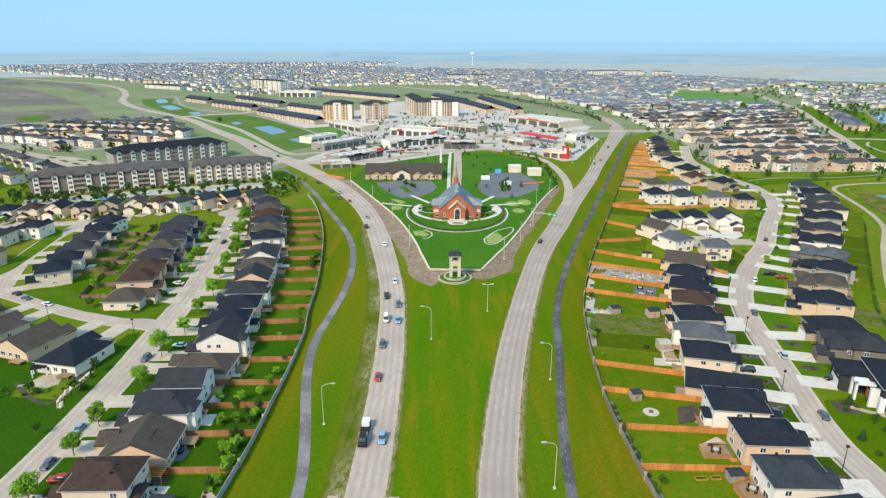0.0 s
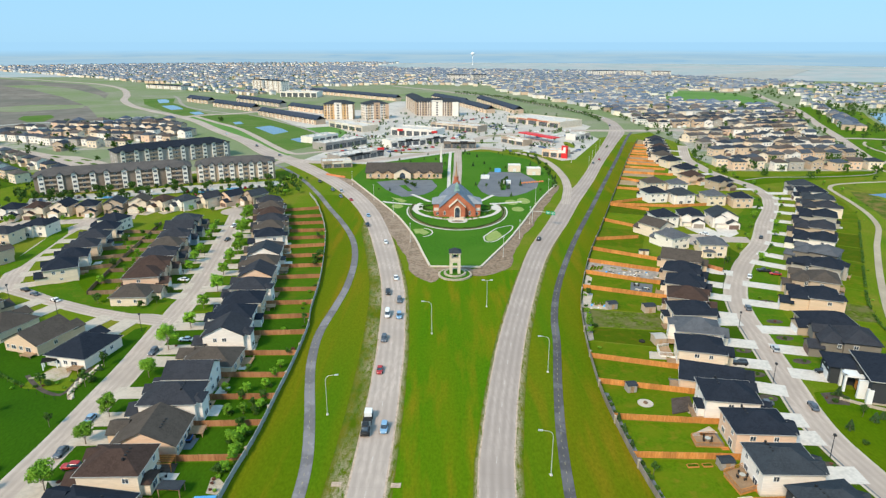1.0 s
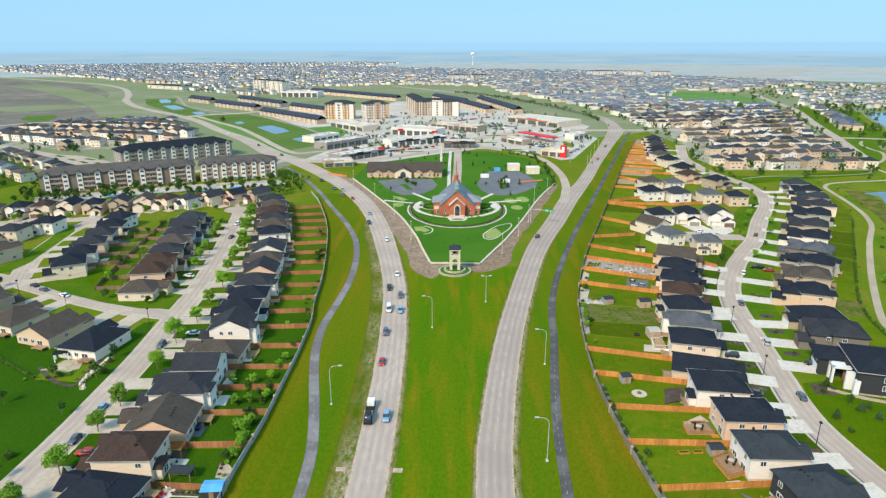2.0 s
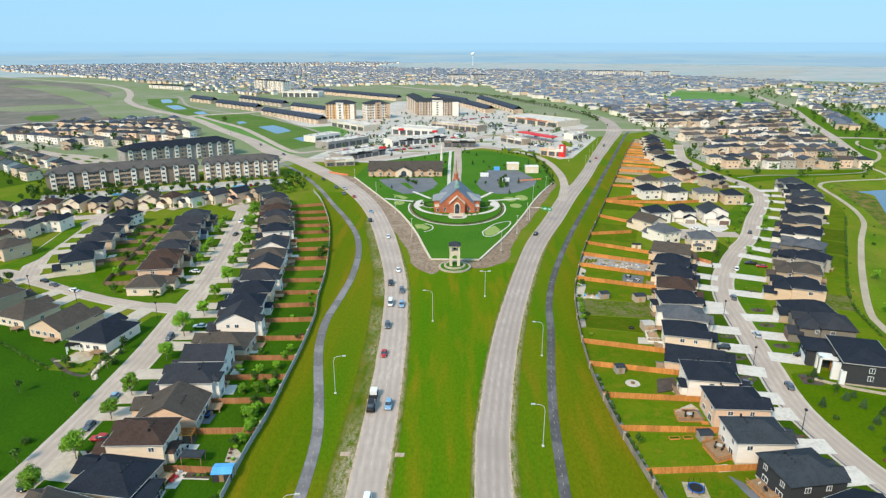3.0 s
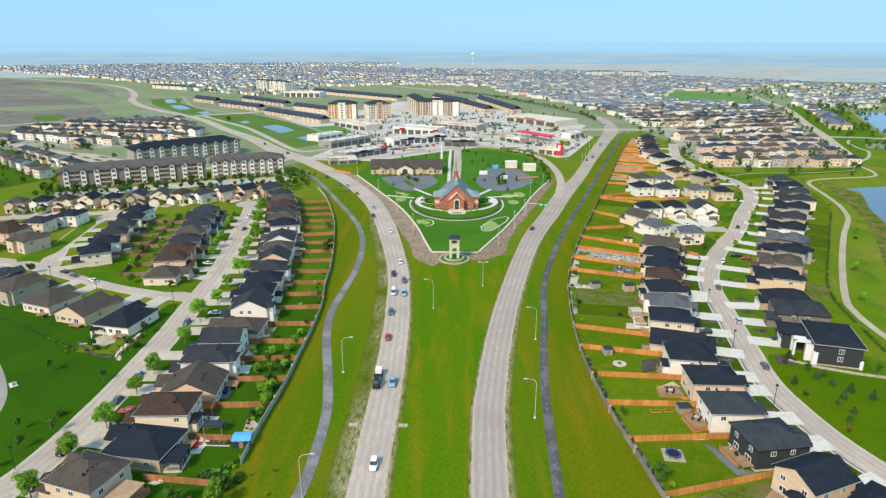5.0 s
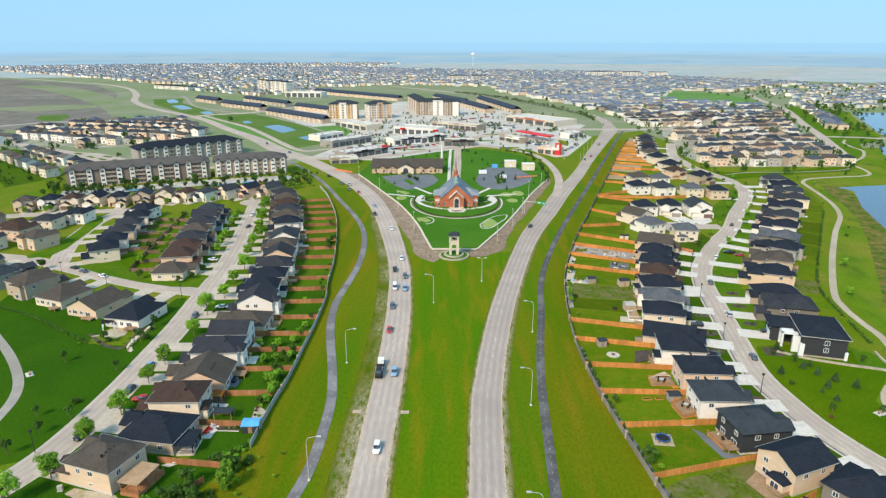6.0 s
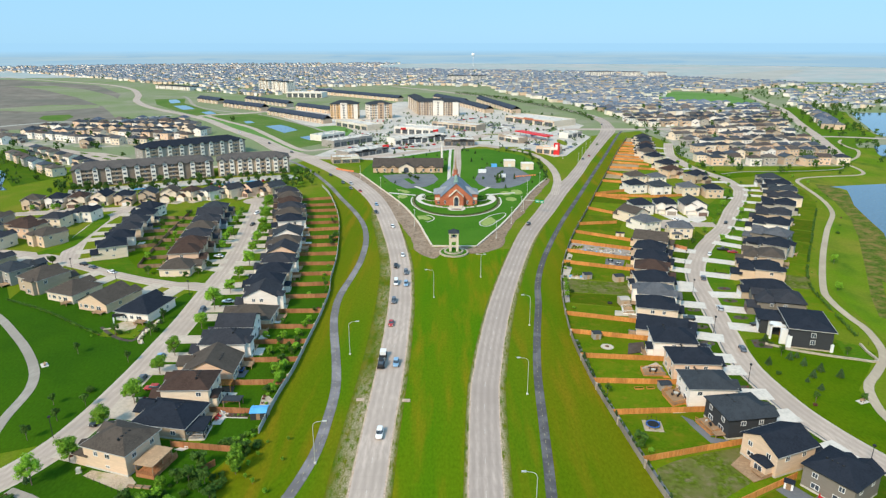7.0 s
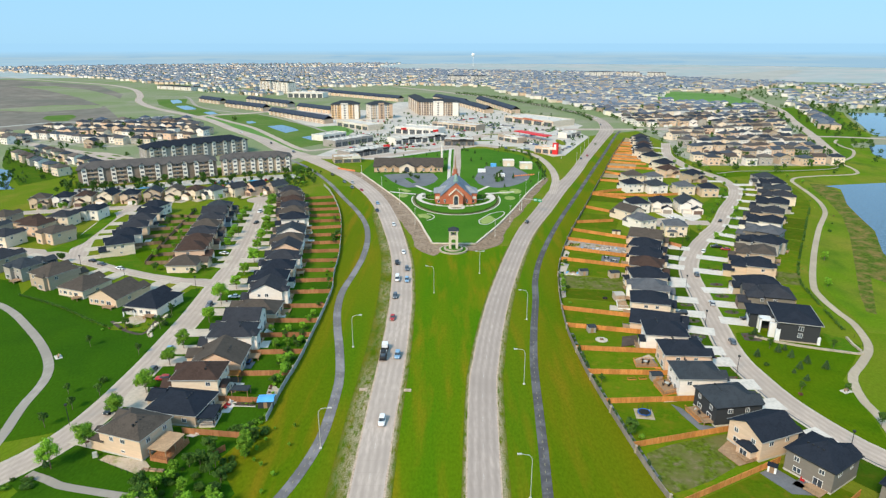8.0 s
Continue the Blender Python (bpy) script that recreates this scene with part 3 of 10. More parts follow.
KEEP_OFF = [(NW_STREET, 10), (ROAD_L, 22), (ROAD_R, 26), (STREET_A, 9), (STREET_B, 9), (STREET_N, 9), (STREET_C, 9), (STREET_W, 9), (TRAIL_E, 12), (EAST_WEST, 16), (NE_STREET, 14), (TRAIL_R, 12)]


def clear(p, extra=0.0):
    return all(nearest(line, p)[1] > d + extra for line, d in KEEP_OFF)


# ---- ground, water, roads ----
bm = bmesh.new()
bmesh.ops.create_grid(bm, x_segments=40, y_segments=40, size=9000)
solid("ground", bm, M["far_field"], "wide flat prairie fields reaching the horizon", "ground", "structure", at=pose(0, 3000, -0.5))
patch("turf", [(-700, -250), (800, -250), (900, 900), (-640, 900), (-700, 800)], 0.0, M["ground"], "green grass around the suburb", "grass", thick=0.4)
patch("north_turf", [(-900, 600), (-1900, 1000), (-1500, 1800), (-300, 2000), (500, 1900), (1300, 1500), (900, 760), (560, 470), (330, 470), (236, 470), (226, 640), (225, 690), (70, 590), (-110, 520), (-130, 470), (-280, 470), (-420, 440), (-700, 470)], 0.025, M["north_turf"], "grass between the far streets, paled to stand for haze", "grass", thick=0.02)
patch("beige_field", [(690, 1860), (1287, 2446), (1330, 2380), (915, 1770)], 0.07, M["earth_pale"], "bare pale field beyond the suburb", "field")
patch("peat_field", [(-1900, 1760), (-1195, 1765), (-830, 1515), (-640, 1240), (-520, 960), (-395, 800), (-420, 745), (-505, 695), (-640, 680), (-1900, 1000)], 0.06, M["peat"], "brown and green fallow field beside the highway", "field")
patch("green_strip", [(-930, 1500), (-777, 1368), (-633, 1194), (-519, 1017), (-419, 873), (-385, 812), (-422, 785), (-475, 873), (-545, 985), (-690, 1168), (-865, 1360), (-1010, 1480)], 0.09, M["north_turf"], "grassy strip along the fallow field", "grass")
patch("school_green", [(368, 1267), (487, 1314), (560, 1240), (552, 1195), (545, 1085), (481, 1012), (447, 1041), (402, 1073), (392, 1119), (376, 1190)], 0.08, M["far_green"], "large green playing field among houses", "grass")
# Ring that glows by itself, painted in haze blue fading up to sky colour.
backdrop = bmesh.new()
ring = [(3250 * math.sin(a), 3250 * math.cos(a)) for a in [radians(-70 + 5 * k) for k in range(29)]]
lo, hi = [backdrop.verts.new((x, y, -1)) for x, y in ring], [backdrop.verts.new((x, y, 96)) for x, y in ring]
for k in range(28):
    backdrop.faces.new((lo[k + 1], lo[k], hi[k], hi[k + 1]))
far_m, far_n, far_l, far_b = node_mat("glowing_haze_land")
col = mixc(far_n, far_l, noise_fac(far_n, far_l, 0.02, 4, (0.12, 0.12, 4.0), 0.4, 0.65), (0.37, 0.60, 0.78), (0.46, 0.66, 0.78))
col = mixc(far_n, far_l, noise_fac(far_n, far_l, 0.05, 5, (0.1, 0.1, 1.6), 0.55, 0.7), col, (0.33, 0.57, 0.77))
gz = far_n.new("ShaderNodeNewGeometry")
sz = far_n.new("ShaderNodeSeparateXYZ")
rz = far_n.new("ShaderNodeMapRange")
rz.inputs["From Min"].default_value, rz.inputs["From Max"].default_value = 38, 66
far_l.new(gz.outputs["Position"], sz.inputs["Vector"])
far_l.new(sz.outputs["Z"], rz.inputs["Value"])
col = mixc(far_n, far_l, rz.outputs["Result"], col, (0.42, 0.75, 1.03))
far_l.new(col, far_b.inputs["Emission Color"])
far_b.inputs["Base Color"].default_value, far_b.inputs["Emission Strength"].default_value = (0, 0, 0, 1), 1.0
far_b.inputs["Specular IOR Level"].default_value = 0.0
solid("backdrop", backdrop, far_m, "glowing backdrop painted as pale blue hazy land", "horizon", "structure")


def band(name, a, b, z, material, label, category, n=120, lo=None, hi=None):
    """The strip of ground between two lines, from y = lo to y = hi."""
    def cut(line):
        line = line[(line[:, 1] >= lo) & (line[:, 1] <= hi)]
        L = lengths(line)
        s = np.linspace(0, L[-1], n)
        return np.stack([np.interp(s, L, line[:, 0]), np.interp(s, L, line[:, 1])], 1)
    A, B = cut(a), cut(b)
    bm = bmesh.new()
    ra, rb = [bm.verts.new((*p, z)) for p in A], [bm.verts.new((*p, z)) for p in B]
    for i in range(n - 1):
        bm.faces.new((ra[i], rb[i], rb[i + 1], ra[i + 1]))
    return solid(name, bm, material, label, category, "structure")


band("median", ROAD_L, ROAD_R, 0.03, M["median"], "green grass median with yellow streaks", "grass", lo=-60, hi=250)
band("verge_west", FENCE_L, ROAD_L, 0.035, M["verge"], "yellowing grass verge beside the highway", "grass", lo=95, hi=391)
patch("verge_south", [(-90, -60), (-18, -60), (-17, 96), (-47.4, 96), (-60, 70), (-85, 40)], 0.03, M["verge"], "rough grass slope beside the highway", "grass")
band("verge_east", ROAD_R, FENCE_R, 0.035, M["verge"], "yellowing grass verge beside the highway", "grass", lo=21, hi=620)
band("verge_strip", TRAIL_L, ROAD_L, 0.043, M["verge_green"], "green grass strip between trail and highway", "grass", lo=20, hi=391)
band("verge_strip", ROAD_R, TRAIL_R, 0.043, M["verge_green"], "green grass strip between highway and trail", "grass", lo=0, hi=620)


def sandy(name, along, thick, patchy):
    """Grass with sand and gravel blown into it, thickest at v = 1, the road's edge."""
    m, nodes, links, bsdf = node_mat(name)
    uv = nodes.new("ShaderNodeUVMap")
    sep = nodes.new("ShaderNodeSeparateXYZ")
    links.new(uv.outputs["UV"], sep.inputs["Vector"])
    green = mixc(nodes, links, noise_fac(nodes, links, 0.5, 4, (1, 0.3, 1)), (0.068, 0.118, 0.004), (0.135, 0.130, 0.010))
    sand = mixc(nodes, links, noise_fac(nodes, links, 2.2, 4), (0.26, 0.21, 0.12), (0.52, 0.42, 0.31))
    grain = noise_fac(nodes, links, 1.0, 7, along, 0.40, 0.54, 0.7)
    drift = noise_fac(nodes, links, 0.07, 3, (1, 0.5, 1), 0.36, 0.62)
    edge = nodes.new("ShaderNodeMath")
    edge.operation = "POWER"
    edge.inputs[1].default_value = thick
    links.new(sep.outputs["Y"], edge.inputs[0])
    blend = nodes.new("ShaderNodeMath")
    blend.operation = "MULTIPLY"
    links.new(grain, blend.inputs[0])
    links.new(edge.outputs[0], blend.inputs[1])
    if patchy:
        more = nodes.new("ShaderNodeMath")
        more.operation = "MULTIPLY"
        links.new(blend.outputs[0], more.inputs[0])
        links.new(drift, more.inputs[1])
        blend = more
    links.new(mixc(nodes, links, blend.outputs[0], green, sand), bsdf.inputs["Base Color"])
    bsdf.inputs["Roughness"].default_value, bsdf.inputs["Specular IOR Level"].default_value = 0.95, 0.02
    return m


M["sandy_broad"] = sandy("sandy_verge", (1, 0.35, 1), 0.7, True)
M["sandy_edge"] = sandy("sandy_roadside", (1, 0.25, 1), 1.1, False)


def sand_strip(line, lo, hi, inner, outer, material):
    """A strip of sandy grass beside a road; inner and outer are metres to the right of its middle, inner at the road."""
    cut = line[(line[:, 1] > lo) & (line[:, 1] < hi)]
    wide = abs(outer - inner) * np.clip(np.minimum(lengths(cut), lengths(cut)[-1] - lengths(cut)) / 30, 0.15, 1)
    if outer < inner:
        return ribbon("sandy_strip", cut, wide, 0.048, material, "pale sand scattered in grass beside the highway", "sand", offset=inner - wide / 2, thick=0.02)
    return ribbon("sandy_strip", cut[::-1], wide, 0.048, material, "pale sand scattered in grass beside the highway", "sand", offset=-inner - wide / 2, thick=0.02)


sand_strip(ROAD_L, 10, 340, -4.2, -9.4, M["sandy_broad"])
sand_strip(ROAD_L, 10, 330, 4.2, 5.9, M["sandy_edge"])
sand_strip(ROAD_R, 10, 330, -4.2, -5.2, M["sandy_edge"])
sand_strip(ROAD_R, 10, 330, 4.2, 6.2, M["sandy_edge"])
wl = np.interp(ROAD_L[:, 1], [80, 240, 291, 330, 480, 560, 700], [7.7, 8.2, 9.5, 10, 13, 16, 11])
wr = np.interp(ROAD_R[:, 1], [80, 240, 291, 350, 390, 420, 490, 540, 616, 690, 760], [7.7, 8.1, 9.4, 10.4, 11, 9, 8.6, 10.5, 12.5, 16, 12])
ragged = lambda line, k: 0.15 * np.sin(line[:, 1] * 0.31 + k) + 0.1 * np.sin(line[:, 1] * 0.83 + 2 * k) + 0.25 * np.sin(line[:, 1] * 0.117)
ribbon("gravel_edge", ROAD_L, wl + 0.9 + 0.3 * ragged(ROAD_L, 1), 0.05, M["shoulder_earth"], "tan earth and gravel edge of the highway", "shoulder")
ribbon("gravel_edge", ROAD_R, wr + 0.7 + 0.3 * ragged(ROAD_R, 3), 0.05, M["shoulder_earth"], "tan earth and gravel edge of the highway", "shoulder")
highway_l = ribbon("road_west", ROAD_L, wl, 0.09, M["highway"], "pale concrete highway with wheel tracks", "road")
highway_r = ribbon("road_east", ROAD_R, wr, 0.09, M["highway_east"], "pinkish grey concrete highway with wheel tracks", "road")
trail_w = ribbon("trail_west", TRAIL_L, 2.8, 0.1, M["trail_grey"], "patched grey asphalt cycle trail", "trail")
trail_e = ribbon("trail_east", TRAIL_R, 2.5, 0.1, M["trail"], "dark asphalt cycle trail with worn edges", "trail")
ribbon("trail_park", TRAIL_E, 2.7, 0.1, M["tan_trail"], "pale winding park trail", "trail")
ribbon("trail_park_west", TRAIL_W, 2.9, 0.1, M["park_trail"], "pale curved park trail", "trail")
for k, (nm, line, w) in enumerate((("street_a", STREET_A, 8.0), ("street_w", STREET_W, 6.8), ("street_n", STREET_N, 7.6), ("street_c", STREET_C, 8.0), ("street_b", STREET_B, 7.4), ("street_d", STREET_D, 8.0))):
    ribbon(nm, line, w, 0.12 + 0.004 * k, M["street"], "pale concrete residential street", "road", thick=0.1)
    ribbon("pavement", line, w + 1.4, 0.085 + 0.004 * k, M["walkway"], "concrete sidewalk and kerb along the street", "sidewalk", thick=0.08)
near_b = STREET_B[STREET_B[:, 1] < 215]
ribbon("gutter_line", near_b, 0.45, 0.142, M["asphalt"], "dark gutter line along the street", "gutter", offset=-3.5, thick=0.03)
patch("street_a_bulb", ring_pts(-118, 349, 10, 9, 28), 0.158, M["street"], "round concrete end of a street", "road")
patch("street_d_bulb", ring_pts(127, 293, 11, 10, 28), 0.152, M["street"], "round concrete end of a court", "road")
for k, (nm, line, w) in enumerate((("ramp", RAMP, 5.6), ("east_west_road", EAST_WEST, 15.0), ("collector_road", COLLECTOR, 11.0), ("boulevard", BOULEVARD, 6.5), ("ne_street", NE_STREET, 10.0), ("nw_street", NW_STREET, 9.0), ("link_road", LINK_W, 9.0), ("pond_road", POND_ROAD, 6.5), ("cross_road", CROSS_ROAD, 13.0))):
    ribbon(nm, line, w, 0.115 + 0.005 * k, M["street"], "pale concrete road", "road", thick=0.15)
patch("shop_ground", [(-118, 512), (-105, 560), (-137, 700), (-180, 760), (-280, 930), (-113, 930), (-78, 1071), (6, 1071), (78, 932), (150, 830), (172, 740), (151, 690), (158, 640), (110, 520), (98, 514), (78, 559), (34, 574), (-59, 498)], 0.05, M["lot"], "pale paved ground around the shops", "parking lot")


def dashes(road, line, lo, hi, step, size):
    """Separate lane dashes along the middle of a road."""
    me = mesh_of("lane_dash", boxes((-size[0] / 2, size[0] / 2, -size[1] / 2, size[1] / 2, 0, 0.012)), M["worn_paint"])
    s = 0
    while s < lengths(line)[-1]:
        p, t = walk_line(line, s)
        if lo < p[1] < hi:
            part("lane_dash", me, None, road, at=pose(p[0], p[1], 0.103, 0, 0, math.degrees(math.atan2(-t[0], t[1]))))
        s += step


def dotted(road, line, lo, hi, step, size):
    """A dotted centre line, too fine to tell its marks apart from the air."""
    bm = bmesh.new()
    s = 0
    while s < lengths(line)[-1]:
        p, t = walk_line(line, s)
        if lo < p[1] < hi:
            n = np.array([t[1], -t[0]])
            prism(bm, [tuple(p + n * u * size[0] / 2 + t * v * size[1] / 2) for u, v in ((1, -1), (1, 1), (-1, 1), (-1, -1))], 0.102, 0.112)
        s += step
    tagged(part("centre_line", bm, M["trail_paint"], road, "worn yellow dotted line"), kind="stuff")


dashes(highway_l, ROAD_L, 30, 330, 12.0, (0.1, 2.2))
dashes(highway_r, ROAD_R, 30, 330, 12.0, (0.1, 2.2))
dotted(trail_e, TRAIL_R, 30, 300, 3.0, (0.09, 1.0))
dotted(trail_w, TRAIL_L, 20, 240, 3.0, (0.09, 1.0))

# Ponds, with their rough banks.
patch("meadow", [(150, 150), (330, 120), (470, 400), (480, 560), (372, 570), (345, 500), (330, 470), (300, 436), (268, 416), (250, 372), (226, 312), (196, 266), (163, 214)], 0.04, M["meadow"], "rough yellow-green meadow around a pond", "meadow")
patch("water", [(271.8, 391.3), (276, 387), (277, 380.5), (267, 360), (255.5, 337.7), (246, 312), (234, 277), (214, 240), (206, 215), (225, 180), (300, 190), (420, 330), (400, 402), (322, 402), (290, 396)], 0.07, M["water"], "still pond reflecting the sky", "pond")
POND_NE = [(474, 645), (484, 671), (519, 743), (547, 803), (588, 888), (640, 890), (690, 700), (560, 640)]
patch("water", POND_NE, 0.07, M["water"], "still pond reflecting the sky", "pond")
patch("water", [(393, 523), (398, 535), (420.4, 574.5), (434.6, 585.2), (520, 575), (560, 530), (500, 440), (384, 470)], 0.07, M["water"], "still pond reflecting the sky", "pond")
patch("shore_earth", [(474, 640), (480, 668), (513, 744), (541, 803), (582, 890), (574, 886), (533, 806), (506, 748), (472, 672), (466, 648)], 0.06, M["meadow"], "rough yellow-green pond bank", "meadow")
patch("park_green", [(340, 484), (368, 555), (392, 625), (398, 648), (436, 744), (515, 960), (575, 985), (590, 900), (540, 806), (470, 648), (437, 604), (412, 590), (398, 562), (378, 528), (350, 490)], 0.05, M["lawn"], "mown green beside a street and ponds", "grass", thick=0.04)
ribbon("link_road", smooth([(392, 644), (430, 640.3), (463, 628), (540, 606), (640, 590)], 6), 8.0, 0.12, M["street"], "pale road between two ponds", "road")
patch("water", [(-300, 380), (-312, 392), (-328, 420), (-345, 446), (-372, 462), (-430, 440), (-430, 380), (-360, 366)], 0.07, M["water"], "small pond beside apartments", "pond")
for pts in ([(-490, 1106), (-479.4, 1114.4), (-462, 1086), (-447, 1051), (-456.4, 1036.4), (-474, 1070)], [(-435.8, 994.4), (-419.5, 1001.2), (-400, 974), (-381.6, 943), (-395, 931), (-416, 962)], [(-355.4, 896.6), (-345, 907.8), (-326, 874.9), (-335.2, 864.3)],
            [(-257.6, 779.5), (-251.6, 788), (-240.3, 766.8), (-247.8, 758.6)], [(-216.7, 731), (-202.9, 746.5), (-184, 722), (-169.5, 694.6), (-179.7, 671), (-198, 700)], [(-154.5, 636.8), (-146.5, 648.9), (-130.4, 625.2), (-139.3, 613.9)]):
    patch("water", pts, 0.13, M["water"], "long retention pond in grass", "pond")
patch("pond_bank", [(-520, 1120), (-470, 1132), (-436, 1040), (-370, 945), (-318, 872), (-345, 850), (-402, 918), (-474, 1020)], 0.06, M["bank"], "grass banks around retention ponds", "grass")
ribbon("pond_path", smooth([(-545, 1169), (-518, 1182), (-497, 1190), (-458.6, 1119), (-423.6, 1040.5), (-388.5, 976), (-345, 927.6), (-296, 886)], 6), 5.0, 0.09, M["park_trail"], "pale path between ponds and townhouses", "path")
patch("pond_bank", [(-330, 850), (-280, 780), (-233, 720), (-196, 656), (-163, 596), (-141, 561), (-118, 600), (-128, 668), (-139.5, 689), (-169, 739), (-212, 802), (-236, 835), (-264, 868), (-300, 868)], 0.075, M["bank"], "deep green grass banks around retention ponds", "grass", thick=0.04)
patch("roadside_green", [(-330, 824), (-312, 799), (-253, 708), (-197, 627), (-154, 553), (-140, 536), (-129, 545), (-140, 559), (-163, 598), (-196, 658.5), (-233.5, 722.4), (-280.4, 782.8), (-331, 850)], 0.047, M["far_green"], "bright grass between highway and service road", "grass", thick=0.03)
patch("lot_green", [(-158, 725), (-128, 742), (-104, 690), (-106, 641), (-127, 670)], 0.08, M["far_green"], "bright lawn beside a commercial building", "grass", thick=0.04)
ribbon("pond_path", smooth([(-264, 868), (-236, 835.5), (-212, 802), (-169, 739), (-139.5, 689), (-128.5, 670)], 6), 4.0, 0.1, M["park_trail"], "pale path between ponds and townhouses", "path")
ribbon("field_track", smooth([(-560, 700), (-536, 730), (-513, 758), (-495, 773), (-459, 776), (-427, 786), (-409, 808), (-404, 831), (-380, 852)], 6), 9.0, 0.1, M["earth_pale"], "bare tan track along a fallow field", "track")
patch("fallow_green", [(-544, 815), (-557, 849), (-530, 864), (-508, 835), (-493, 786), (-509, 780)], 0.1, M["bank"], "green patch in a fallow field", "grass", thick=0.04)
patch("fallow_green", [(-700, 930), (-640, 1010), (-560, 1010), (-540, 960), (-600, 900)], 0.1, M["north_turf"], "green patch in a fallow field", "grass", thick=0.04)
patch("lawn_corner", [(-97, 64), (-95.4, 76), (-92, 84), (-86, 93), (-66, 92), (-51, 87.6), (-55, 78), (-47, 66), (-52, 56), (-75, 62)], 0.036, M["park"], "dark mown lawn round a corner house", "grass", thick=0.03)
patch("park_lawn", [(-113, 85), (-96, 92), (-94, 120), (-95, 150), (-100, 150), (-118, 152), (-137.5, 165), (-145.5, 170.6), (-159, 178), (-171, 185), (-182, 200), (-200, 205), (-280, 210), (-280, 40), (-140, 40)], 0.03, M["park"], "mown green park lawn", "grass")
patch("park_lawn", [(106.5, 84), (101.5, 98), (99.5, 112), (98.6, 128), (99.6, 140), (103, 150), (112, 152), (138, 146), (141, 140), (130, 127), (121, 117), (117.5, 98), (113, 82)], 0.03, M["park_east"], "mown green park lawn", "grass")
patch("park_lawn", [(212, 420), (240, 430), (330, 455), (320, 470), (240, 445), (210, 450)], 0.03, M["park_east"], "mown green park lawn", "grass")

patch("reed_bank", [(239.5, 313), (206.9, 253.5), (184.4, 213.3), (169.8, 187.5), (160.7, 168.4), (163, 166), (181.7, 198), (201.6, 232), (225.3, 273), (243, 307)], 0.053, M["reeds"], "brown and green reeds in rough grass", "reeds")
patch("reed_bank", [(276, 396), (270, 364), (251, 312), (234, 277), (214, 240), (204, 212), (190, 196), (186, 205), (196, 226), (206, 250), (219, 276), (234, 306), (250, 350), (258, 380), (266, 400)], 0.055, M["reeds"], "brown and green reeds along a pond", "reeds")

# ---- houses ----
WINDOW = {}


def window_mesh(w, h, joined):
    key = (w, h, joined)
    if key not in WINDOW:
        f = 0.1
        fr = boxes((-w / 2, w / 2, -0.08, 0.03, -h / 2, -h / 2 + f), (-w / 2, w / 2, -0.08, 0.03, h / 2 - f, h / 2), (-w / 2, -w / 2 + f, -0.08, 0.03, -h / 2 + f, h / 2 - f), (w / 2 - f, w / 2, -0.08, 0.03, -h / 2 + f, h / 2 - f), (-f / 2, f / 2, -0.07, 0.03, -h / 2 + f, h / 2 - f))
        bmesh.ops.remove_doubles(fr, verts=fr.verts[:], dist=0.001)
        gl = boxes((-w / 2 + 0.05, w / 2 - 0.05, -0.04, 0.0, -h / 2 + 0.05, h / 2 - 0.05))
        if joined:
            n = len(fr.faces)
            box(fr, -w / 2 + 0.05, w / 2 - 0.05, -0.04, 0.0, -h / 2 + 0.05, h / 2 - 0.05)
            fr.faces.ensure_lookup_table()
            for k in range(n, len(fr.faces)):
                fr.faces[k].material_index = 1
            gl.free()
            WINDOW[key] = (mesh_of("window", fr, M["frame"], M["glass"]), None)
        else:
            WINDOW[key] = (mesh_of("window", fr, M["frame"]), mesh_of("pane", gl, M["glass"]))
    return WINDOW[key]


NEAR = [False]
# Which of the nearest houses have a room built out at the back.
REAR_ROOMS = {(80.6, 84.5), (74.4, 141), (-70, 139.8), (-71, 112)}


def add_window(parent, x, y, z, turn, w=1.5, h=1.2):
    """A window whose outside faces local -y, turned by that many degrees."""
    fr, gl = window_mesh(w, h, not NEAR[0])
    ob = part("window", fr, None, parent, at=pose(x, y, z, 0, 0, turn))
    if gl:
        part("pane", gl, None, ob)
    return ob


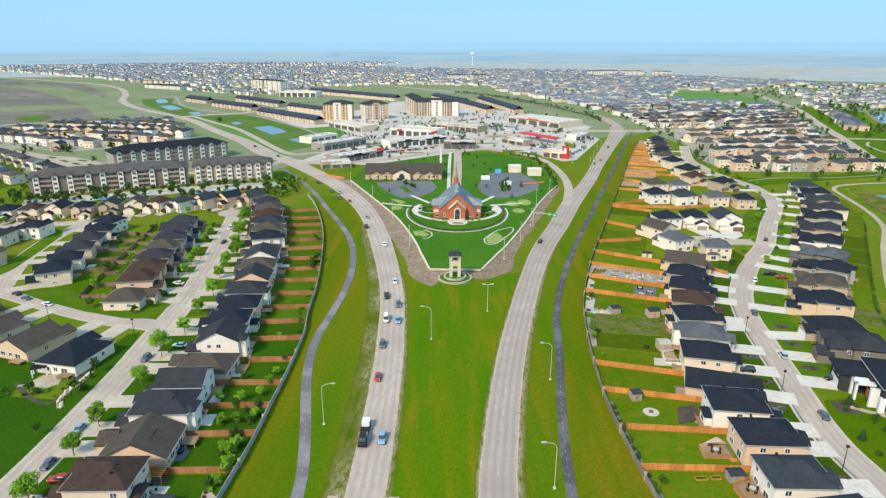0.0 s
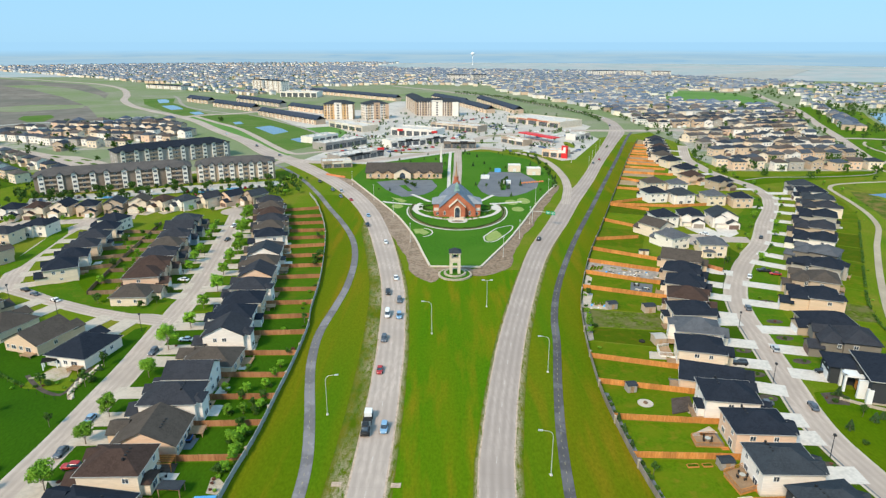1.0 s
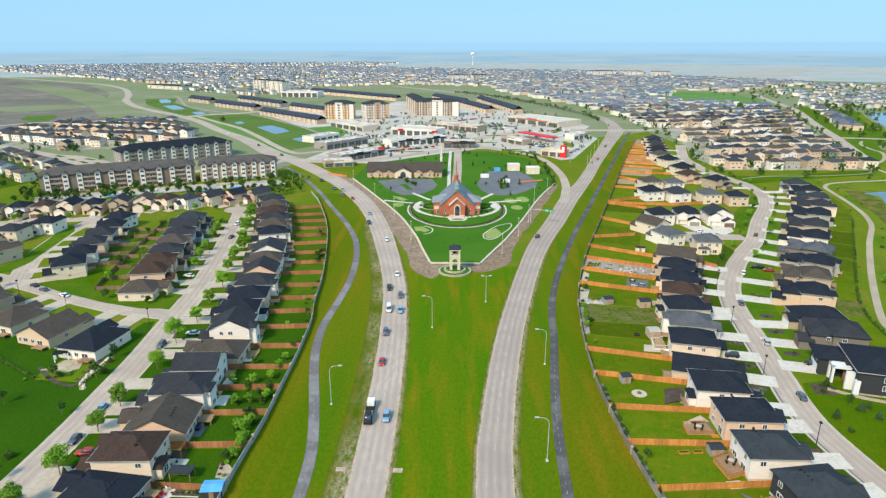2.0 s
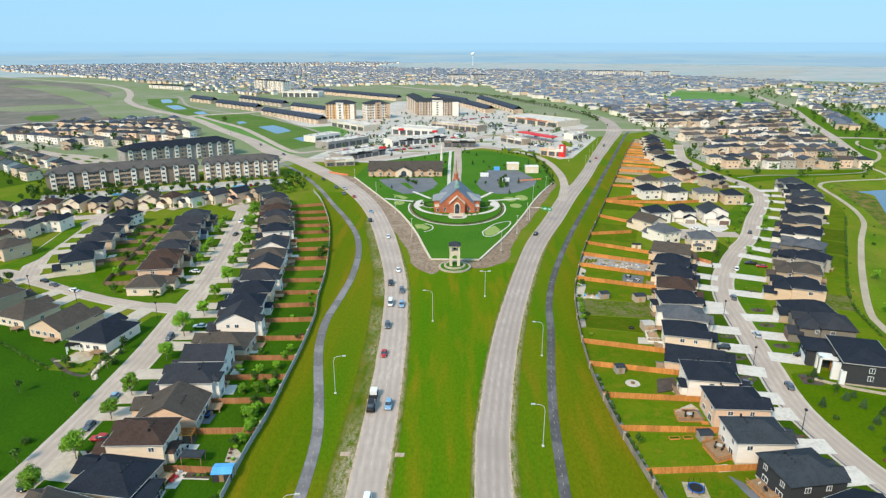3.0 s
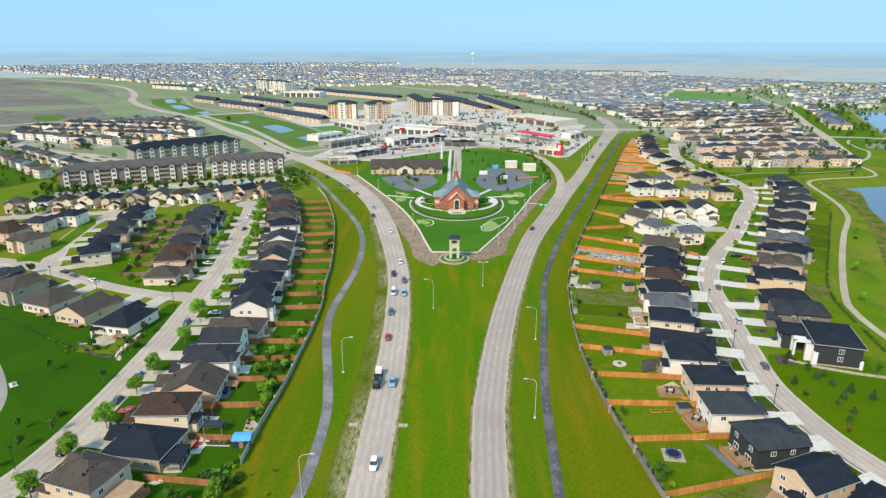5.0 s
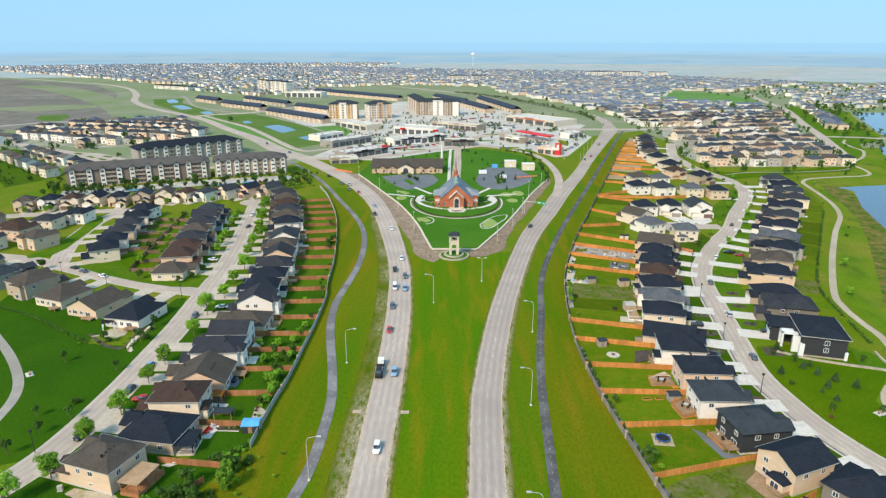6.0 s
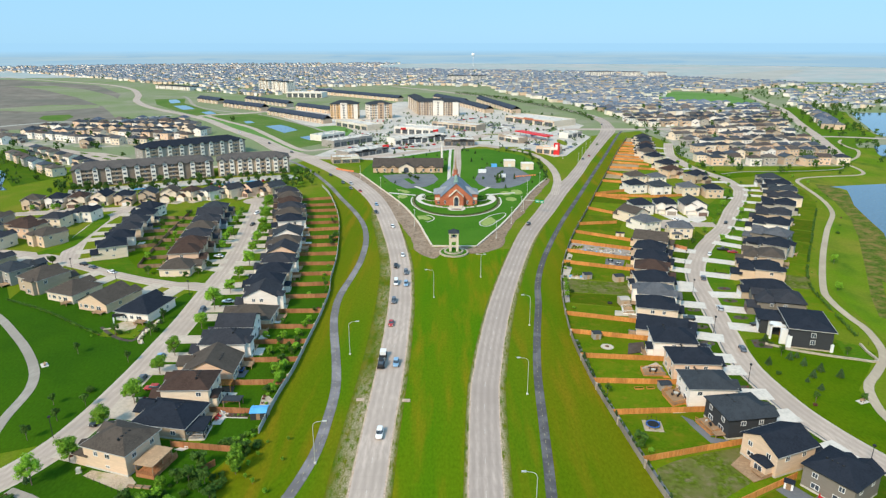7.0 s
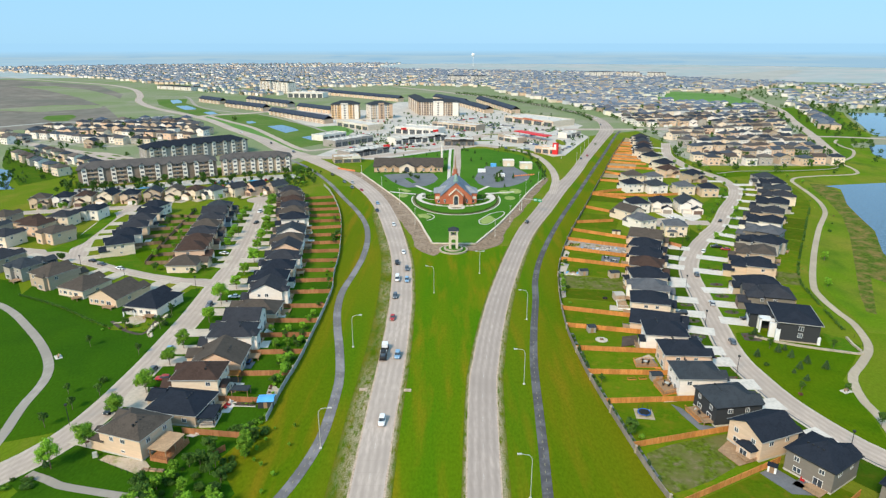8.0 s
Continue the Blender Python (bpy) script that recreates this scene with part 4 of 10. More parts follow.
def house(x, y, turn, w, d, storeys=2, roof="hip", roofc="charcoal", wallc="cream", garage=1, deck=None, group="", simple=False, r=None, slope=0.5, distant=False, tall=None):
    """A suburban house. Its front, with the garage, faces local -y; w runs along the street."""
    r = r or rng
    tall = tall or (5.9 if storeys == 2 else 3.5)
    names = {"hip": "hipped", "gable_x": "gabled", "gable_y": "gabled"}
    ob = thing("house", f"{'two-storey' if storeys == 2 else 'single-storey'} {wallc} house with {roofc} {names[roof]} shingle roof", "house", pose(x, y, 0, 0, 0, turn), group)
    any_colour = wallc == "mixed"
    if any_colour:
        ob["label"] = f"{'two-storey' if storeys == 2 else 'single-storey'} suburban house with dark {names[roof]} shingle roof"
    wm = M["any_wall"] if any_colour else M["wall_" + wallc]
    rm = M["any_roof"] if any_colour else M["roof_" + roofc]
    gw, gd = min(6.2, w * 0.56), 3.2
    gx = garage * (w / 2 - gw / 2)
    over = 0.5
    # Deep two-storey houses are a tall rear block and a lower front block.
    split = roof == "hip" and storeys == 2 and d >= 15 and not simple
    my, md = (d * 0.19, d * 0.62) if split else (0.0, d)
    walls = boxes((-w / 2, w / 2, my - md / 2, d / 2, 0, tall))
    if split:
        box(walls, -w / 2 + 0.5, w / 2 - 0.8, -d / 2, my - md / 2 + 0.02, 0, 5.1)
    if roof != "hip":
        gable_wall(walls, 0, 0, w, d, tall, slope, roof[-1], over)
    box(walls, gx - gw / 2, gx + gw / 2, -d / 2 - gd, -d / 2 + 0.02, 0, 3.1)
    gable_wall(walls, gx, -d / 2 - gd / 2, gw, gd, 3.1, 0.5, "y", 0.4)
    wall = part("wall", walls, wm, ob)
    if NEAR[0]:
        e = 0.03
        base = boxes((-w / 2 - e, w / 2 + e, d / 2, d / 2 + e, 0, 0.55), (-w / 2 - e, -w / 2, -d / 2, d / 2, 0, 0.55), (w / 2, w / 2 + e, -d / 2, d / 2, 0, 0.55))
        part("foundation", base, M["kerb"], ob, "grey concrete foundation")
    top = bmesh.new()
    if roof == "hip":
        hip(top, 0, my, w, md, tall + 0.1, slope, over)
        if split:
            hip(top, -0.15, -d / 2 + d * 0.24, w - 1.3, d * 0.48, 5.2, slope, over)
    else:
        gable(top, 0, 0, w, d, tall + 0.05, slope, roof[-1], over)
    part("roof", top, rm, ob)
    top = bmesh.new()
    gable(top, gx, -d / 2 - gd / 2 + 0.4, gw, gd + 0.8, 3.15, 0.5, "y", 0.4)
    part("garage_roof", top, rm, ob)
    gm = M["black_metal"] if wallc in ("dark", "greige") else M["trim"]
    a, b = w / 2 + over, (md if roof == "hip" else d) / 2 + over
    if roof == "hip" and not simple:
        trim = bmesh.new()
        loops = [[trim.verts.new((x0, y0, z0)) for x0, y0 in ((-p, my - q), (p, my - q), (p, my + q), (-p, my + q))] for p, q, z0 in ((a, b, tall - 0.06), (a + 0.09, b + 0.09, tall - 0.06), (a + 0.09, b + 0.09, tall + 0.1), (a, b, tall + 0.1))]
        for u in range(4):
            for v in range(4):
                trim.faces.new((loops[u][v], loops[u][(v + 1) % 4], loops[(u + 1) % 4][(v + 1) % 4], loops[(u + 1) % 4][v]))
        bmesh.ops.recalc_face_normals(trim, faces=trim.faces[:])
        part("gutter", trim, gm, ob)
    elif not simple:
        for s in (-1, 1):
            q = (-a, a, s * (b + 0.05) - 0.06, s * (b + 0.05) + 0.06) if roof == "gable_x" else (s * (a + 0.05) - 0.06, s * (a + 0.05) + 0.06, -b, b)
            part("gutter", boxes((*q, tall - 0.12, tall + 0.03)), gm, ob)
    if not simple and storeys == 2:
        # A gabled bay on the street side and, on many, a room built out at the back.
        fx = -garage * w * 0.24
        bay = boxes((fx - w * 0.21, fx + w * 0.21, -d / 2 - 0.9, -d / 2 + 0.02, 2.6, tall - 0.1))
        gable_wall(bay, fx, -d / 2 - 0.45, w * 0.42, 0.9, tall - 0.1, 0.55, "y", 0.35)
        bp = part("front_bay", bay, wm, ob)
        top = bmesh.new()
        gable(top, fx, -d / 2 + 1.2, w * 0.42, 4.2, tall - 0.05, 0.55, "y", 0.35)
        part("bay_roof", top, rm, bp)
        built_out = r.random() < 0.55
        if (x, y) in REAR_ROOMS if NEAR[0] else built_out:
            bx, bw, bd = garage * w * 0.2, w * 0.42, r.uniform(1.2, 2.2)
            bh = 3.0 if r.random() < 0.6 else tall
            rear = part("rear_room", boxes((bx - bw / 2, bx + bw / 2, d / 2 - 0.02, d / 2 + bd, 0, bh)), wm, ob)
            top = bmesh.new()
            hip(top, bx, d / 2 + bd / 2 - 0.8, bw, bd + 1.6, bh + 0.08, 0.45, 0.35)
            part("rear_roof", top, rm, rear)
            add_window(rear, bx, d / 2 + bd + 0.01, 1.5, 180, min(2.2, bw * 0.6), 1.7)
    part("garage_door", boxes((gx - gw / 2 + 0.6, gx + gw / 2 - 0.6, -d / 2 - gd - 0.06, -d / 2 - gd + 0.02, 0.05, 2.35)), M["garage_door"], ob)
    dx = -garage * (w / 2 - 1.6)
    if not simple:
        part("door", boxes((dx - 0.5, dx + 0.5, -d / 2 - 0.07, -d / 2 + 0.02, 0.3, 2.4)), M["door"], ob)
    if simple or distant or (y > 245 and storeys == 2):
        glazing = bmesh.new()
        wide, small = window_mesh(2.0, 1.5, True)[0], window_mesh(1.3, 1.3, True)[0]
        for me, px, py, pz, a in ((wide, w * 0.22, d / 2 + 0.01, 1.6, 180), (wide, -w * 0.24, d / 2 + 0.01, 1.5, 180), (small, w * 0.3, d / 2 + 0.01, 4.5, 180), (small, 0, d / 2 + 0.01, 4.5, 180), (small, -w * 0.3, d / 2 + 0.01, 4.5, 180),
                                  (small, -w * 0.25, -d / 2 - 0.01, 4.4, 0), (small, w * 0.25, -d / 2 - 0.01, 4.4, 0), (small, w / 2 + 0.01, d * 0.2, 4.5, 90), (small, -w / 2 - 0.01, d * 0.2, 4.5, -90), (small, -w / 2 - 0.01, -d * 0.2, 1.7, -90)):
            k0 = len(glazing.verts)
            glazing.from_mesh(me)
            glazing.verts.ensure_lookup_table()
            bmesh.ops.transform(glazing, matrix=pose(px, py, pz, 0, 0, a), verts=glazing.verts[k0:])
        tagged(part("glazing", mesh_of("glazing", glazing, M["frame"], M["glass"]), None, ob), kind="stuff")
        return ob
    if storeys == 2:
        add_window(ob, -w * 0.25, -d / 2 - 0.01, 4.4, 0)
        add_window(ob, w * 0.25, -d / 2 - 0.01, 4.4, 0)
    # Back of the house: patio door, windows, steps or a deck.
    add_window(ob, -w * 0.22, d / 2 + 0.01, 1.35, 180, 2.2, 2.1)
    add_window(ob, w * 0.22, d / 2 + 0.01, 1.75, 180, 1.9, 1.4)
    if storeys == 1 and NEAR[0] or storeys == 1 and w > 13:
        add_window(ob, 0.0, d / 2 + 0.01, 1.75, 180, 1.4, 1.4)
        add_window(ob, w * 0.4, d / 2 + 0.01, 1.75, 180, 1.0, 1.4)
    if storeys == 2:
        for k in (-0.3, 0.0, 0.3) if w > 11.5 else (-0.26, 0.26):
            add_window(ob, w * k, d / 2 + 0.01, 4.45, 180, 1.3, 1.3)
    for s in (-1, 1):
        add_window(ob, s * (w / 2 + 0.01), r.uniform(0, d * 0.3), 4.5 if storeys == 2 else 1.9, 90 * s, 1.4, 1.3)
        if r.random() < 0.6:
            add_window(ob, s * (w / 2 + 0.01), -d * 0.2, 4.5 if storeys == 2 else 1.9, 90 * s, 1.2, 1.3)
        if storeys == 2 and r.random() < 0.5:
            add_window(ob, s * (w / 2 + 0.01), r.uniform(-d * 0.1, d * 0.3), 1.6, 90 * s, 1.2, 0.7)
    if roof != "gable_y" and NEAR[0]:
        v0 = r.uniform(-0.16, -0.02) * w
        for k in range(4):
            vx = v0 + 1.15 * k
            vy = my + md * 0.2
            vz = tall + (my + md / 2 + over - vy) * slope
            part("roof_vent", boxes((vx - 0.2, vx + 0.2, vy - 0.2, vy + 0.2, vz - 0.4, vz + 0.22)), M["black_metal"], ob)
    if deck:
        dw, dd, dh = deck
        dk = part("deck", boxes((-w / 2 + 0.6, -w / 2 + 0.6 + dw, d / 2 + 0.02, d / 2 + dd, dh - 0.18, dh)), M["deck"], ob, "wooden back deck")
        for px in (-w / 2 + 0.75, -w / 2 + 0.45 + dw):
            part("post", boxes((px - 0.08, px + 0.08, d / 2 + dd - 0.3, d / 2 + dd - 0.14, -0.0, dh - 0.19)), M["deck"], dk)
        rail = boxes((-w / 2 + 0.6, -w / 2 + 0.6 + dw, d / 2 + dd - 0.06, d / 2 + dd - 0.01, dh + 0.82, dh + 0.9))
        for k in range(int(dw / 0.5) + 1):
            box(rail, -w / 2 + 0.6 + 0.5 * k, -w / 2 + 0.66 + 0.5 * k, d / 2 + dd - 0.06, d / 2 + dd - 0.01, dh, dh + 0.82)
        part("railing", rail, M["deck"], dk)
        part("steps", boxes((-w / 2 + 0.6 + dw, -w / 2 + 1.0 + dw, d / 2 + 0.5, d / 2 + 1.7, 0, dh * 0.66), (-w / 2 + 1.0 + dw, -w / 2 + 1.4 + dw, d / 2 + 0.5, d / 2 + 1.7, 0, dh * 0.33)), M["deck"], dk)
    return ob


def facing(line, p):
    i, dist = nearest(line, p)
    v = line[i] - np.array(p)
    v /= np.linalg.norm(v)
    return v, math.degrees(math.atan2(v[0], -v[1])), dist


DRIVES = []


def driveway(p, v, turn, w, d, garage, dist):
    gw = min(6.2, w * 0.56)
    reach = dist - d / 2 - 3.2 - 3.6
    if reach < 1:
        return
    gx = garage * (w / 2 - gw / 2)
    DRIVES.append(1)
    bm = boxes((gx - gw / 2 - 0.1, gx + gw / 2 + 0.1, -d / 2 - 3.2 - reach - 1.6, -d / 2 - 3.2, -0.1, 0.145 + 0.0015 * (len(DRIVES) % 12)))
    solid("driveway", bm, M["concrete"] if p[0] > 0 else M["walkway"], "pale concrete driveway" if p[0] > 0 else "grey concrete driveway", "driveway", "structure", at=pose(p[0], p[1], 0, 0, 0, turn))


PANEL = {}


def fence_run(name, pts, material, label, height=1.8, panel=3.4, group="", post_m=None, posts=True):
    """Panels between posts along a line of points."""
    line = np.array(pts, float)
    L = lengths(line)
    n = max(1, int(round(L[-1] / panel)))
    step = L[-1] / n
    ob = thing(name, label, "fence", pose(line[0][0], line[0][1], 0), group)
    key = (round(step, 1), height, material.name)
    if key not in PANEL:
        q = key[0]
        prof = [(-0.025, 0.05), (0.025, 0.05), (0.025, height - 0.1), (0.06, height - 0.1), (0.06, height - 0.03), (-0.06, height - 0.03), (-0.06, height - 0.1), (-0.025, height - 0.1)]
        bm = bmesh.new()
        ends = [[bm.verts.new((x0, y0, z0)) for y0, z0 in prof] for x0 in (0, q)]
        for k in range(8):
            bm.faces.new((ends[0][k], ends[0][(k + 1) % 8], ends[1][(k + 1) % 8], ends[1][k]))
        bm.faces.new(ends[0][::-1])
        bm.faces.new(ends[1])
        bmesh.ops.recalc_face_normals(bm, faces=bm.faces[:])
        if material == M["black_metal"]:
            # Open panel, one sheet with tall gaps between upright bars.
            bm.free()
            bm = bmesh.new()
            lo, hi = [bm.verts.new((q * k / 8, 0, 0.1)) for k in range(9)], [bm.verts.new((q * k / 8, 0, height)) for k in range(9)]
            cells = [bm.faces.new((lo[k], lo[k + 1], hi[k + 1], hi[k])) for k in range(8)]
            bmesh.ops.inset_individual(bm, faces=cells, thickness=0.026, depth=0)
            bmesh.ops.delete(bm, geom=cells, context="FACES")
            bmesh.ops.solidify(bm, geom=bm.faces[:], thickness=0.022)
        PANEL[key] = (mesh_of("panel", bm, material), mesh_of("post", boxes((-0.035, 0.035, -0.035, 0.035, 0, height + 0.03) if material == M["black_metal"] else (-0.07, 0.07, -0.07, 0.07, 0, height + 0.06)), post_m or material))
    pm, qm = PANEL[key]
    for i in range(n + 1):
        p, t = walk_line(line, i * step)
        a = math.degrees(math.atan2(t[1], t[0]))
        o = p - line[0]
        if posts and p[1] < 215:
            part("post", qm, None, ob, at=pose(o[0], o[1], 0, 0, 0, a))
        if i < n:
            p2, _ = walk_line(line, (i + 1) * step)
            t2 = p2 - p
            part("panel", pm, None, ob, at=pose(o[0], o[1], 0, 0, 0, math.degrees(math.atan2(t2[1], t2[0]))))
    return ob


def meet(p, v, line):
    """Where the ray from p along v first crosses a line, as a distance."""
    best = None
    for a, b in zip(line, line[1:]):
        e = b - a
        det = v[0] * -e[1] + v[1] * e[0]
        if abs(det) < 1e-9:
            continue
        r = a - p
        s = (r[0] * -e[1] + r[1] * e[0]) / det
        u = (v[0] * r[1] - v[1] * r[0]) / det
        if s > 0 and 0 <= u <= 1 and (best is None or s < best):
            best = s
    return best


BLACK_HOUSE = (124.5, 150.5)


def row(street, fence, fence_m, fence_label, specs, group, lawn_seed):
    """Houses along a street with back yards that end at the long fence."""
    r = random.Random(lawn_seed)
    made = []
    for spec in specs:
        x, y, w, d, st, rf, rc, wc, gar = spec
        p = np.array((x, y), float)
        v, turn, dist = facing(street, p)
        deck = (r.uniform(3, 5), r.uniform(2.5, 3.6), r.choice((0.5, 0.9, 1.2))) if r.random() < 0.75 else None
        NEAR[0] = y < 160
        if spec[:2] != BLACK_HOUSE:
            house(x, y, turn, w, d, st, rf, rc, wc, gar, deck, group, r=r)
        NEAR[0] = False
        driveway(p, v, turn, w, d, gar, dist)
        made.append((p, v, w, d))
    lines = []
    for (p, v, w, d), (p2, v2, w2, d2) in zip(made, made[1:]):
        mid, back = (p + p2) / 2, -(v + v2) / np.linalg.norm(v + v2)
        start = mid + back * (min(d, d2) * 0.3)
        reach = meet(start, back, fence)
        if reach and 6 < reach < 60:
            end = start + back * (reach - 0.15)
            # One deep double yard has no cross fences.
            if not (end[0] > 0 and fence_m == M["fence_wood"] and 178 < end[1] < 213):
                fence_run("wooden_fence", [start, end], fence_m, fence_label, group=group + " fences", panel=3.4 if start[1] < 150 else 5.5, posts=start[1] < 150)
            lines.append((start, end))
        else:
            lines.append(None)
    for one, two in zip(lines, lines[1:]):
        if one and two:
            q = [tuple(one[0] * 0.97 + two[0] * 0.03), tuple(one[1] * 0.97 + two[1] * 0.03), tuple(two[1] * 0.97 + one[1] * 0.03), tuple(two[0] * 0.97 + one[0] * 0.03)]
            c = one[1]
            trodden = c[0] > 0 and 191 < c[1] < 204
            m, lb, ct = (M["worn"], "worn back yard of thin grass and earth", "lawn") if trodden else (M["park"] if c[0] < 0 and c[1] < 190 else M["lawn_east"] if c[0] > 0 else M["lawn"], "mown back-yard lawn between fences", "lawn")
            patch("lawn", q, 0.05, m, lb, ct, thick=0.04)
            # A strip of mulch or a small patio by the house.
            if r.random() < 0.6:
                c = np.array(q[0]) * 0.5 + np.array(q[3]) * 0.5
                e = (np.array(q[3]) - np.array(q[0])) / np.linalg.norm(np.array(q[3]) - np.array(q[0]))
                n = np.array(q[1]) - np.array(q[0])
                n /= np.linalg.norm(n)
                o = c + n * 3.0 + e * r.uniform(-2, 2)
                a, bq = r.uniform(1.6, 2.6), r.uniform(1.4, 2.2)
                patch("patio", [tuple(o - e * a), tuple(o + e * a), tuple(o + e * a + n * bq * 2), tuple(o - e * a + n * bq * 2)], 0.09, r.choice((M["concrete"], M["gravel"], M["asphalt"])), "small paved patio behind a house", "patio", thick=0.07)
    return made


R1 = [
    (104, 61.5, 11.5, 12, 2, "hip", "navy", "greige", 1), (89.3, 73.6, 11, 11.4, 2, "hip", "navy", "greige", 1), (80.6, 84.5, 10.2, 12, 2, "gable_y", "navy", "beige", -1),
    (77.6, 98.8, 11.0, 12.6, 2, "hip", "slate", "dark", 1), (74.2, 112.6, 10.4, 12.5, 2, "hip", "slate", "white", 1), (75.4, 127, 10.5, 13, 2, "hip", "navy", "peach", 1),
    (74.4, 141, 11.0, 13, 2, "hip", "navy", "white", -1), (75.5, 154.5, 11.4, 16, 1, "gable_y", "navy", "beige", 1), (77.6, 168, 11, 13, 2, "hip", "navy", "cream", 1),
    (81.6, 181, 11, 13, 2, "hip", "grey", "white", 1), (84.7, 195, 11.5, 13, 2, "hip", "navy", "cream", 1), (88.6, 208.5, 11, 13, 2, "hip", "brown", "tan", -1),
]
R1B = [(92.5, 222, 11.5, 13, 2, "hip", "navy", "cream", 1), (96.5, 236, 11.5, 13, 2, "hip", "navy", "tan", 1), (101.5, 251, 12, 15, 2, "gable_y", "taupe", "beige", 1)]
R2 = [
    (124.5, 150.5, 14.5, 19, 2, "hip", "navy", "dark", -1), (125.5, 174.5, 12.5, 16, 2, "hip", "charcoal", "greige", 1), (129.5, 191, 12, 16, 1, "hip", "navy", "tan", 1),
    (134.9, 209.2, 12, 15.6, 2, "hip", "navy", "beige", 1), (145.0, 226.6, 12.5, 16, 2, "hip", "taupe", "tan", 1), (156, 243, 12, 17, 2, "hip", "navy", "grey", -1),
    (165, 260, 12, 17, 2, "hip", "grey", "greige", 1), (175, 280, 12.5, 17, 2, "hip", "navy", "white", 1), (186, 300, 13, 17, 2, "hip", "charcoal", "tan", 1),
]
R2B = [(200, 322, 13, 17, 2, "hip", "navy", "grey", 1), (212, 341, 12.5, 17, 2, "hip", "charcoal", "cream", 1), (221.5, 360, 12.5, 16, 2, "hip", "slate", "tan", 1), (228, 379, 12, 15, 2, "hip", "navy", "white", 1), (231, 397, 11, 14, 2, "hip", "slate", "grey", 1)]
L1 = [
    (-77.4, 84.8, 10.8, 12.6, 2, "hip", "taupe", "beige", 1), (-71.6, 99.2, 12.0, 14.6, 1, "hip", "navy", "tan", -1), (-71, 112, 10.5, 13, 2, "hip", "brown", "cream", 1),
    (-70, 126.3, 12.2, 15, 1, "gable_x", "taupe", "peach", -1), (-70, 139.8, 11, 14, 2, "hip", "charcoal", "white", 1), (-70, 152.2, 10.4, 12, 2, "gable_y", "charcoal", "white", 1),
    (-68.7, 164.5, 12, 15, 1, "hip", "taupe", "beige", -1), (-68.8, 179.0, 11.0, 12.5, 2, "gable_x", "charcoal", "white", 1), (-70.8, 192, 10.8, 13, 2, "hip", "navy", "white", -1),
    (-71, 204.5, 10.6, 13, 2, "hip", "navy", "beige", 1), (-72.5, 218, 11, 13, 2, "hip", "charcoal", "white", 1),
]
L1B = [
    (-73.8, 231.5, 11, 12.5, 2, "gable_x", "charcoal", "peach", 1), (-75.6, 244.8, 11, 13, 2, "hip", "taupe", "white", -1), (-77.8, 258, 11, 13, 2, "gable_x", "slate", "white", 1),
    (-80.5, 271.5, 11, 13, 1, "hip", "taupe", "beige", 1), (-83.2, 285, 11, 12.5, 2, "hip", "navy", "white", 1), (-86, 298.5, 11, 13, 2, "hip", "taupe", "tan", -1),
    (-89, 312, 11, 13, 2, "hip", "charcoal", "beige", 1), (-92.3, 325.5, 11, 12.5, 2, "hip", "brown", "cream", 1), (-96, 339, 11, 12.5, 2, "hip", "taupe", "tan", 1), (-100.5, 353, 11, 12.5, 2, "hip", "charcoal", "grey", 1),
]
L2 = [
    (-116.3, 216.6, 12.0, 13, 1, "hip", "taupe", "cream", 1), (-118.5, 230.5, 11.5, 13, 2, "hip", "brown", "peach", -1), (-120.5, 243, 11, 13, 2, "hip", "brown", "beige", 1),
    (-123, 256.5, 11, 13, 2, "hip", "charcoal", "tan", 1), (-125.5, 270, 11, 13, 2, "hip", "taupe", "beige", -1), (-128, 284, 11, 13, 2, "hip", "charcoal", "blue", 1),
    (-130.5, 298, 11, 13, 2, "gable_y", "charcoal", "grey", 1), (-133, 312, 11, 13, 2, "hip", "slate", "tan", 1),
]
L3 = [
    (-157, 240, 12, 12, 2, "hip", "navy", "cream", 1), (-159.5, 253.5, 11, 12, 2, "hip", "navy", "white", 1), (-162.5, 268, 11, 12, 2, "hip", "charcoal", "beige", -1),
    (-165, 282, 11, 12, 2, "hip", "charcoal", "grey", 1), (-167.5, 297, 11, 12, 2, "hip", "navy", "cream", 1), (-171, 313, 11, 12, 2, "hip", "navy", "white", 1),
]
L5 = [
    (-111, 172, 13.5, 16, 1, "hip", "navy", "white", 1), (-129.6, 180.4, 13.5, 14.6, 1, "gable_y", "taupe", "beige", -1), (-146.8, 189, 13.5, 14, 1, "hip", "taupe", "cream", 1),
    (-164.4, 198.6, 13, 14, 2, "hip", "taupe", "tan", -1), (-181, 209, 12, 15, 2, "hip", "slate", "grey", 1), (-200, 218, 12, 14, 2, "hip", "charcoal", "tan", 1),
]
row(STREET_B, FENCE_R, M["fence_wood"], "orange cedar board fence between back yards", R1 + R1B, "houses along the east street", 3)
row(STREET_B, BACK_E, M["black_metal"], "low dark wire fence between back yards", R2 + R2B, "houses beside the park trail", 4)
row(STREET_A, FENCE_L, M["fence_brown"], "weathered brown board fence between back yards", L1 + L1B, "houses along the west street", 5)
row(STREET_A, MIDLINE, M["fence_dull"], "weathered brown board fence between back yards", L2, "houses of the inner block", 6)
row(STREET_N, MIDLINE, M["fence_dull"], "weathered brown board fence between back yards", L3, "houses of the inner block", 7)
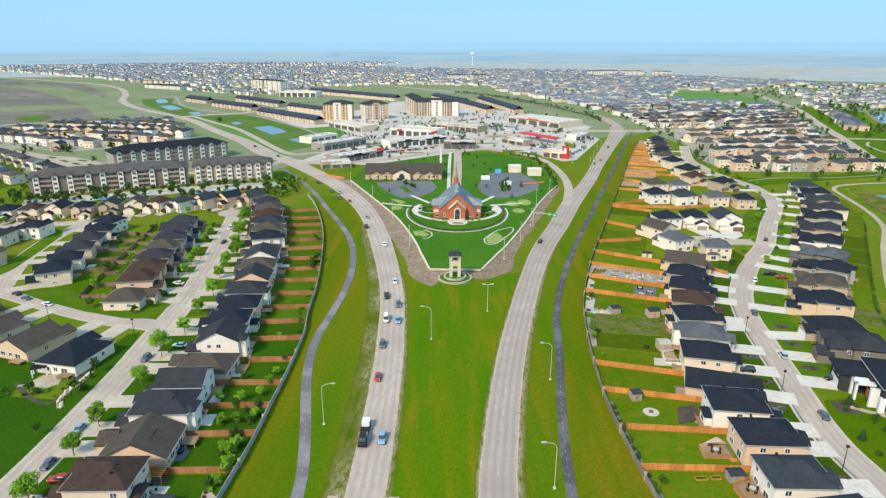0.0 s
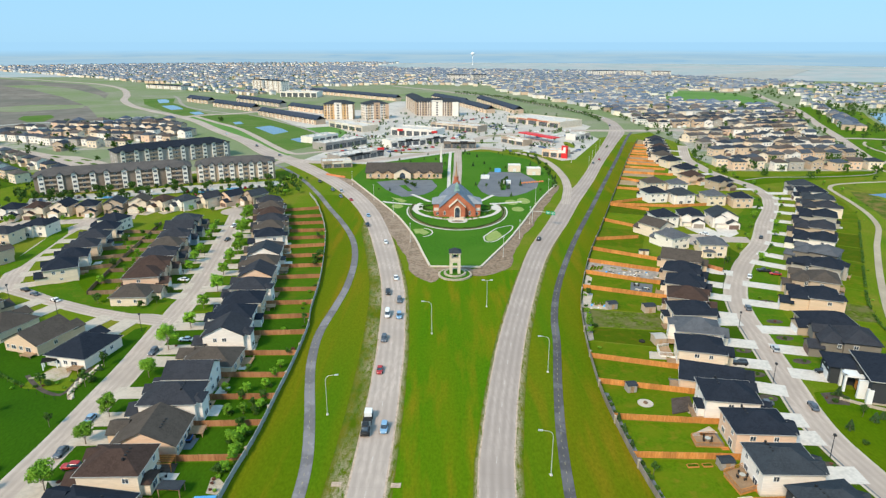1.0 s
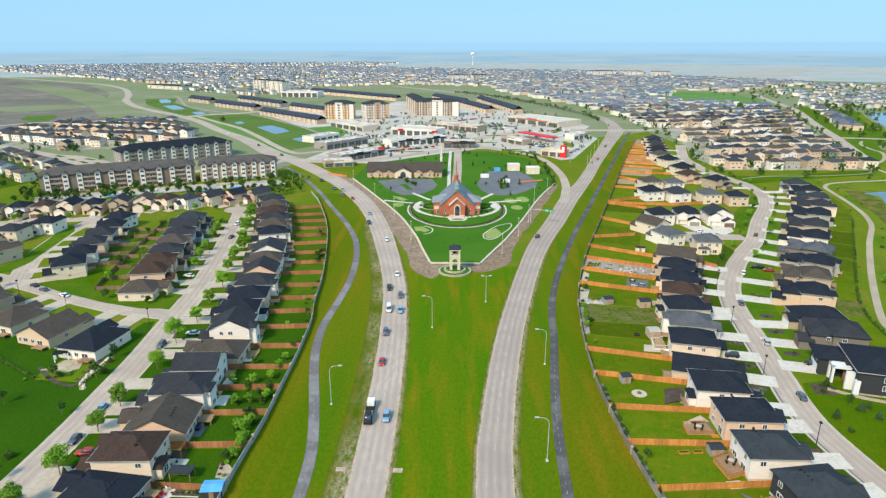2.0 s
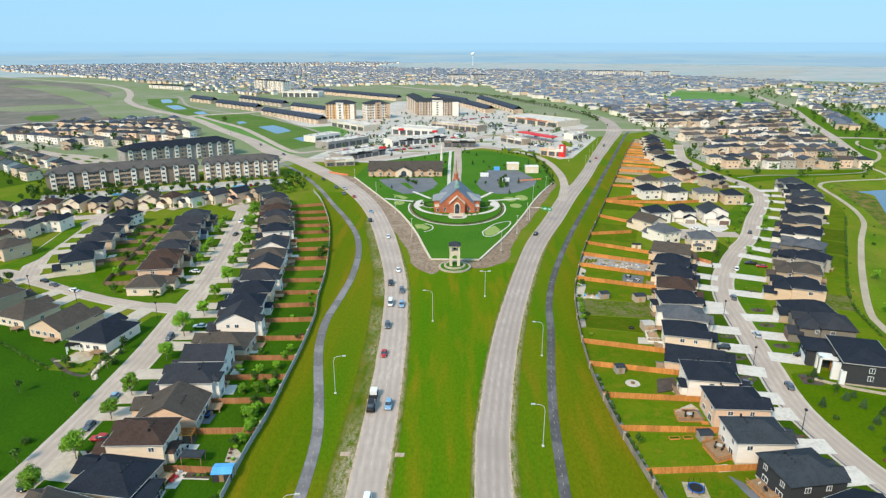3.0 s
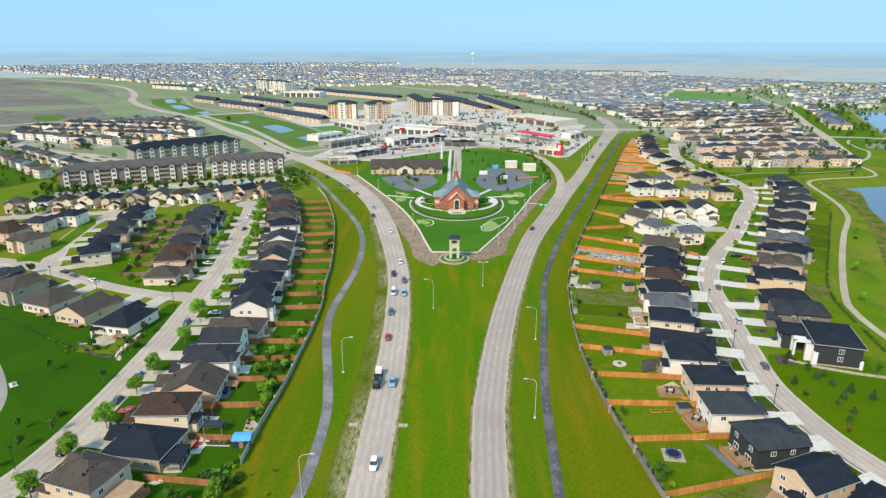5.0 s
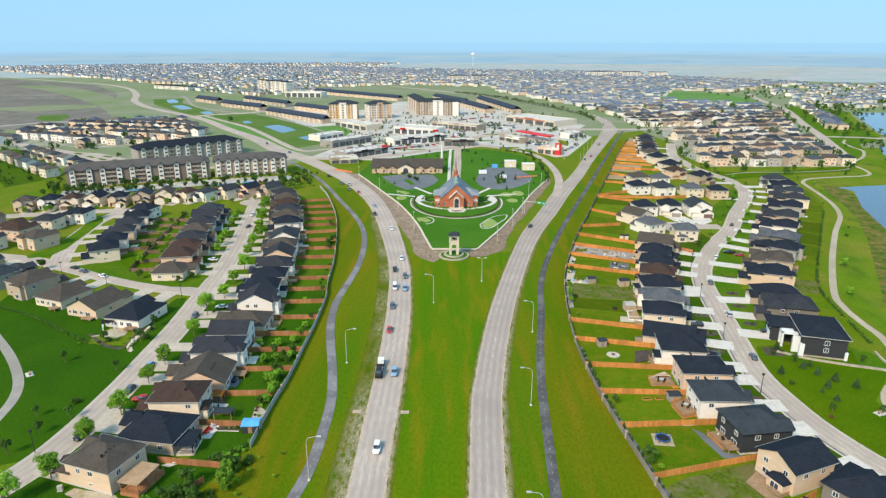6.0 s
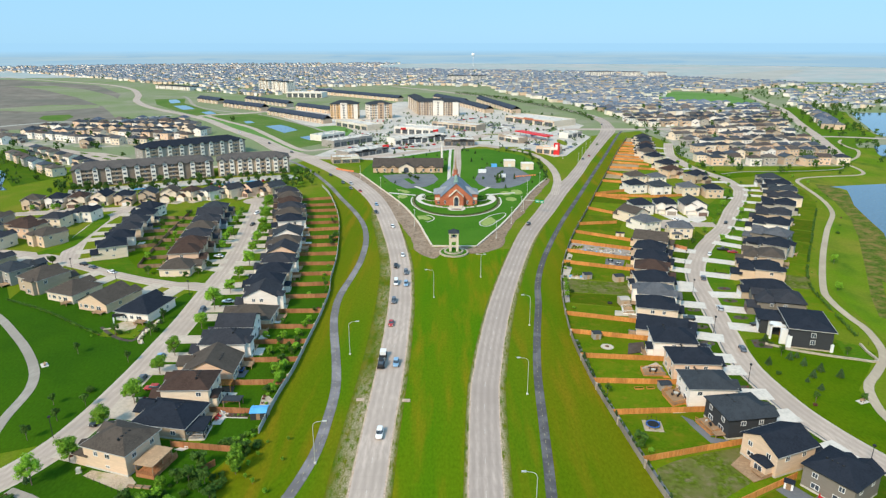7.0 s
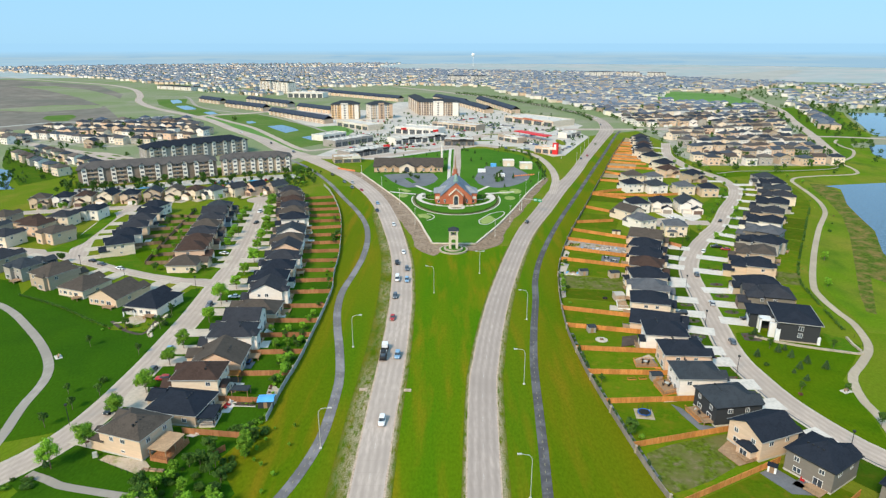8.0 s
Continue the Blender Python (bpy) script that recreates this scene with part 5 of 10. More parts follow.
for x, y, turn, w, d, st, rc, wc in ((-199, 259, 150, 13, 12, 2, "taupe", "beige"), (-213, 289.5, 175, 12.5, 11, 2, "charcoal", "cream"), (-204, 304, 175, 12.4, 11, 2, "navy", "white"), (-217, 272, 165, 13, 12, 2, "brown", "peach"),
                                     (-229, 286, 170, 13, 12, 1, "brown", "beige"), (-221, 253, 165, 12, 12, 2, "charcoal", "cream"), (-238, 268, 165, 12, 12, 2, "slate", "grey"), (-246, 290, 170, 12, 12, 2, "taupe", "tan")):
    house(x, y, turn, w, d, st, "hip", rc, wc, 1, (4, 3, 0.5) if y > 285 else None, "houses west of the inner block", slope=0.42)
patch("street_lawn", [(-196, 313), (-191, 304), (-187, 279), (-183.4, 254), (-185, 243), (-193, 239.6), (-196, 243), (-190.5, 256), (-195, 284), (-201, 315)], 0.15, M["lawn"], "green grass strip along a curved street", "lawn", thick=0.1)
fence_run("boundary_fence", smooth([(-201, 315), (-195.4, 285), (-190.8, 256), (-196.4, 243.4), (-206, 244)], 3), M["black_metal"], "dark fence between yards and a street", 1.5, 4.0)
patch("street_lawn", [(-171.4, 235.6), (-170, 231.8), (-149.1, 219.2), (-128.1, 209.2), (-111.6, 203.6), (-101.4, 203.4), (-100.6, 216.6), (-107.9, 219.4), (-116, 210), (-126.4, 212), (-141, 226), (-150.4, 237.5), (-153, 232.2), (-165, 235.2)], 0.15, M["lawn"], "green grass strip along a curved street", "lawn", thick=0.1)
patch("corner_yard", [(-151, 241.5), (-152, 234), (-141, 226), (-126.4, 213), (-127.5, 222), (-136, 243), (-148, 246)], 0.06, M["park_east"], "bright mown corner yard", "lawn", thick=0.04)
fence_run("boundary_fence", smooth([(-167.5, 233.4), (-150, 224), (-138, 217.6), (-126.5, 212.4)], 3), M["black_metal"], "dark fence between yards and a street", 1.5, 4.0)
row(STREET_W, shifted(STREET_W, 60), M["black_metal"], "dark fence between back yards", L5, "houses beside the park lawn", 9)
# Mown front lawns along the streets.
def front_lawn(line, lo, hi, offset, wide, material):
    ribbon("front_lawn", line[(line[:, 1] > lo) & (line[:, 1] < hi)], wide, 0.06, material, "mown front lawns along a street", "lawn", offset=offset, thick=0.05)


front_lawn(STREET_A, 70, 205, 9.5, 10.0, M["park"])
front_lawn(STREET_A, 205, 340, 9.5, 10.0, M["lawn"])
front_lawn(STREET_A, 214, 330, -9.5, 10.0, M["lawn"])
front_lawn(STREET_B, 60, 262, -9.5, 10.5, M["lawn"])
front_lawn(STREET_B, 158, 330, 9.5, 10.5, M["lawn"])
# Houses round the court and up the east street, most with a side turned to the south.
COURT = [
    (109.0, 283.5, 204, 10.6, 12, "hip", "grey", "white"), (107.2, 302.0, 212, 10.5, 13, "gable_y", "taupe", "cream"), (123, 271.5, 172, 11, 10, "hip", "grey", "cream"), (117.0, 320.8, 186, 12, 12, "hip", "navy", "white"),
    (132.0, 323.0, -8, 12, 12, "hip", "navy", "white"), (148.0, 321.0, -2, 13, 13, "gable_y", "slate", "white"),
]
COURT_UP = [
    (129.5, 376, 190, 12.5, 12, "hip", "navy", "white"), (144.5, 372, 184, 13, 12, "hip", "slate", "white"), (162.5, 368, 184, 11.6, 11, "hip", "grey", "cream"), (176.5, 362, 176, 11, 11, "hip", "navy", "beige"),
    (138, 404.5, 188, 13, 12, "hip", "taupe", "cream"), (152, 401, 186, 11, 10, "hip", "grey", "white"), (171.5, 427, 18, 13, 12, "hip", "brown", "peach"), (183.5, 409, 22, 12.5, 12, "hip", "navy", "tan"),
    (177, 454, 196, 14, 12, "hip", "navy", "cream"), (178, 488, 196, 13, 12, "hip", "navy", "cream"),
]
COURT_TOP = [(179, 511, 196, 13, 12, "hip", "taupe", "cream"), (186, 538, 198, 13, 12, "hip", "navy", "white"), (194, 569, 200, 13, 12, "hip", "slate", "cream"), (202, 601, 200, 13, 12, "hip", "charcoal", "cream"), (190.5, 552, 198, 12, 11, "hip", "brown", "cream"), (182, 524, 198, 12, 11, "hip", "navy", "tan"), (198, 585, 200, 12, 11, "hip", "navy", "cream")]
for x, y, turn, w, d, rf, rc, wc in COURT + COURT_UP + COURT_TOP:
    house(x, y, turn, w, d, 2, rf, rc, wc, 1, (4, 3, 0.6) if y < 400 else None, "houses round the court", distant=y > 360)
for a, b in (((87.5, 328.4), (104.2, 312.1)), ((99.5, 363.3), (119, 350)), ((99.5, 363.3), (137.2, 358.4)), ((102.9, 367.4), (140.7, 384.7)), ((116.1, 408.3), (129.2, 403.4)), ((126.8, 440.2), (138.4, 427)), ((134.4, 462.4), (168, 452)),
             ((142.4, 484.2), (169, 472)), ((148, 501.6), (170, 490)), ((153, 515.3), (171, 506)), ((158.4, 532.7), (176, 525)), ((163, 547), (180, 540)), ((167.2, 561), (184, 554)), ((173.2, 577.9), (190, 571)), ((179.4, 595.7), (195, 588)), ((73, 292), (97, 296))):
    s = meet(np.array(b, float), (np.array(a, float) - np.array(b, float)) / np.linalg.norm(np.array(a, float) - np.array(b, float)), FENCE_R)
    e = np.array(b, float) + (np.array(a, float) - np.array(b, float)) / np.linalg.norm(np.array(a, float) - np.array(b, float)) * (s - 0.2) if s else np.array(a, float)
    fence_run("wooden_fence", [np.array(b, float), e], M["fence_wood"], "orange cedar board fence between back yards", group="fences of the upper east row", panel=4.5, posts=False)
# Drives, walks and small lawns of the upper east street.
for k, (x, y) in enumerate(((176.5, 362), (183.5, 409), (171.5, 427), (177, 454), (178, 488), (179, 511), (186, 538), (194, 569))):
    v, turn, dist = facing(STREET_B, (x, y))
    q = np.array((x, y)) + np.array(v) * (dist - 2.5)
    ribbon("driveway", np.array([(x, y), tuple(q)], float), 5.6, 0.135 + 0.003 * (k % 4), M["concrete"], "pale concrete driveway", "driveway")
patch("court_drive", [(127, 316), (138.5, 316.4), (141.5, 304), (138, 297), (131, 300)], 0.14, M["concrete"], "pale concrete drive before a white house", "driveway")
patch("court_drive", [(142.5, 314.4), (153, 314.0), (150.5, 304), (143, 297), (140, 301)], 0.144, M["concrete"], "pale concrete drive before a white house", "driveway")
patch("corner_lawn", [(113.6, 256), (117, 262.6), (128.4, 263.6), (135.4, 281.4), (136.6, 271.2), (121.2, 245.4), (117.4, 246.6)], 0.13, M["lawn"], "bright mown corner lawn beside a cream house", "lawn", thick=0.1)
patch("corner_lawn", [(154, 316), (156.6, 305), (190.6, 360.8), (199.0, 384.5), (196.5, 389.4), (183.7, 366), (170, 345), (156, 330)], 0.13, M["lawn"], "bright mown corner lawn beside a street", "lawn", thick=0.1)
fence_run("boundary_fence", smooth([(129.2, 263.8), (136.0, 281.0)], 3), M["black_metal"], "black wire fence on a corner lawn", 1.5, 3.4)
fence_run("boundary_fence", smooth([(157, 313), (178, 350), (186, 364), (195, 387)], 3), M["black_metal"], "black wire fence on a corner lawn", 1.5, 3.4)
fence_run("wooden_fence", [np.array((108.5, 259.0)), np.array((118.5, 247.5))], M["fence_brown"], "weathered brown board fence beside a lawn", group="fences of the upper east row", panel=3.4, posts=False)
fence_run("wooden_fence", [np.array((137.2, 358.4)), np.array((158, 362.4))], M["fence_wood"], "orange cedar board fence between back yards", group="fences of the upper east row", panel=4.5, posts=False)
fence_run("wooden_fence", [np.array((103.6, 312.6)), np.array((126, 334)), np.array((142, 338))], M["fence_wood"], "orange cedar board fence between back yards", group="fences of the upper east row", panel=4.5, posts=False)
ribbon("sidewalk", smooth([(214, 437), (236, 446), (262, 447), (290, 450), (318, 458), (334, 476)], 4), 1.5, 0.126, M["park_trail"], "curved walk before a row of houses", "sidewalk")
L = lengths(FENCE_R)
s, lot = 0.0, 0
while s < L[-1] - 4:
    p, t = walk_line(FENCE_R, s)
    if p[1] > 262:
        n = np.array([t[1], -t[0]])
        c0, c1 = p + n * 0.4, p + t * 15.5 + n * 0.4
        patch("lawn", [tuple(c0), tuple(c1), tuple(c1 + n * 22), tuple(c0 + n * 22)], 0.05 + 0.004 * (lot % 3), M["lawn_east"] if rng.random() < (0.85 if p[1] < 440 else 0.25) else M["earth"], "narrow back yard between cedar fences", "lawn", thick=0.04)
        lot += 1
    s += 16
FACING = [(-251, 328), (-238.5, 332), (-226.5, 335), (-214, 339), (-200.5, 339.5), (-188, 345), (-176, 350), (-163, 351.5), (-150.5, 352.5), (-139, 359), (-127, 364), (-113.5, 366)]
for x, y in FACING:
    v, turn, dist = facing(STREET_C, (x, y))
    side = rng.choice((-1, 1))
    driveway((x, y + 3.5), v, turn * 0.6, 10.4, 11, side, min(dist + 3.0, 17.5))
    house(x, y + 3.5, turn * 0.6, 10.4, 11, 2, rng.choice(("gable_y", "hip", "gable_y")), rng.choice(("taupe", "brown", "charcoal", "slate", "navy")), rng.choice(("beige", "cream", "tan", "white", "peach")), side, None, "houses facing the court")
fence_run("boundary_fence", MIDLINE, M["fence_dull"], "long weathered fence between two rows of yards", 1.8, 6.0)
long_l = fence_run("boundary_fence", FENCE_L, M["fence_pale"], "long pale grey panel fence behind back yards", 1.9, 5.2)
fence_run("boundary_fence", BACK_E, M["black_metal"], "black wire fence between yards and park trail", 1.5, 6.5)
long_r = fence_run("boundary_fence", FENCE_R[FENCE_R[:, 1] < 330], M["fence_grey"], "long grey panel fence behind back yards", 1.9, 5.2)
fence_run("boundary_fence", FENCE_R[FENCE_R[:, 1] > 329], M["fence_grey"], "long grey panel fence behind back yards", 1.9, 9.0)
for fence_ob, line in ((long_r, FENCE_R), (long_l, FENCE_L)):
    L = lengths(line)
    pier = mesh_of("pier", boxes((-0.24, 0.24, -0.24, 0.24, 0, 2.1), (-0.3, 0.3, -0.3, 0.3, 2.1, 2.22)), M["terrace"])
    for k in range(int(min(L[-1], 330) / 18)):
        p, t = walk_line(line, 9 + 18 * k)
        part("pier", pier, None, fence_ob, "stone fence pier" if k == 0 else "", at=pose(p[0] - line[0][0], p[1] - line[0][1], 0, 0, 0, math.degrees(math.atan2(t[1], t[0]))))


# ---- middle and far houses ----
TEMPLATES = [(10.2, 9.6, 2, "hip"), (9.8, 10, 2, "gable_y"), (10.6, 9.4, 2, "hip"), (9.4, 9.2, 2, "hip"), (10.2, 9.6, 2, "gable_x")]
PROTO = {}


def mid_house(x, y, turn, r, group):
    key = (r.randrange(len(TEMPLATES)), r.choice((-1, 1)))
    if key not in PROTO:
        w, d, st, rf = TEMPLATES[key[0]]
        PROTO[key] = house(x, y, turn, w, d, st, rf, "charcoal", "mixed", key[1], None, group, simple=True, slope=0.42, tall=6.6)
        return
    tagged(copy_thing(PROTO[key], pose(x, y, 0, 0, 0, turn)), group=group)


def estate(poly, angle, group, seed, dx=15.5, rows=(0, 40), period=78, limit=400, skip=0.04):
    """Streets of houses back to back that fill a piece of the plan."""
    r = random.Random(seed)
    xs, ys = [p[0] for p in poly], [p[1] for p in poly]
    cx, cy = sum(xs) / len(xs), sum(ys) / len(ys)
    c, s = math.cos(radians(angle)), math.sin(radians(angle))
    n = 0
    spots = []
    for j in range(-30, 30):
        for f, off in enumerate(rows):
            for i in range(-60, 60):
                u = i * dx + r.uniform(-1.5, 1.5) + 7 * (j % 2)
                v = j * period + off + r.uniform(-4.5, 4.5) + 12 * math.sin(u / 55 + 1.7 * j)
                x, y = cx + c * u - s * v, cy + s * u + c * v
                if inside((x, y), poly) and clear((x, y), 6) and r.random() > skip:
                    spots.append((x, y, angle + (0 if f == 0 else 180) + r.uniform(-8, 8) + 9 * math.cos(u / 55 + j) + (90 if r.random() < 0.3 else 0)))
    spots.sort(key=lambda q: q[1])
    for x, y, a in spots[:limit]:
        mid_house(x, y, a, r, group)
        n += 1
    return spots[limit:]


for k in range(8):
    x = 226 + 15 * k
    mid_house(x, 478 + 4 * math.sin(2.2 * k), 180 + 12 * math.sin(1.7 * k), rng, "houses facing the green")
M["estate"] = surface("estate_ground", (0.36, 0.325, 0.275), (0.17, 0.215, 0.08), (0.44, 0.40, 0.35), fine=0.25, broad=0.05, spread=0.25, bump=0)
patch("estate_ground", [(214, 470), (330, 470), (352, 512), (396, 640), (500, 960), (480, 1004), (440, 1034), (395, 1070), (372, 1160), (160, 1170), (215, 1000), (240, 880), (250, 760), (240, 712), (240, 694), (232, 600), (213, 530)], 0.045, M["estate"], "pale drives, streets and small lawns of an estate", "ground", thick=0.02)
patch("estate_ground", [(-470, 640), (-455, 735), (-405, 785), (-338, 785), (-255, 650), (-262, 600), (-296, 575), (-345, 566), (-378, 582), (-402, 566), (-442, 584)], 0.045, M["estate"], "pale drives, streets and small lawns of an estate", "ground", thick=0.02)
far_spots = []
far_spots += estate([(215, 480), (330, 500), (385, 625), (465, 860), (492, 960), (476, 1000), (440, 1030), (392, 1066), (372, 1160), (160, 1170), (205, 1000), (228, 880), (232, 740), (232, 600)], 8, "houses of the north-east estate", 21, dx=13.4, rows=(0, 33), period=63, limit=112)
far_spots += estate([(-470, 640), (-455, 735), (-405, 785), (-338, 785), (-255, 650), (-262, 600), (-296, 575), (-345, 566), (-378, 582), (-402, 566), (-442, 584)], -20, "houses of the north-west estate", 22, dx=13.2, rows=(0, 29), period=55, limit=74, skip=0.02)

for k in range(7):
    mid_house(-281 - 15 * k, 455 + 12.6 * k, -40 + 5 * math.sin(k), rng, "houses above the garden plots")
    if k < 6:
        mid_house(-296 - 15.4 * k, 430.5 + 14 * k, 140 + 6 * math.cos(k), rng, "houses above the garden plots")
patch("parking_lot", [(-372, 564), (-336, 541), (-312, 534), (-280, 511), (-262, 494), (-268, 476), (-280, 478), (-312, 505), (-347, 531), (-378, 556)], 0.1, M["street"], "pale paved parking court behind apartments", "parking")
for x, y, a in ((-310, 515, -38), (-294, 503, -38), (-296, 517, -30), (-279, 498, -40), (-330, 532, -36)):
    c, s = math.cos(radians(a)), math.sin(radians(a))
    patch("planting_island", [(x + c * u - s * v, y + s * u + c * v) for u, v in ((-6, -1), (-5, -1.8), (5, -1.8), (6, -1), (6, 1), (5, 1.8), (-5, 1.8), (-6, 1))], 0.2, M["lawn"], "grass island in a parking court", "island", thick=0.12)


def far_estates(name, spots, label, seed):
    """Distant roofs and walls, joined, too small to tell apart."""
    r = random.Random(seed)
    verts, faces, mats = [], [], []
    for x, y, a in spots:
        w, d, h = r.uniform(9, 13), r.uniform(9, 13), r.choice((5.6, 5.8, 3.4, 6.0))
        ca, sa = math.cos(radians(a)), math.sin(radians(a))
        def P(u, v, z):
            verts.append((x + ca * u - sa * v, y + sa * u + ca * v, z))
        o = len(verts)
        for z in (-0.5, h):
            for u, v in ((-w / 2, -d / 2), (w / 2, -d / 2), (w / 2, d / 2), (-w / 2, d / 2)):
                P(u, v, z)
        for i in range(4):
            faces.append((o + i, o + (i + 1) % 4, o + 4 + (i + 1) % 4, o + 4 + i))
            mats.append(0)
        o = len(verts)
        for u, v in ((-w / 2 - 0.5, -d / 2 - 0.5), (w / 2 + 0.5, -d / 2 - 0.5), (w / 2 + 0.5, d / 2 + 0.5), (-w / 2 - 0.5, d / 2 + 0.5)):
            P(u, v, h)
        rl = r.uniform(0.1, 0.3) * w
        P(-rl, 0, h + d * 0.25)
        P(rl, 0, h + d * 0.25)
        for f in ((0, 1, 5, 4), (1, 2, 5), (2, 3, 4, 5), (3, 0, 4)):
            faces.append(tuple(o + i for i in f))
            # Roofs past y = 950 take the palette that has haze in it.
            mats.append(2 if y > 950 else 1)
    me = bpy.data.meshes.new(name)
    me.from_pydata(verts, [], faces)
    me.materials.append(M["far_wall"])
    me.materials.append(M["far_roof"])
    me.materials.append(M["hazed_roof"])
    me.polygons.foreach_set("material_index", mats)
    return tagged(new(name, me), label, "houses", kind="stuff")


def far_grid(poly, angle, seed, dx=14, period=78, skip=0.1):
    r = random.Random(seed)
    xs, ys = [p[0] for p in poly], [p[1] for p in poly]
    cx, cy = sum(xs) / len(xs), sum(ys) / len(ys)
    c, s = math.cos(radians(angle)), math.sin(radians(angle))
    R = max(max(xs) - min(xs), max(ys) - min(ys))
    out = []
    for j in range(-int(R / period) - 1, int(R / period) + 2):
        for off in (0, 39):
            for i in range(-int(R / dx) - 1, int(R / dx) + 2):
                u, v = i * dx + r.uniform(-2, 2), j * period + off + r.uniform(-3, 3)
                x, y = cx + c * u - s * v, cy + s * u + c * v
                if r.random() > skip and inside((x, y), poly) and clear((x, y), 8):
                    out.append((x, y, angle + r.uniform(-6, 6)))
    return out


far_spots += far_grid([(232, 760), (240, 900), (225, 1010), (180, 1120), (150, 1170), (240, 1160), (262, 1000), (262, 860)], 78, 38, dx=15, period=40)
far_spots += far_grid([(110, 1270), (180, 1100), (300, 1160), (415, 1160), (480, 1345), (570, 1270), (640, 1340), (900, 1560), (620, 1900), (300, 1950), (100, 1700)], 12, 31)
far_spots += far_grid([(560, 1010), (620, 1120), (660, 1300), (900, 1500), (1300, 1560), (1300, 1300), (800, 980), (650, 940)], 30, 32, skip=0.35)
far_spots += far_grid([(-700, 1560), (-300, 1430), (-100, 1500), (110, 1450), (100, 1900), (0, 2300), (-500, 2600), (-1300, 2700), (-1700, 2400), (-1200, 2000)], -8, 33, skip=0.25)
far_spots += far_grid([(100, 1750), (600, 1900), (640, 2150), (0, 2400), (-500, 2700), (-500, 2400)], 5, 34, skip=0.25)
far_spots += far_grid([(-2600, 3300), (-1700, 2500), (-900, 2750), (-300, 2700), (-200, 3300), (-1200, 3900), (-2600, 4100)], -15, 35, dx=22, period=80, skip=0.4)
far_spots += far_grid([(-720, 690), (-470, 660), (-455, 560), (-440, 470), (-620, 470), (-720, 560)], -20, 36)
far_spots += far_grid([(446, 690), (474, 695), (503, 790), (528, 868), (572, 985), (548, 1000), (500, 880)], 67, 37, dx=14.5, period=48)
BEHIND = [(-540, 1330), (-600, 1500), (-520, 1560), (-300, 1430), (-230, 1290), (-350, 1190), (-430, 1230)]
far_spots += far_grid(BEHIND, -40, 39, skip=0.35)
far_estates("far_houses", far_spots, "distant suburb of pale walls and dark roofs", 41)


# ---- larger buildings ----
def along(p0, p1):
    a, b = Vector(p0), Vector(p1)
    m = (a + b) / 2
    return m, (b - a).length, math.degrees(math.atan2(b.y - a.y, b.x - a.x))


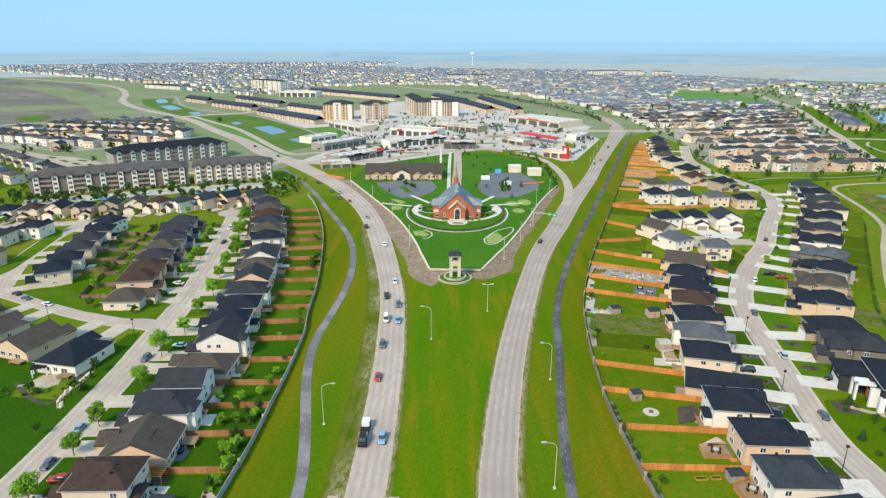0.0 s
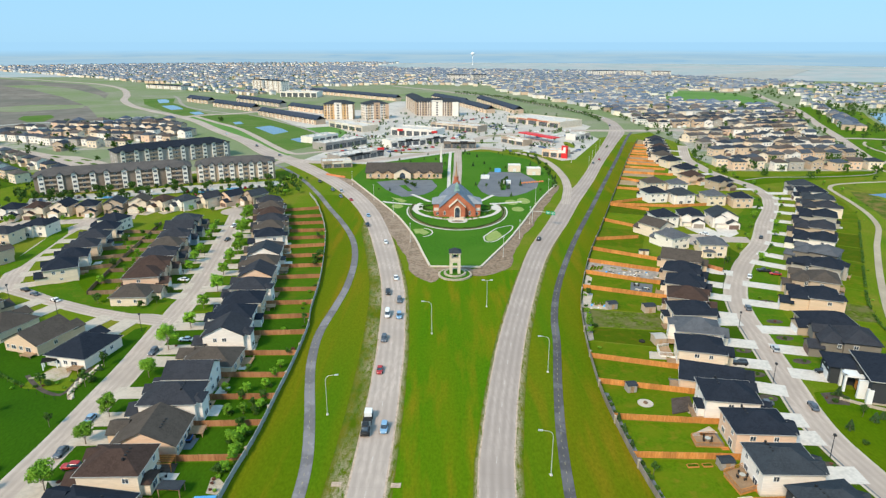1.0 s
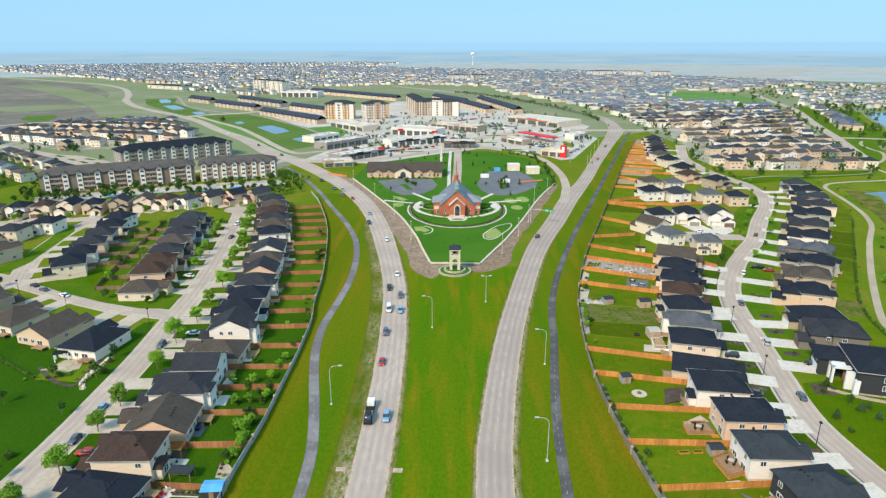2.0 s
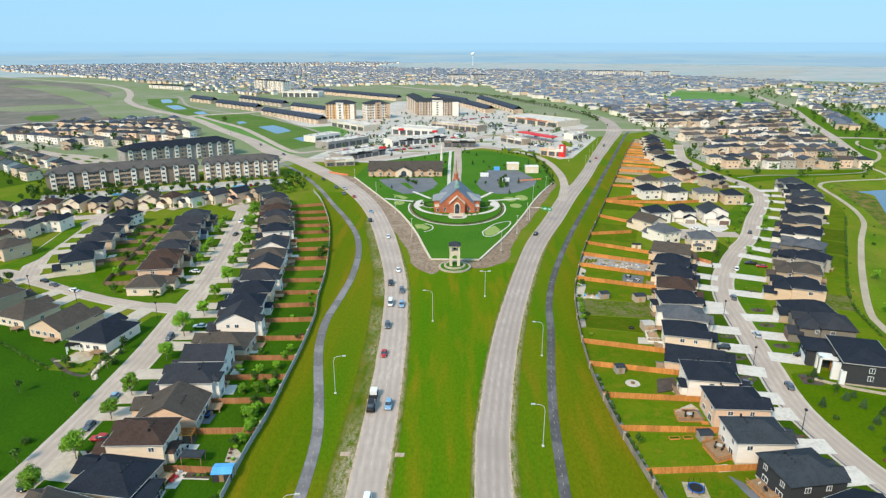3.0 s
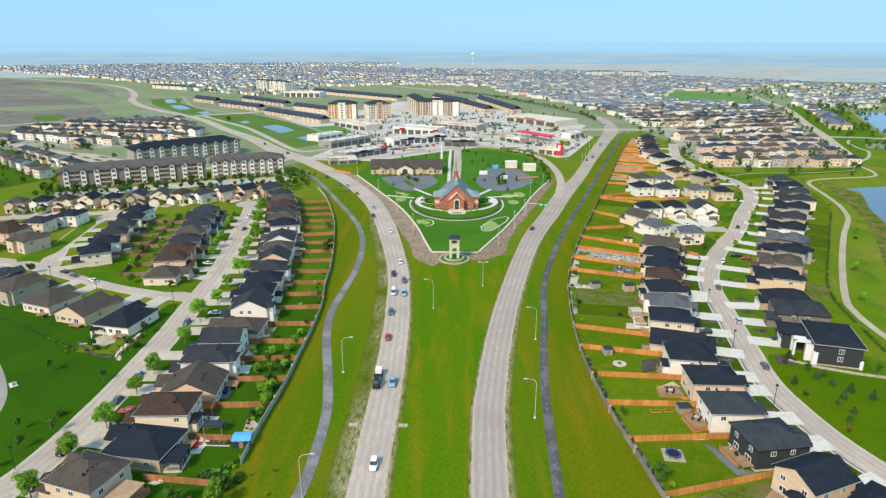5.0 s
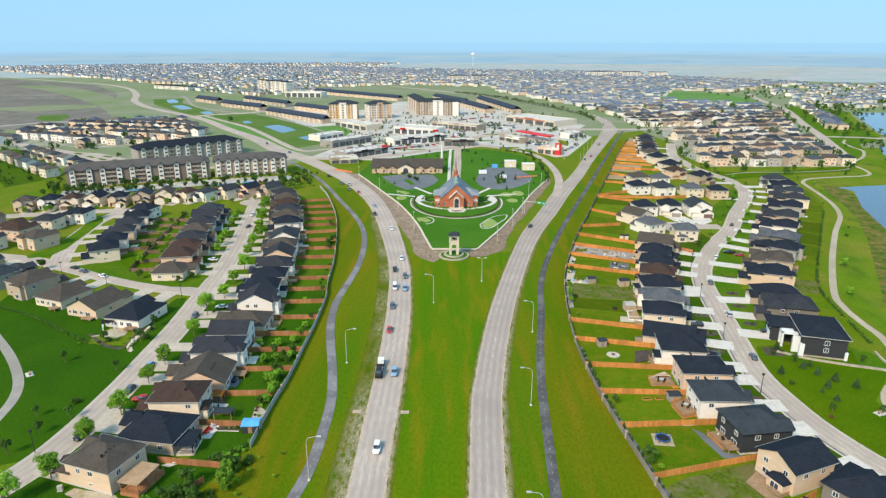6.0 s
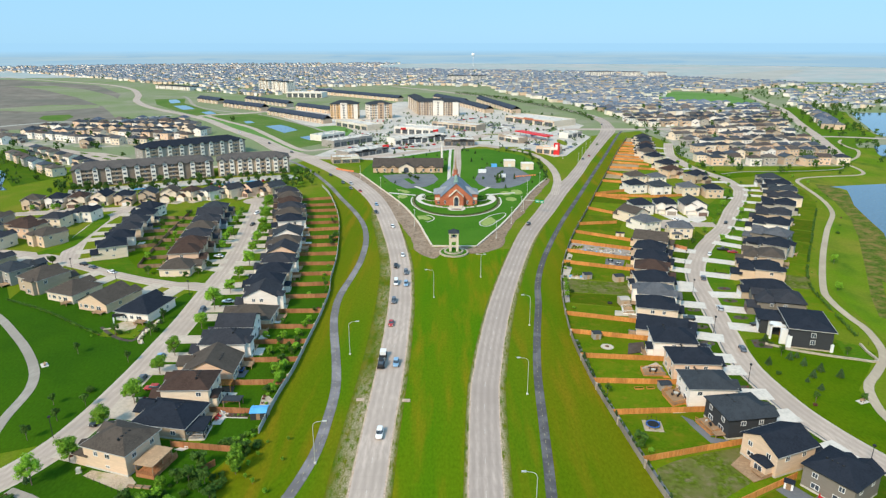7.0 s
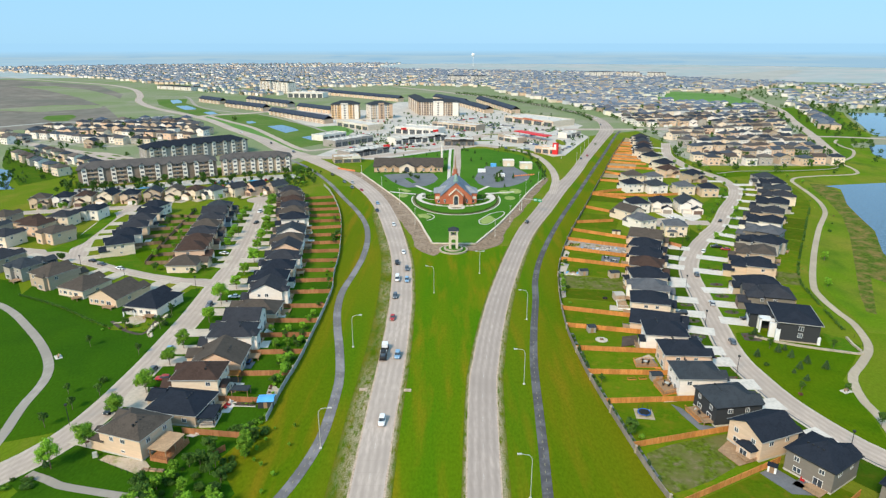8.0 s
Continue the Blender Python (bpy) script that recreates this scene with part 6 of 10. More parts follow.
def apartments(p0, p1, depth, storeys, wall, accent, roofc, label, bays, storey=3.0, flat=False, far=False, centre=None):
    """A long apartment house; p0 to p1 is the foot of its front."""
    m, w, turn = along(p0, p1)
    h = storeys * storey
    ob = thing("apartment_building", label, "apartments", pose(m.x, m.y, 0, 0, 0, turn))
    part("wall", boxes((-w / 2, w / 2, 0, depth, 0, h)), wall, ob)
    top = bmesh.new()
    if flat:
        for q in ((-w / 2 - 0.3, w / 2 + 0.3, -0.3, 0.3), (-w / 2 - 0.3, w / 2 + 0.3, depth - 0.3, depth + 0.3), (-w / 2 - 0.3, -w / 2 + 0.3, 0.3, depth - 0.3), (w / 2 - 0.3, w / 2 + 0.3, 0.3, depth - 0.3)):
            box(top, *q, h, h + 1.0)
        box(top, -w / 2 + 0.3, w / 2 - 0.3, 0.3, depth - 0.3, h, h + 0.25)
    else:
        hip(top, 0, depth / 2, w, depth, h + 0.1, 0.36, 1.0, 0.3)
    part("roof", top, roofc, ob)
    n = bays
    pitch = w / n
    if far:
        # Too far off to tell the windows apart singly: one joined grid of panes and one of bays.
        grid, ribs = bmesh.new(), bmesh.new()
        for i in range(n * 3):
            cx = -w / 2 + w / (n * 3) * (i + 0.5)
            for k in range(storeys):
                box(grid, cx - 0.9, cx + 0.9, -0.08, 0, storey * k + 0.8, storey * k + 2.3)
            if i % 3 == 1:
                box(ribs, cx - 1.6, cx - 0.95, -0.5, 0, 0.2, h - 0.3)
                box(ribs, cx + 0.95, cx + 1.6, -0.5, 0, 0.2, h - 0.3)
        for s in (-1, 1):
            for k in range(storeys):
                for q in (0.25, 0.5, 0.75):
                    x0 = s * w / 2
                    box(grid, min(x0, x0 + s * 0.08), max(x0, x0 + s * 0.08), depth * q - 0.8, depth * q + 0.8, storey * k + 0.8, storey * k + 2.3)
        if centre:
            part("centre_bay", boxes((-w * 0.13, w * 0.13, -0.9, -0.02, 0, h + 1.6)), centre, ob, "projecting bay of another colour")
            part("end_bay", boxes((w * 0.36, w / 2 + 0.4, -0.7, -0.02, 0, h + 0.05)), centre, ob, "projecting bay of another colour")
            for k in range(storeys):
                box(grid, -1.4, 1.4, -0.98, -0.9, storey * k + 0.8, storey * k + 2.3)
        tagged(part("window_grid", grid, M["glass"], ob), kind="stuff")
        tagged(part("pier_grid", ribs, accent, ob), kind="stuff")
        return ob
    for i in range(n):
        cx = -w / 2 + pitch * (i + 0.5)
        for s in (-0.28, 0.28):
            bb = boxes((cx + s * pitch - 1.6, cx + s * pitch + 1.6, -1.0, 0, 0.9, h + 0.5))
            gable_wall(bb, cx + s * pitch, -0.5, 3.2, 1.0, h + 0.5, 0.6, "y", 0.3)
            bay = part("bay", bb, accent, ob, "pale projecting bay")
            for k in range(storeys):
                z = storey * (k + 0.55)
                if z > 1.2:
                    add_window(bay, cx + s * pitch, -1.01, z, 0, 2.2, 1.6)
            g = bmesh.new()
            gable(g, cx + s * pitch, 1.9, 3.4, 6.6, h + 0.6, 0.6, "y", 0.5)
            part("bay_roof", g, roofc, ob)
        for k in range(storeys):
            z = storey * k
            part("balcony", boxes((cx - 0.17 * pitch, cx + 0.17 * pitch, -1.0, 0, z + 0.12, z + 0.3), (cx - 0.17 * pitch, cx + 0.17 * pitch, -1.0, -0.94, z + 0.3, z + 1.25)), M["apt_tan"], ob)
            add_window(ob, cx, -0.01, z + 1.5, 0, 1.8, 1.9)
    for s, t in ((-1, -90), (1, 90)):
        for k in range(storeys):
            for q in (0.3, 0.7):
                add_window(ob, s * (w / 2 + 0.01), depth * q, storey * (k + 0.55), t, 1.5, 1.4)
    return ob


def shops(p0, p1, depth, h, wall, band_m, label, units=5, side_depth=None):
    """A flat-roofed strip of shops with glazed fronts, a fascia and rooftop machines."""
    m, w, turn = along(p0, p1)
    ob = thing("shop_building", label, "shop", pose(m.x, m.y, 0, 0, 0, turn))
    part("wall", boxes((-w / 2, w / 2, 0, depth, 0, h)), wall, ob)
    part("fascia", boxes((-w / 2 - 0.15, w / 2 + 0.15, -0.25, 0, h - 1.4, h - 0.2)), band_m, ob)
    par = boxes((-w / 2, w / 2, 0, 0.3, h, h + 0.7), (-w / 2, w / 2, depth - 0.3, depth, h, h + 0.7), (-w / 2, -w / 2 + 0.3, 0.3, depth - 0.3, h, h + 0.7), (w / 2 - 0.3, w / 2, 0.3, depth - 0.3, h, h + 0.7))
    part("parapet", par, wall, ob)
    part("roof", boxes((-w / 2 + 0.3, w / 2 - 0.3, 0.3, depth - 0.3, h, h + 0.12)), M["flat_roof"], ob, "pale gravel roof")
    r = random.Random(int(w * 100))
    for i in range(units):
        cx = -w / 2 + w / units * (i + 0.5)
        if i % 2 == 0:
            part("pier", boxes((cx - w / units * 0.46, cx + w / units * 0.46, -0.5, 0, h - 1.2, h + 1.1)), band_m if i % 4 else wall, ob)
        part("shopfront", boxes((cx - w / units * 0.38, cx + w / units * 0.38, -0.06, 0, 0.3, h - 1.6)), M["shop_glass"], ob, "glazed shopfront")
        ux, uy = cx + r.uniform(-1, 1), depth * r.uniform(0.4, 0.7)
        part("rooftop_unit", boxes((ux - 1.1, ux + 1.1, uy - 0.8, uy + 0.8, h + 0.1, h + 1.3)), M["steel"], ob, "grey rooftop air unit")
    return ob


M["apt_brown"] = surface("brown_siding", (0.19, 0.15, 0.12), (0.25, 0.20, 0.16), fine=1, broad=0.2, spread=0.15)
M["apt_tan"] = surface("tan_brick", (0.40, 0.30, 0.22), (0.46, 0.36, 0.27), fine=1, broad=0.2, spread=0.15)
M["flat_roof"] = surface("pale_roof_gravel", (0.60, 0.55, 0.50), (0.68, 0.63, 0.58), (0.46, 0.43, 0.40), fine=1.0, broad=0.08, spread=0.12)
M["slate_pale"] = surface("pale_grey_slate", (0.25, 0.265, 0.29), (0.31, 0.325, 0.35), (0.2, 0.21, 0.23), fine=2.5, broad=0.25, spread=0.15)
M["apt_grey"] = surface("grey_cladding", (0.31, 0.285, 0.26), (0.37, 0.34, 0.31), fine=1, broad=0.2, spread=0.15)
M["apt_roof"] = surface("brownish_shingles", (0.098, 0.088, 0.084), (0.118, 0.106, 0.10), fine=2.0, broad=0.2, spread=0.2, rough=1.0, spec=0.08)
M["apt_white"] = surface("white_panels", (0.76, 0.69, 0.61), (0.80, 0.75, 0.68), fine=1, broad=0.2, spread=0.08)
M["hotel_orange"] = surface("ochre_render", (0.62, 0.38, 0.17), (0.7, 0.5, 0.3), fine=1, broad=0.2, spread=0.1)
M["red"] = surface("red_panel", (0.65, 0.03, 0.03), fine=1, spread=0.08, rough=0.5)
M["orange"] = surface("orange_panel", (0.7, 0.25, 0.1), fine=1, spread=0.1)
apartments((-258, 387), (-173, 425), 20, 4, M["apt_brown"], M["apt_white"], M["apt_roof"], "four-storey brown apartment block with white bays", 5)
apartments((-170, 426), (-120, 442), 20, 4, M["apt_tan"], M["apt_white"], M["apt_roof"], "four-storey tan apartment block with white bays", 4)
apartments((-251, 480), (-183, 538), 22, 4, M["apt_grey"], M["apt_white"], M["roof_navy"], "four-storey grey apartment block with white bays", 5)
apartments((-151, 811), (-115, 811), 22, 6, M["hotel_orange"], M["apt_white"], M["roof_slate"], "six-storey ochre and white hotel", 3, 3.2, far=True, centre=M["apt_white"])
apartments((-98, 806), (-70, 818), 20, 6, M["apt_white"], M["hotel_orange"], M["roof_slate"], "six-storey white hotel with dark roof", 3, 3.2, far=True, centre=M["hall_brick"])
apartments((-36, 856), (20, 850), 20, 6, M["apt_tan"], M["apt_white"], M["roof_slate"], "six-storey tan apartment block", 5, 3.1, far=True, centre=M["apt_white"])
apartments((-56, 965), (-38, 870), 18, 6, M["apt_tan"], M["apt_white"], M["roof_slate"], "six-storey tan apartment wing", 5, 3.1, far=True)
apartments((-640, 1400), (-541, 1338), 24, 2, M["apt_white"], M["apt_tan"], M["roof_slate"], "long low pale commercial building far off", 5, 3.6, True, True)
for p0, p1 in (((-392, 1335), (-362, 1302)), ((-355, 1298), (-314, 1258))):
    apartments(p0, p1, 18, 7, M["apt_white"], M["apt_tan"], M["roof_slate"], "seven-storey pale apartment tower", 3, 3.1, True, True)
for p0, p1 in (((420, 1880), (500, 1890)), ((520, 1870), (570, 1860)), ((590, 1850), (640, 1840)), ((10, 1640), (60, 1640)), ((75, 1640), (110, 1650))):
    apartments(p0, p1, 20, 5, M["apt_white"], M["apt_grey"], M["roof_slate"], "pale mid-rise apartment block far off", 4, 3.2, True, True)


def terrace(p0, p1, depth, units, wall, label):
    m, w, turn = along(p0, p1)
    ob = thing("townhouse_row", label, "townhouses", pose(m.x, m.y, 0, 0, 0, turn))
    part("wall", boxes((-w / 2, w / 2, 0, depth, 0, 5.5)), wall, ob)
    top = bmesh.new()
    gable(top, 0, depth / 2, w, depth, 5.6, 0.66, "x", 0.7)
    part("roof", top, M["roof_blue"], ob)
    wins = bmesh.new()
    for i in range(units):
        cx = -w / 2 + w / units * (i + 0.5)
        part("bay", boxes((cx - w / units * 0.22, cx + w / units * 0.22, -1.2, 0, 0, 5.2)), M["wall_cream"], ob, "pale projecting bay")
        g = bmesh.new()
        gable(g, cx, 0.6, w / units * 0.5, 4.0, 5.3, 0.6, "y", 0.3)
        part("gablet", g, M["roof_blue"], ob)
        box(wins, cx - 0.8, cx + 0.8, -1.28, -1.2, 3.4, 4.6)
        box(wins, cx - 0.9, cx + 0.9, -1.28, -1.2, 0.9, 2.3)
    tagged(part("window_grid", wins, M["glass"], ob), kind="stuff")
    return ob


terrace((-250, 866), (-151, 756), 13, 13, M["wall_tan"], "long row of tan townhouses with dark roof")
terrace((-427, 1075), (-374, 1024), 13, 6, M["wall_tan"], "row of tan townhouses with dark roof")
terrace((-354, 989), (-271, 910), 13, 9, M["wall_tan"], "row of tan townhouses with dark roof")
terrace((-226, 938), (-165, 876), 12, 7, M["wall_beige"], "row of beige townhouses with dark roof")
terrace((-345, 1076), (-247, 970), 12, 11, M["wall_grey"], "row of grey townhouses with dark roof")
terrace((-258, 1256), (-80, 1076), 13, 17, M["wall_beige"], "far row of beige townhouses with dark roof")
terrace((24, 1000), (60, 885), 13, 9, M["wall_tan"], "row of tan townhouses with dark roof")
terrace((56, 1075), (98, 880), 13, 14, M["wall_tan"], "long row of townhouses with dark roof")
terrace((-20, 1120), (30, 1010), 13, 9, M["wall_beige"], "row of beige townhouses with dark roof")
shops((-293, 1163), (-225, 1151), 30, 9, M["apt_white"], M["apt_white"], "low white commercial building", 6)
shops((-106, 565), (-73, 605), 18, 6, M["apt_grey"], M["apt_grey"], "grey strip of shops with flat roof", 6)
shops((-126, 608), (-106, 638), 16, 5.4, M["apt_white"], M["apt_white"], "small white commercial building with flat roof", 4)
shops((-132, 737), (-88, 689), 22, 6, M["stone"], M["apt_white"], "plain buff commercial building beside a lawn", 5)
shops((-83, 504), (-51, 538), 18, 5.0, M["apt_grey"], M["black_metal"], "grey strip of shops with a dark fascia", 6)
shops((-93, 480), (-71, 486), 15, 4.6, M["apt_tan"], M["apt_white"], "small tan restaurant with white parapet", 3)
shops((-48, 578), (3, 612), 17, 6.2, M["apt_white"], M["black_metal"], "long white strip of shops with dark base", 8)
shops((0.5, 578), (30, 578), 18, 5.6, M["apt_brown"], M["black_metal"], "dark brick corner shop building", 4)
shops((-55, 667), (-8, 647), 26, 7.0, M["apt_white"], M["apt_white"], "white shops with glazed fronts", 6)
shops((-14, 722), (37, 685), 20, 6.3, M["apt_tan"], M["stone"], "tan strip of shops with pale glazed fronts", 8)
shops((79, 787), (132, 722), 40, 6.5, M["stone"], M["brick"], "large supermarket with buff and brick front", 5)
shops((57, 619), (75, 592), 12, 5, M["apt_tan"], M["apt_white"], "tan petrol station shop", 3)
shops((84.5, 535), (103, 525), 12, 5.5, M["wall_peach"], M["apt_white"], "peach restaurant with white fascia", 3)
shops((131, 627), (149, 642), 12, 5.2, M["apt_white"], M["apt_grey"], "small pale restaurant beside the highway", 3)
part_red = thing("sign_tower", "tall red sign tower with a white mark beside a restaurant", "sign", pose(102, 526, 0, 0, 0, -30))
part("tower", boxes((-2.6, 2.6, -0.8, 1.2, 0, 10.5)), M["red"], part_red)
part("mark", boxes((-1.1, 1.1, -0.86, -0.8, 6.6, 9.2)), M["frame"], part_red, "plain white emblem")
for x, y, c in ((-53.5, 537, "red"), (-9, 644, "red"), (-45, 660, "red")):
    sg = thing("shop_sign", "plain red shop sign on a parapet", "sign", pose(x, y, 5.2, 0, 0, 20))
    part("panel", boxes((-3, 3, -0.6, -0.1, 0, 2.2)), M[c], sg)
canopy = thing("fuel_canopy", "long red and white fuel canopy on posts", "canopy", pose(95, 630, 0, 0, 0, -57))
part("roof", boxes((-25, 25, -5, 5, 4.7, 5.7)), M["red"], canopy)
for i in range(6):
    part("post", boxes((-22 + 8.8 * i, -21.4 + 8.8 * i, -0.3, 0.3, 0, 4.7)), M["steel"], canopy)
for x0, x1, y in ((49.3, 58.2, 466.5), (62, 71.5, 454)):
    ut = thing("utility_building", "small flat-roofed cream utility building", "building", pose((x0 + x1) / 2, y, 0))
    w = x1 - x0
    part("wall", boxes((-w / 2, w / 2, 0, 7, 0, 4.8)), M["wall_cream"], ut)
    part("roof", boxes((-w / 2 - 0.2, w / 2 + 0.2, -0.2, 7.2, 4.8, 5.1)), M["apt_white"], ut)
    part("door", boxes((-1.2, 1.2, -0.06, 0, 0.1, 2.6)), M["garage_door"], ut)

wt = thing("water_tower", "white water tower on the far plain", "tower", pose(131, 2930, 0))
bm = bmesh.new()
lathe(bm, [(2.2, -0.5), (1.0, 4), (0.9, 38), (3.5, 41)], 12)
part("stem", bm, M["frame"], wt)
bm = bmesh.new()
lathe(bm, [(3.5, 41), (6.5, 43), (8.5, 47), (8.0, 51), (5.0, 54), (0.3, 55)], 20)
part("tank", bm, M["frame"], wt, "white rounded tank")

# ---- the church and its grounds ----
CHURCH_EDGE = smooth([(-65, 438), (-45, 388), (-26, 339), (-15, 300), (-10, 275), (-5.8, 254)], 3)
CHURCH_EDGE_R = smooth([(16.3, 253), (24, 272), (32, 292), (44, 327), (56, 365), (66, 393), (77, 420)], 3)
patch("church_lawn", [(-65, 438), (-45, 388), (-26, 339), (-15, 300), (-10, 275), (-5.8, 254), (16.3, 253), (24, 272), (32, 292), (44, 327), (56, 365), (66, 393), (79, 425), (80, 470), (72, 520), (40, 560), (15, 560), (-15, 535), (-60, 495)], 0.07, M["church_lawn"], "deep green mown lawn of the church", "grass")
EARTH_L = smooth([(-80, 453), (-64, 409), (-52, 381), (-41.4, 355), (-34.5, 331), (-29.5, 312), (-23, 290), (-18.7, 274), (-15, 256), (-13.4, 246), (-9.5, 239), (-4.8, 234.5), (-2.4, 239), (-1.6, 243)], 3)
EARTH_R = smooth([(12, 243), (15, 242.4), (21.5, 244.6), (29.0, 253.4), (32.0, 268), (38.6, 294), (46, 314), (53.5, 337), (62, 364), (70.8, 390), (79.5, 417)], 3)
wobble = lambda line, k: shifted(line, 0.0) + normals(line) * (0.35 * np.sin(lengths(line) * 0.21 + k) + 0.2 * np.sin(lengths(line) * 0.53 + 2 * k))[:, None]
patch("earth_bank", [tuple(p) for p in CHURCH_EDGE] + [(-2, 250)] + [tuple(p) for p in wobble(EARTH_L, 1)[::-1]], 0.085, M["churned"], "bare churned earth outside the church wall", "earth", thick=0.04)
patch("earth_bank", [(11, 250)] + [tuple(p) for p in CHURCH_EDGE_R] + [tuple(p) for p in wobble(EARTH_R, 2)[::-1]], 0.085, M["churned_dark"], "dark churned earth outside the church wall", "earth", thick=0.04)
patch("earth_bank", [(-3, 253.4), (-3, 249.6), (12, 249.6), (12, 253)], 0.089, M["churned_dark"], "dark churned earth outside the church wall", "earth", thick=0.04)
for line in (CHURCH_EDGE, CHURCH_EDGE_R, smooth([(-5.8, 253.6), (16.3, 253)], 3)):
    ribbon("boundary_kerb", line, 0.9, 0.6, M["stone"], "low pale stone wall around church lawn", "wall", thick=0.6)
patch("parking", [(-46.5, 430.4), (-38, 434.5), (-29.3, 436.7), (-8.2, 436.7), (-4, 416.6), (-7, 402), (-12.2, 391.8), (-19, 386.5), (-26.1, 385.1), (-33, 396), (-38.7, 408), (-43, 420)], 0.11, M["asphalt"], "dark asphalt parking lot", "parking lot")
patch("parking", [(23.1, 416.6), (27, 440), (35, 466.7), (58, 463.7), (63.5, 444), (66.5, 428), (63, 412), (54.2, 397), (47, 389), (40.9, 385.6), (35, 385.8), (29.4, 389.2), (25, 400)], 0.11, M["asphalt"], "dark asphalt parking lot", "parking lot")


def arc_band(name, c, rx, ry, w, z0, z1, a0, a1, material, label, category, kind="structure", n=60):
    bm = bmesh.new()
    prev = None
    for i in range(n + 1):
        a = radians(a0 + (a1 - a0) * i / n)
        q = []
        for r in (-w / 2, w / 2):
            x, y = c[0] + (rx + r) * math.cos(a), c[1] + (ry + r) * math.sin(a)
            q += [bm.verts.new((x, y, z0)), bm.verts.new((x, y, z1))]
        if prev:
            for f in ((0, 1, 1, 0), (3, 2, 2, 3), (1, 3, 3, 1)):
                bm.faces.new((prev[f[0]], prev[f[1]], q[f[2]], q[f[3]]))
        prev = q
    bmesh.ops.recalc_face_normals(bm, faces=bm.faces[:])
    return solid(name, bm, material, label, category, kind)


arc_band("ring_path", (8, 356), 24.6, 24.6, 2.6, 0.0, 0.13, 150, 390, M["concrete"], "pale ring path round the church", "path")
arc_band("hedge_bed", (8, 352), 27, 39.8, 1.8, 0.0, 0.16, 160, 380, M["dirt"], "dark mulch bed in a ring", "bed")
arc_band("kerb_ring", (8, 352), 28.8, 41.6, 0.8, 0.0, 0.15, 170, 370, M["concrete"], "pale kerb ring round the church lawn", "kerb")
patch("church_plaza", ring_pts(-15.5, 357, 3.6, 6, 24), 0.145, M["concrete"], "pale paved end of the ring path", "paving")
patch("church_plaza", ring_pts(31.5, 357, 3.6, 6, 24), 0.145, M["concrete"], "pale paved end of the ring path", "paving")
patch("church_plaza", [(2.6, 333), (2.6, 327.6), (4.2, 324.4), (11.6, 324.4), (13.2, 327.6), (13.2, 333)], 0.145, M["concrete"], "pale paved forecourt", "paving")
patch("forecourt_bed", ring_pts(7.8, 327, 3.2, 1.3, 24), 0.30, M["dirt"], "dark oval planting bed on a forecourt", "bed", thick=0.16)
BED = [(20.3, 298.5), (23, 304), (26.9, 311.7), (31, 316), (35.8, 318.7), (36.6, 315.5), (34.4, 308), (29.6, 298.5), (26.6, 292.4), (23.4, 289.6), (20.6, 291.4)]
patch("planting_bed", BED, 0.1, M["church_lawn"], "oval planting bed with clipped grass", "bed")
ribbon("bed_kerb", smooth(BED + BED[:1], 1.5), 0.6, 0.14, M["concrete"], "pale kerb round a planting bed", "kerb")
for pts in ([(20.8, 297), (23.6, 305.4), (27.4, 309.6), (29.4, 304), (29.6, 299.5), (25.6, 291.8), (22, 290.8)], [(-15.6, 312), (-10.9, 313.0), (-7.0, 305.6), (-9.5, 301.5), (-12, 304.6), (-14.0, 303.8)],
            ring_pts(41.6, 370.4, 4.0, 6.2, 20), ring_pts(49.4, 374.2, 4.0, 7.4, 20), ring_pts(43.6, 353.8, 3.6, 5.4, 20), [(-33.1, 384.1), (-27, 380.5), (-22.0, 374.3), (-25.1, 369.6), (-29, 376)], ring_pts(-27.2, 360.8, 3.4, 5.0, 20)):
    patch("planting", pts, 0.112, M["lime"], "pale lime ground cover planting", "planting", thick=0.05)
arc_band("bed_kerb", (-11, 306), 5.5, 7.5, 0.6, 0, 0.16, -80, 80, M["concrete"], "pale kerb round a planting bed", "kerb")
for a, b in (((-37, 372), (-12, 362)), ((-20, 392), (-8, 372)), ((28, 366), (48, 372)), ((22, 372), (32, 390)), ((3.5, 395), (4.9, 491)), ((4.9, 491), (6.5, 559))):
    ribbon("footpath", smooth([a, b], 4), 2.4, 0.125, M["concrete"], "pale concrete footpath", "path")

church = thing("church", "red brick church with steep slate roof and spire", "church", pose(7.8, 335.5, 0) @ Matrix.Diagonal((0.87, 0.9, 0.93, 1)))
body = boxes((-11, 11, 1.5, 36, 0, 5.6))
gable_wall(body, 0, 18.75, 22, 34.5, 5.6, 0.82, "y", 0.5)
part("nave", body, M["brick"], church)
top = bmesh.new()
gable(top, 0, 18.9, 22, 34.6, 5.75, 0.82, "y", 0.6, 0.35)
part("roof", top, M["slate"], church, "steep blue-grey slate roof")
wing = boxes((-15.5, -10.9, 9, 24, 0, 6.2), (10.9, 15.5, 9, 24, 0, 6.2))
part("wing", wing, M["brick"], church)
top = bmesh.new()
hip(top, 0, 16.5, 31.4, 15, 6.4, 0.45, 0.7, 0.3)
part("wing_roof", top, M["slate_pale"], church, "paler grey roof over the side wings")
for s in (-1, 1):
    rm = part("side_room", boxes((s * 12.4 - 2.4, s * 12.4 + 2.4, 2.5, 9, 0, 3.6)), M["brick"], church)
    part("parapet", boxes((s * 12.4 - 2.5, s * 12.4 + 2.5, 2.4, 9, 3.6, 3.9)), M["stone"], rm)
    add_window(rm, s * 12.4, 2.48, 1.9, 0, 2.2, 1.9)
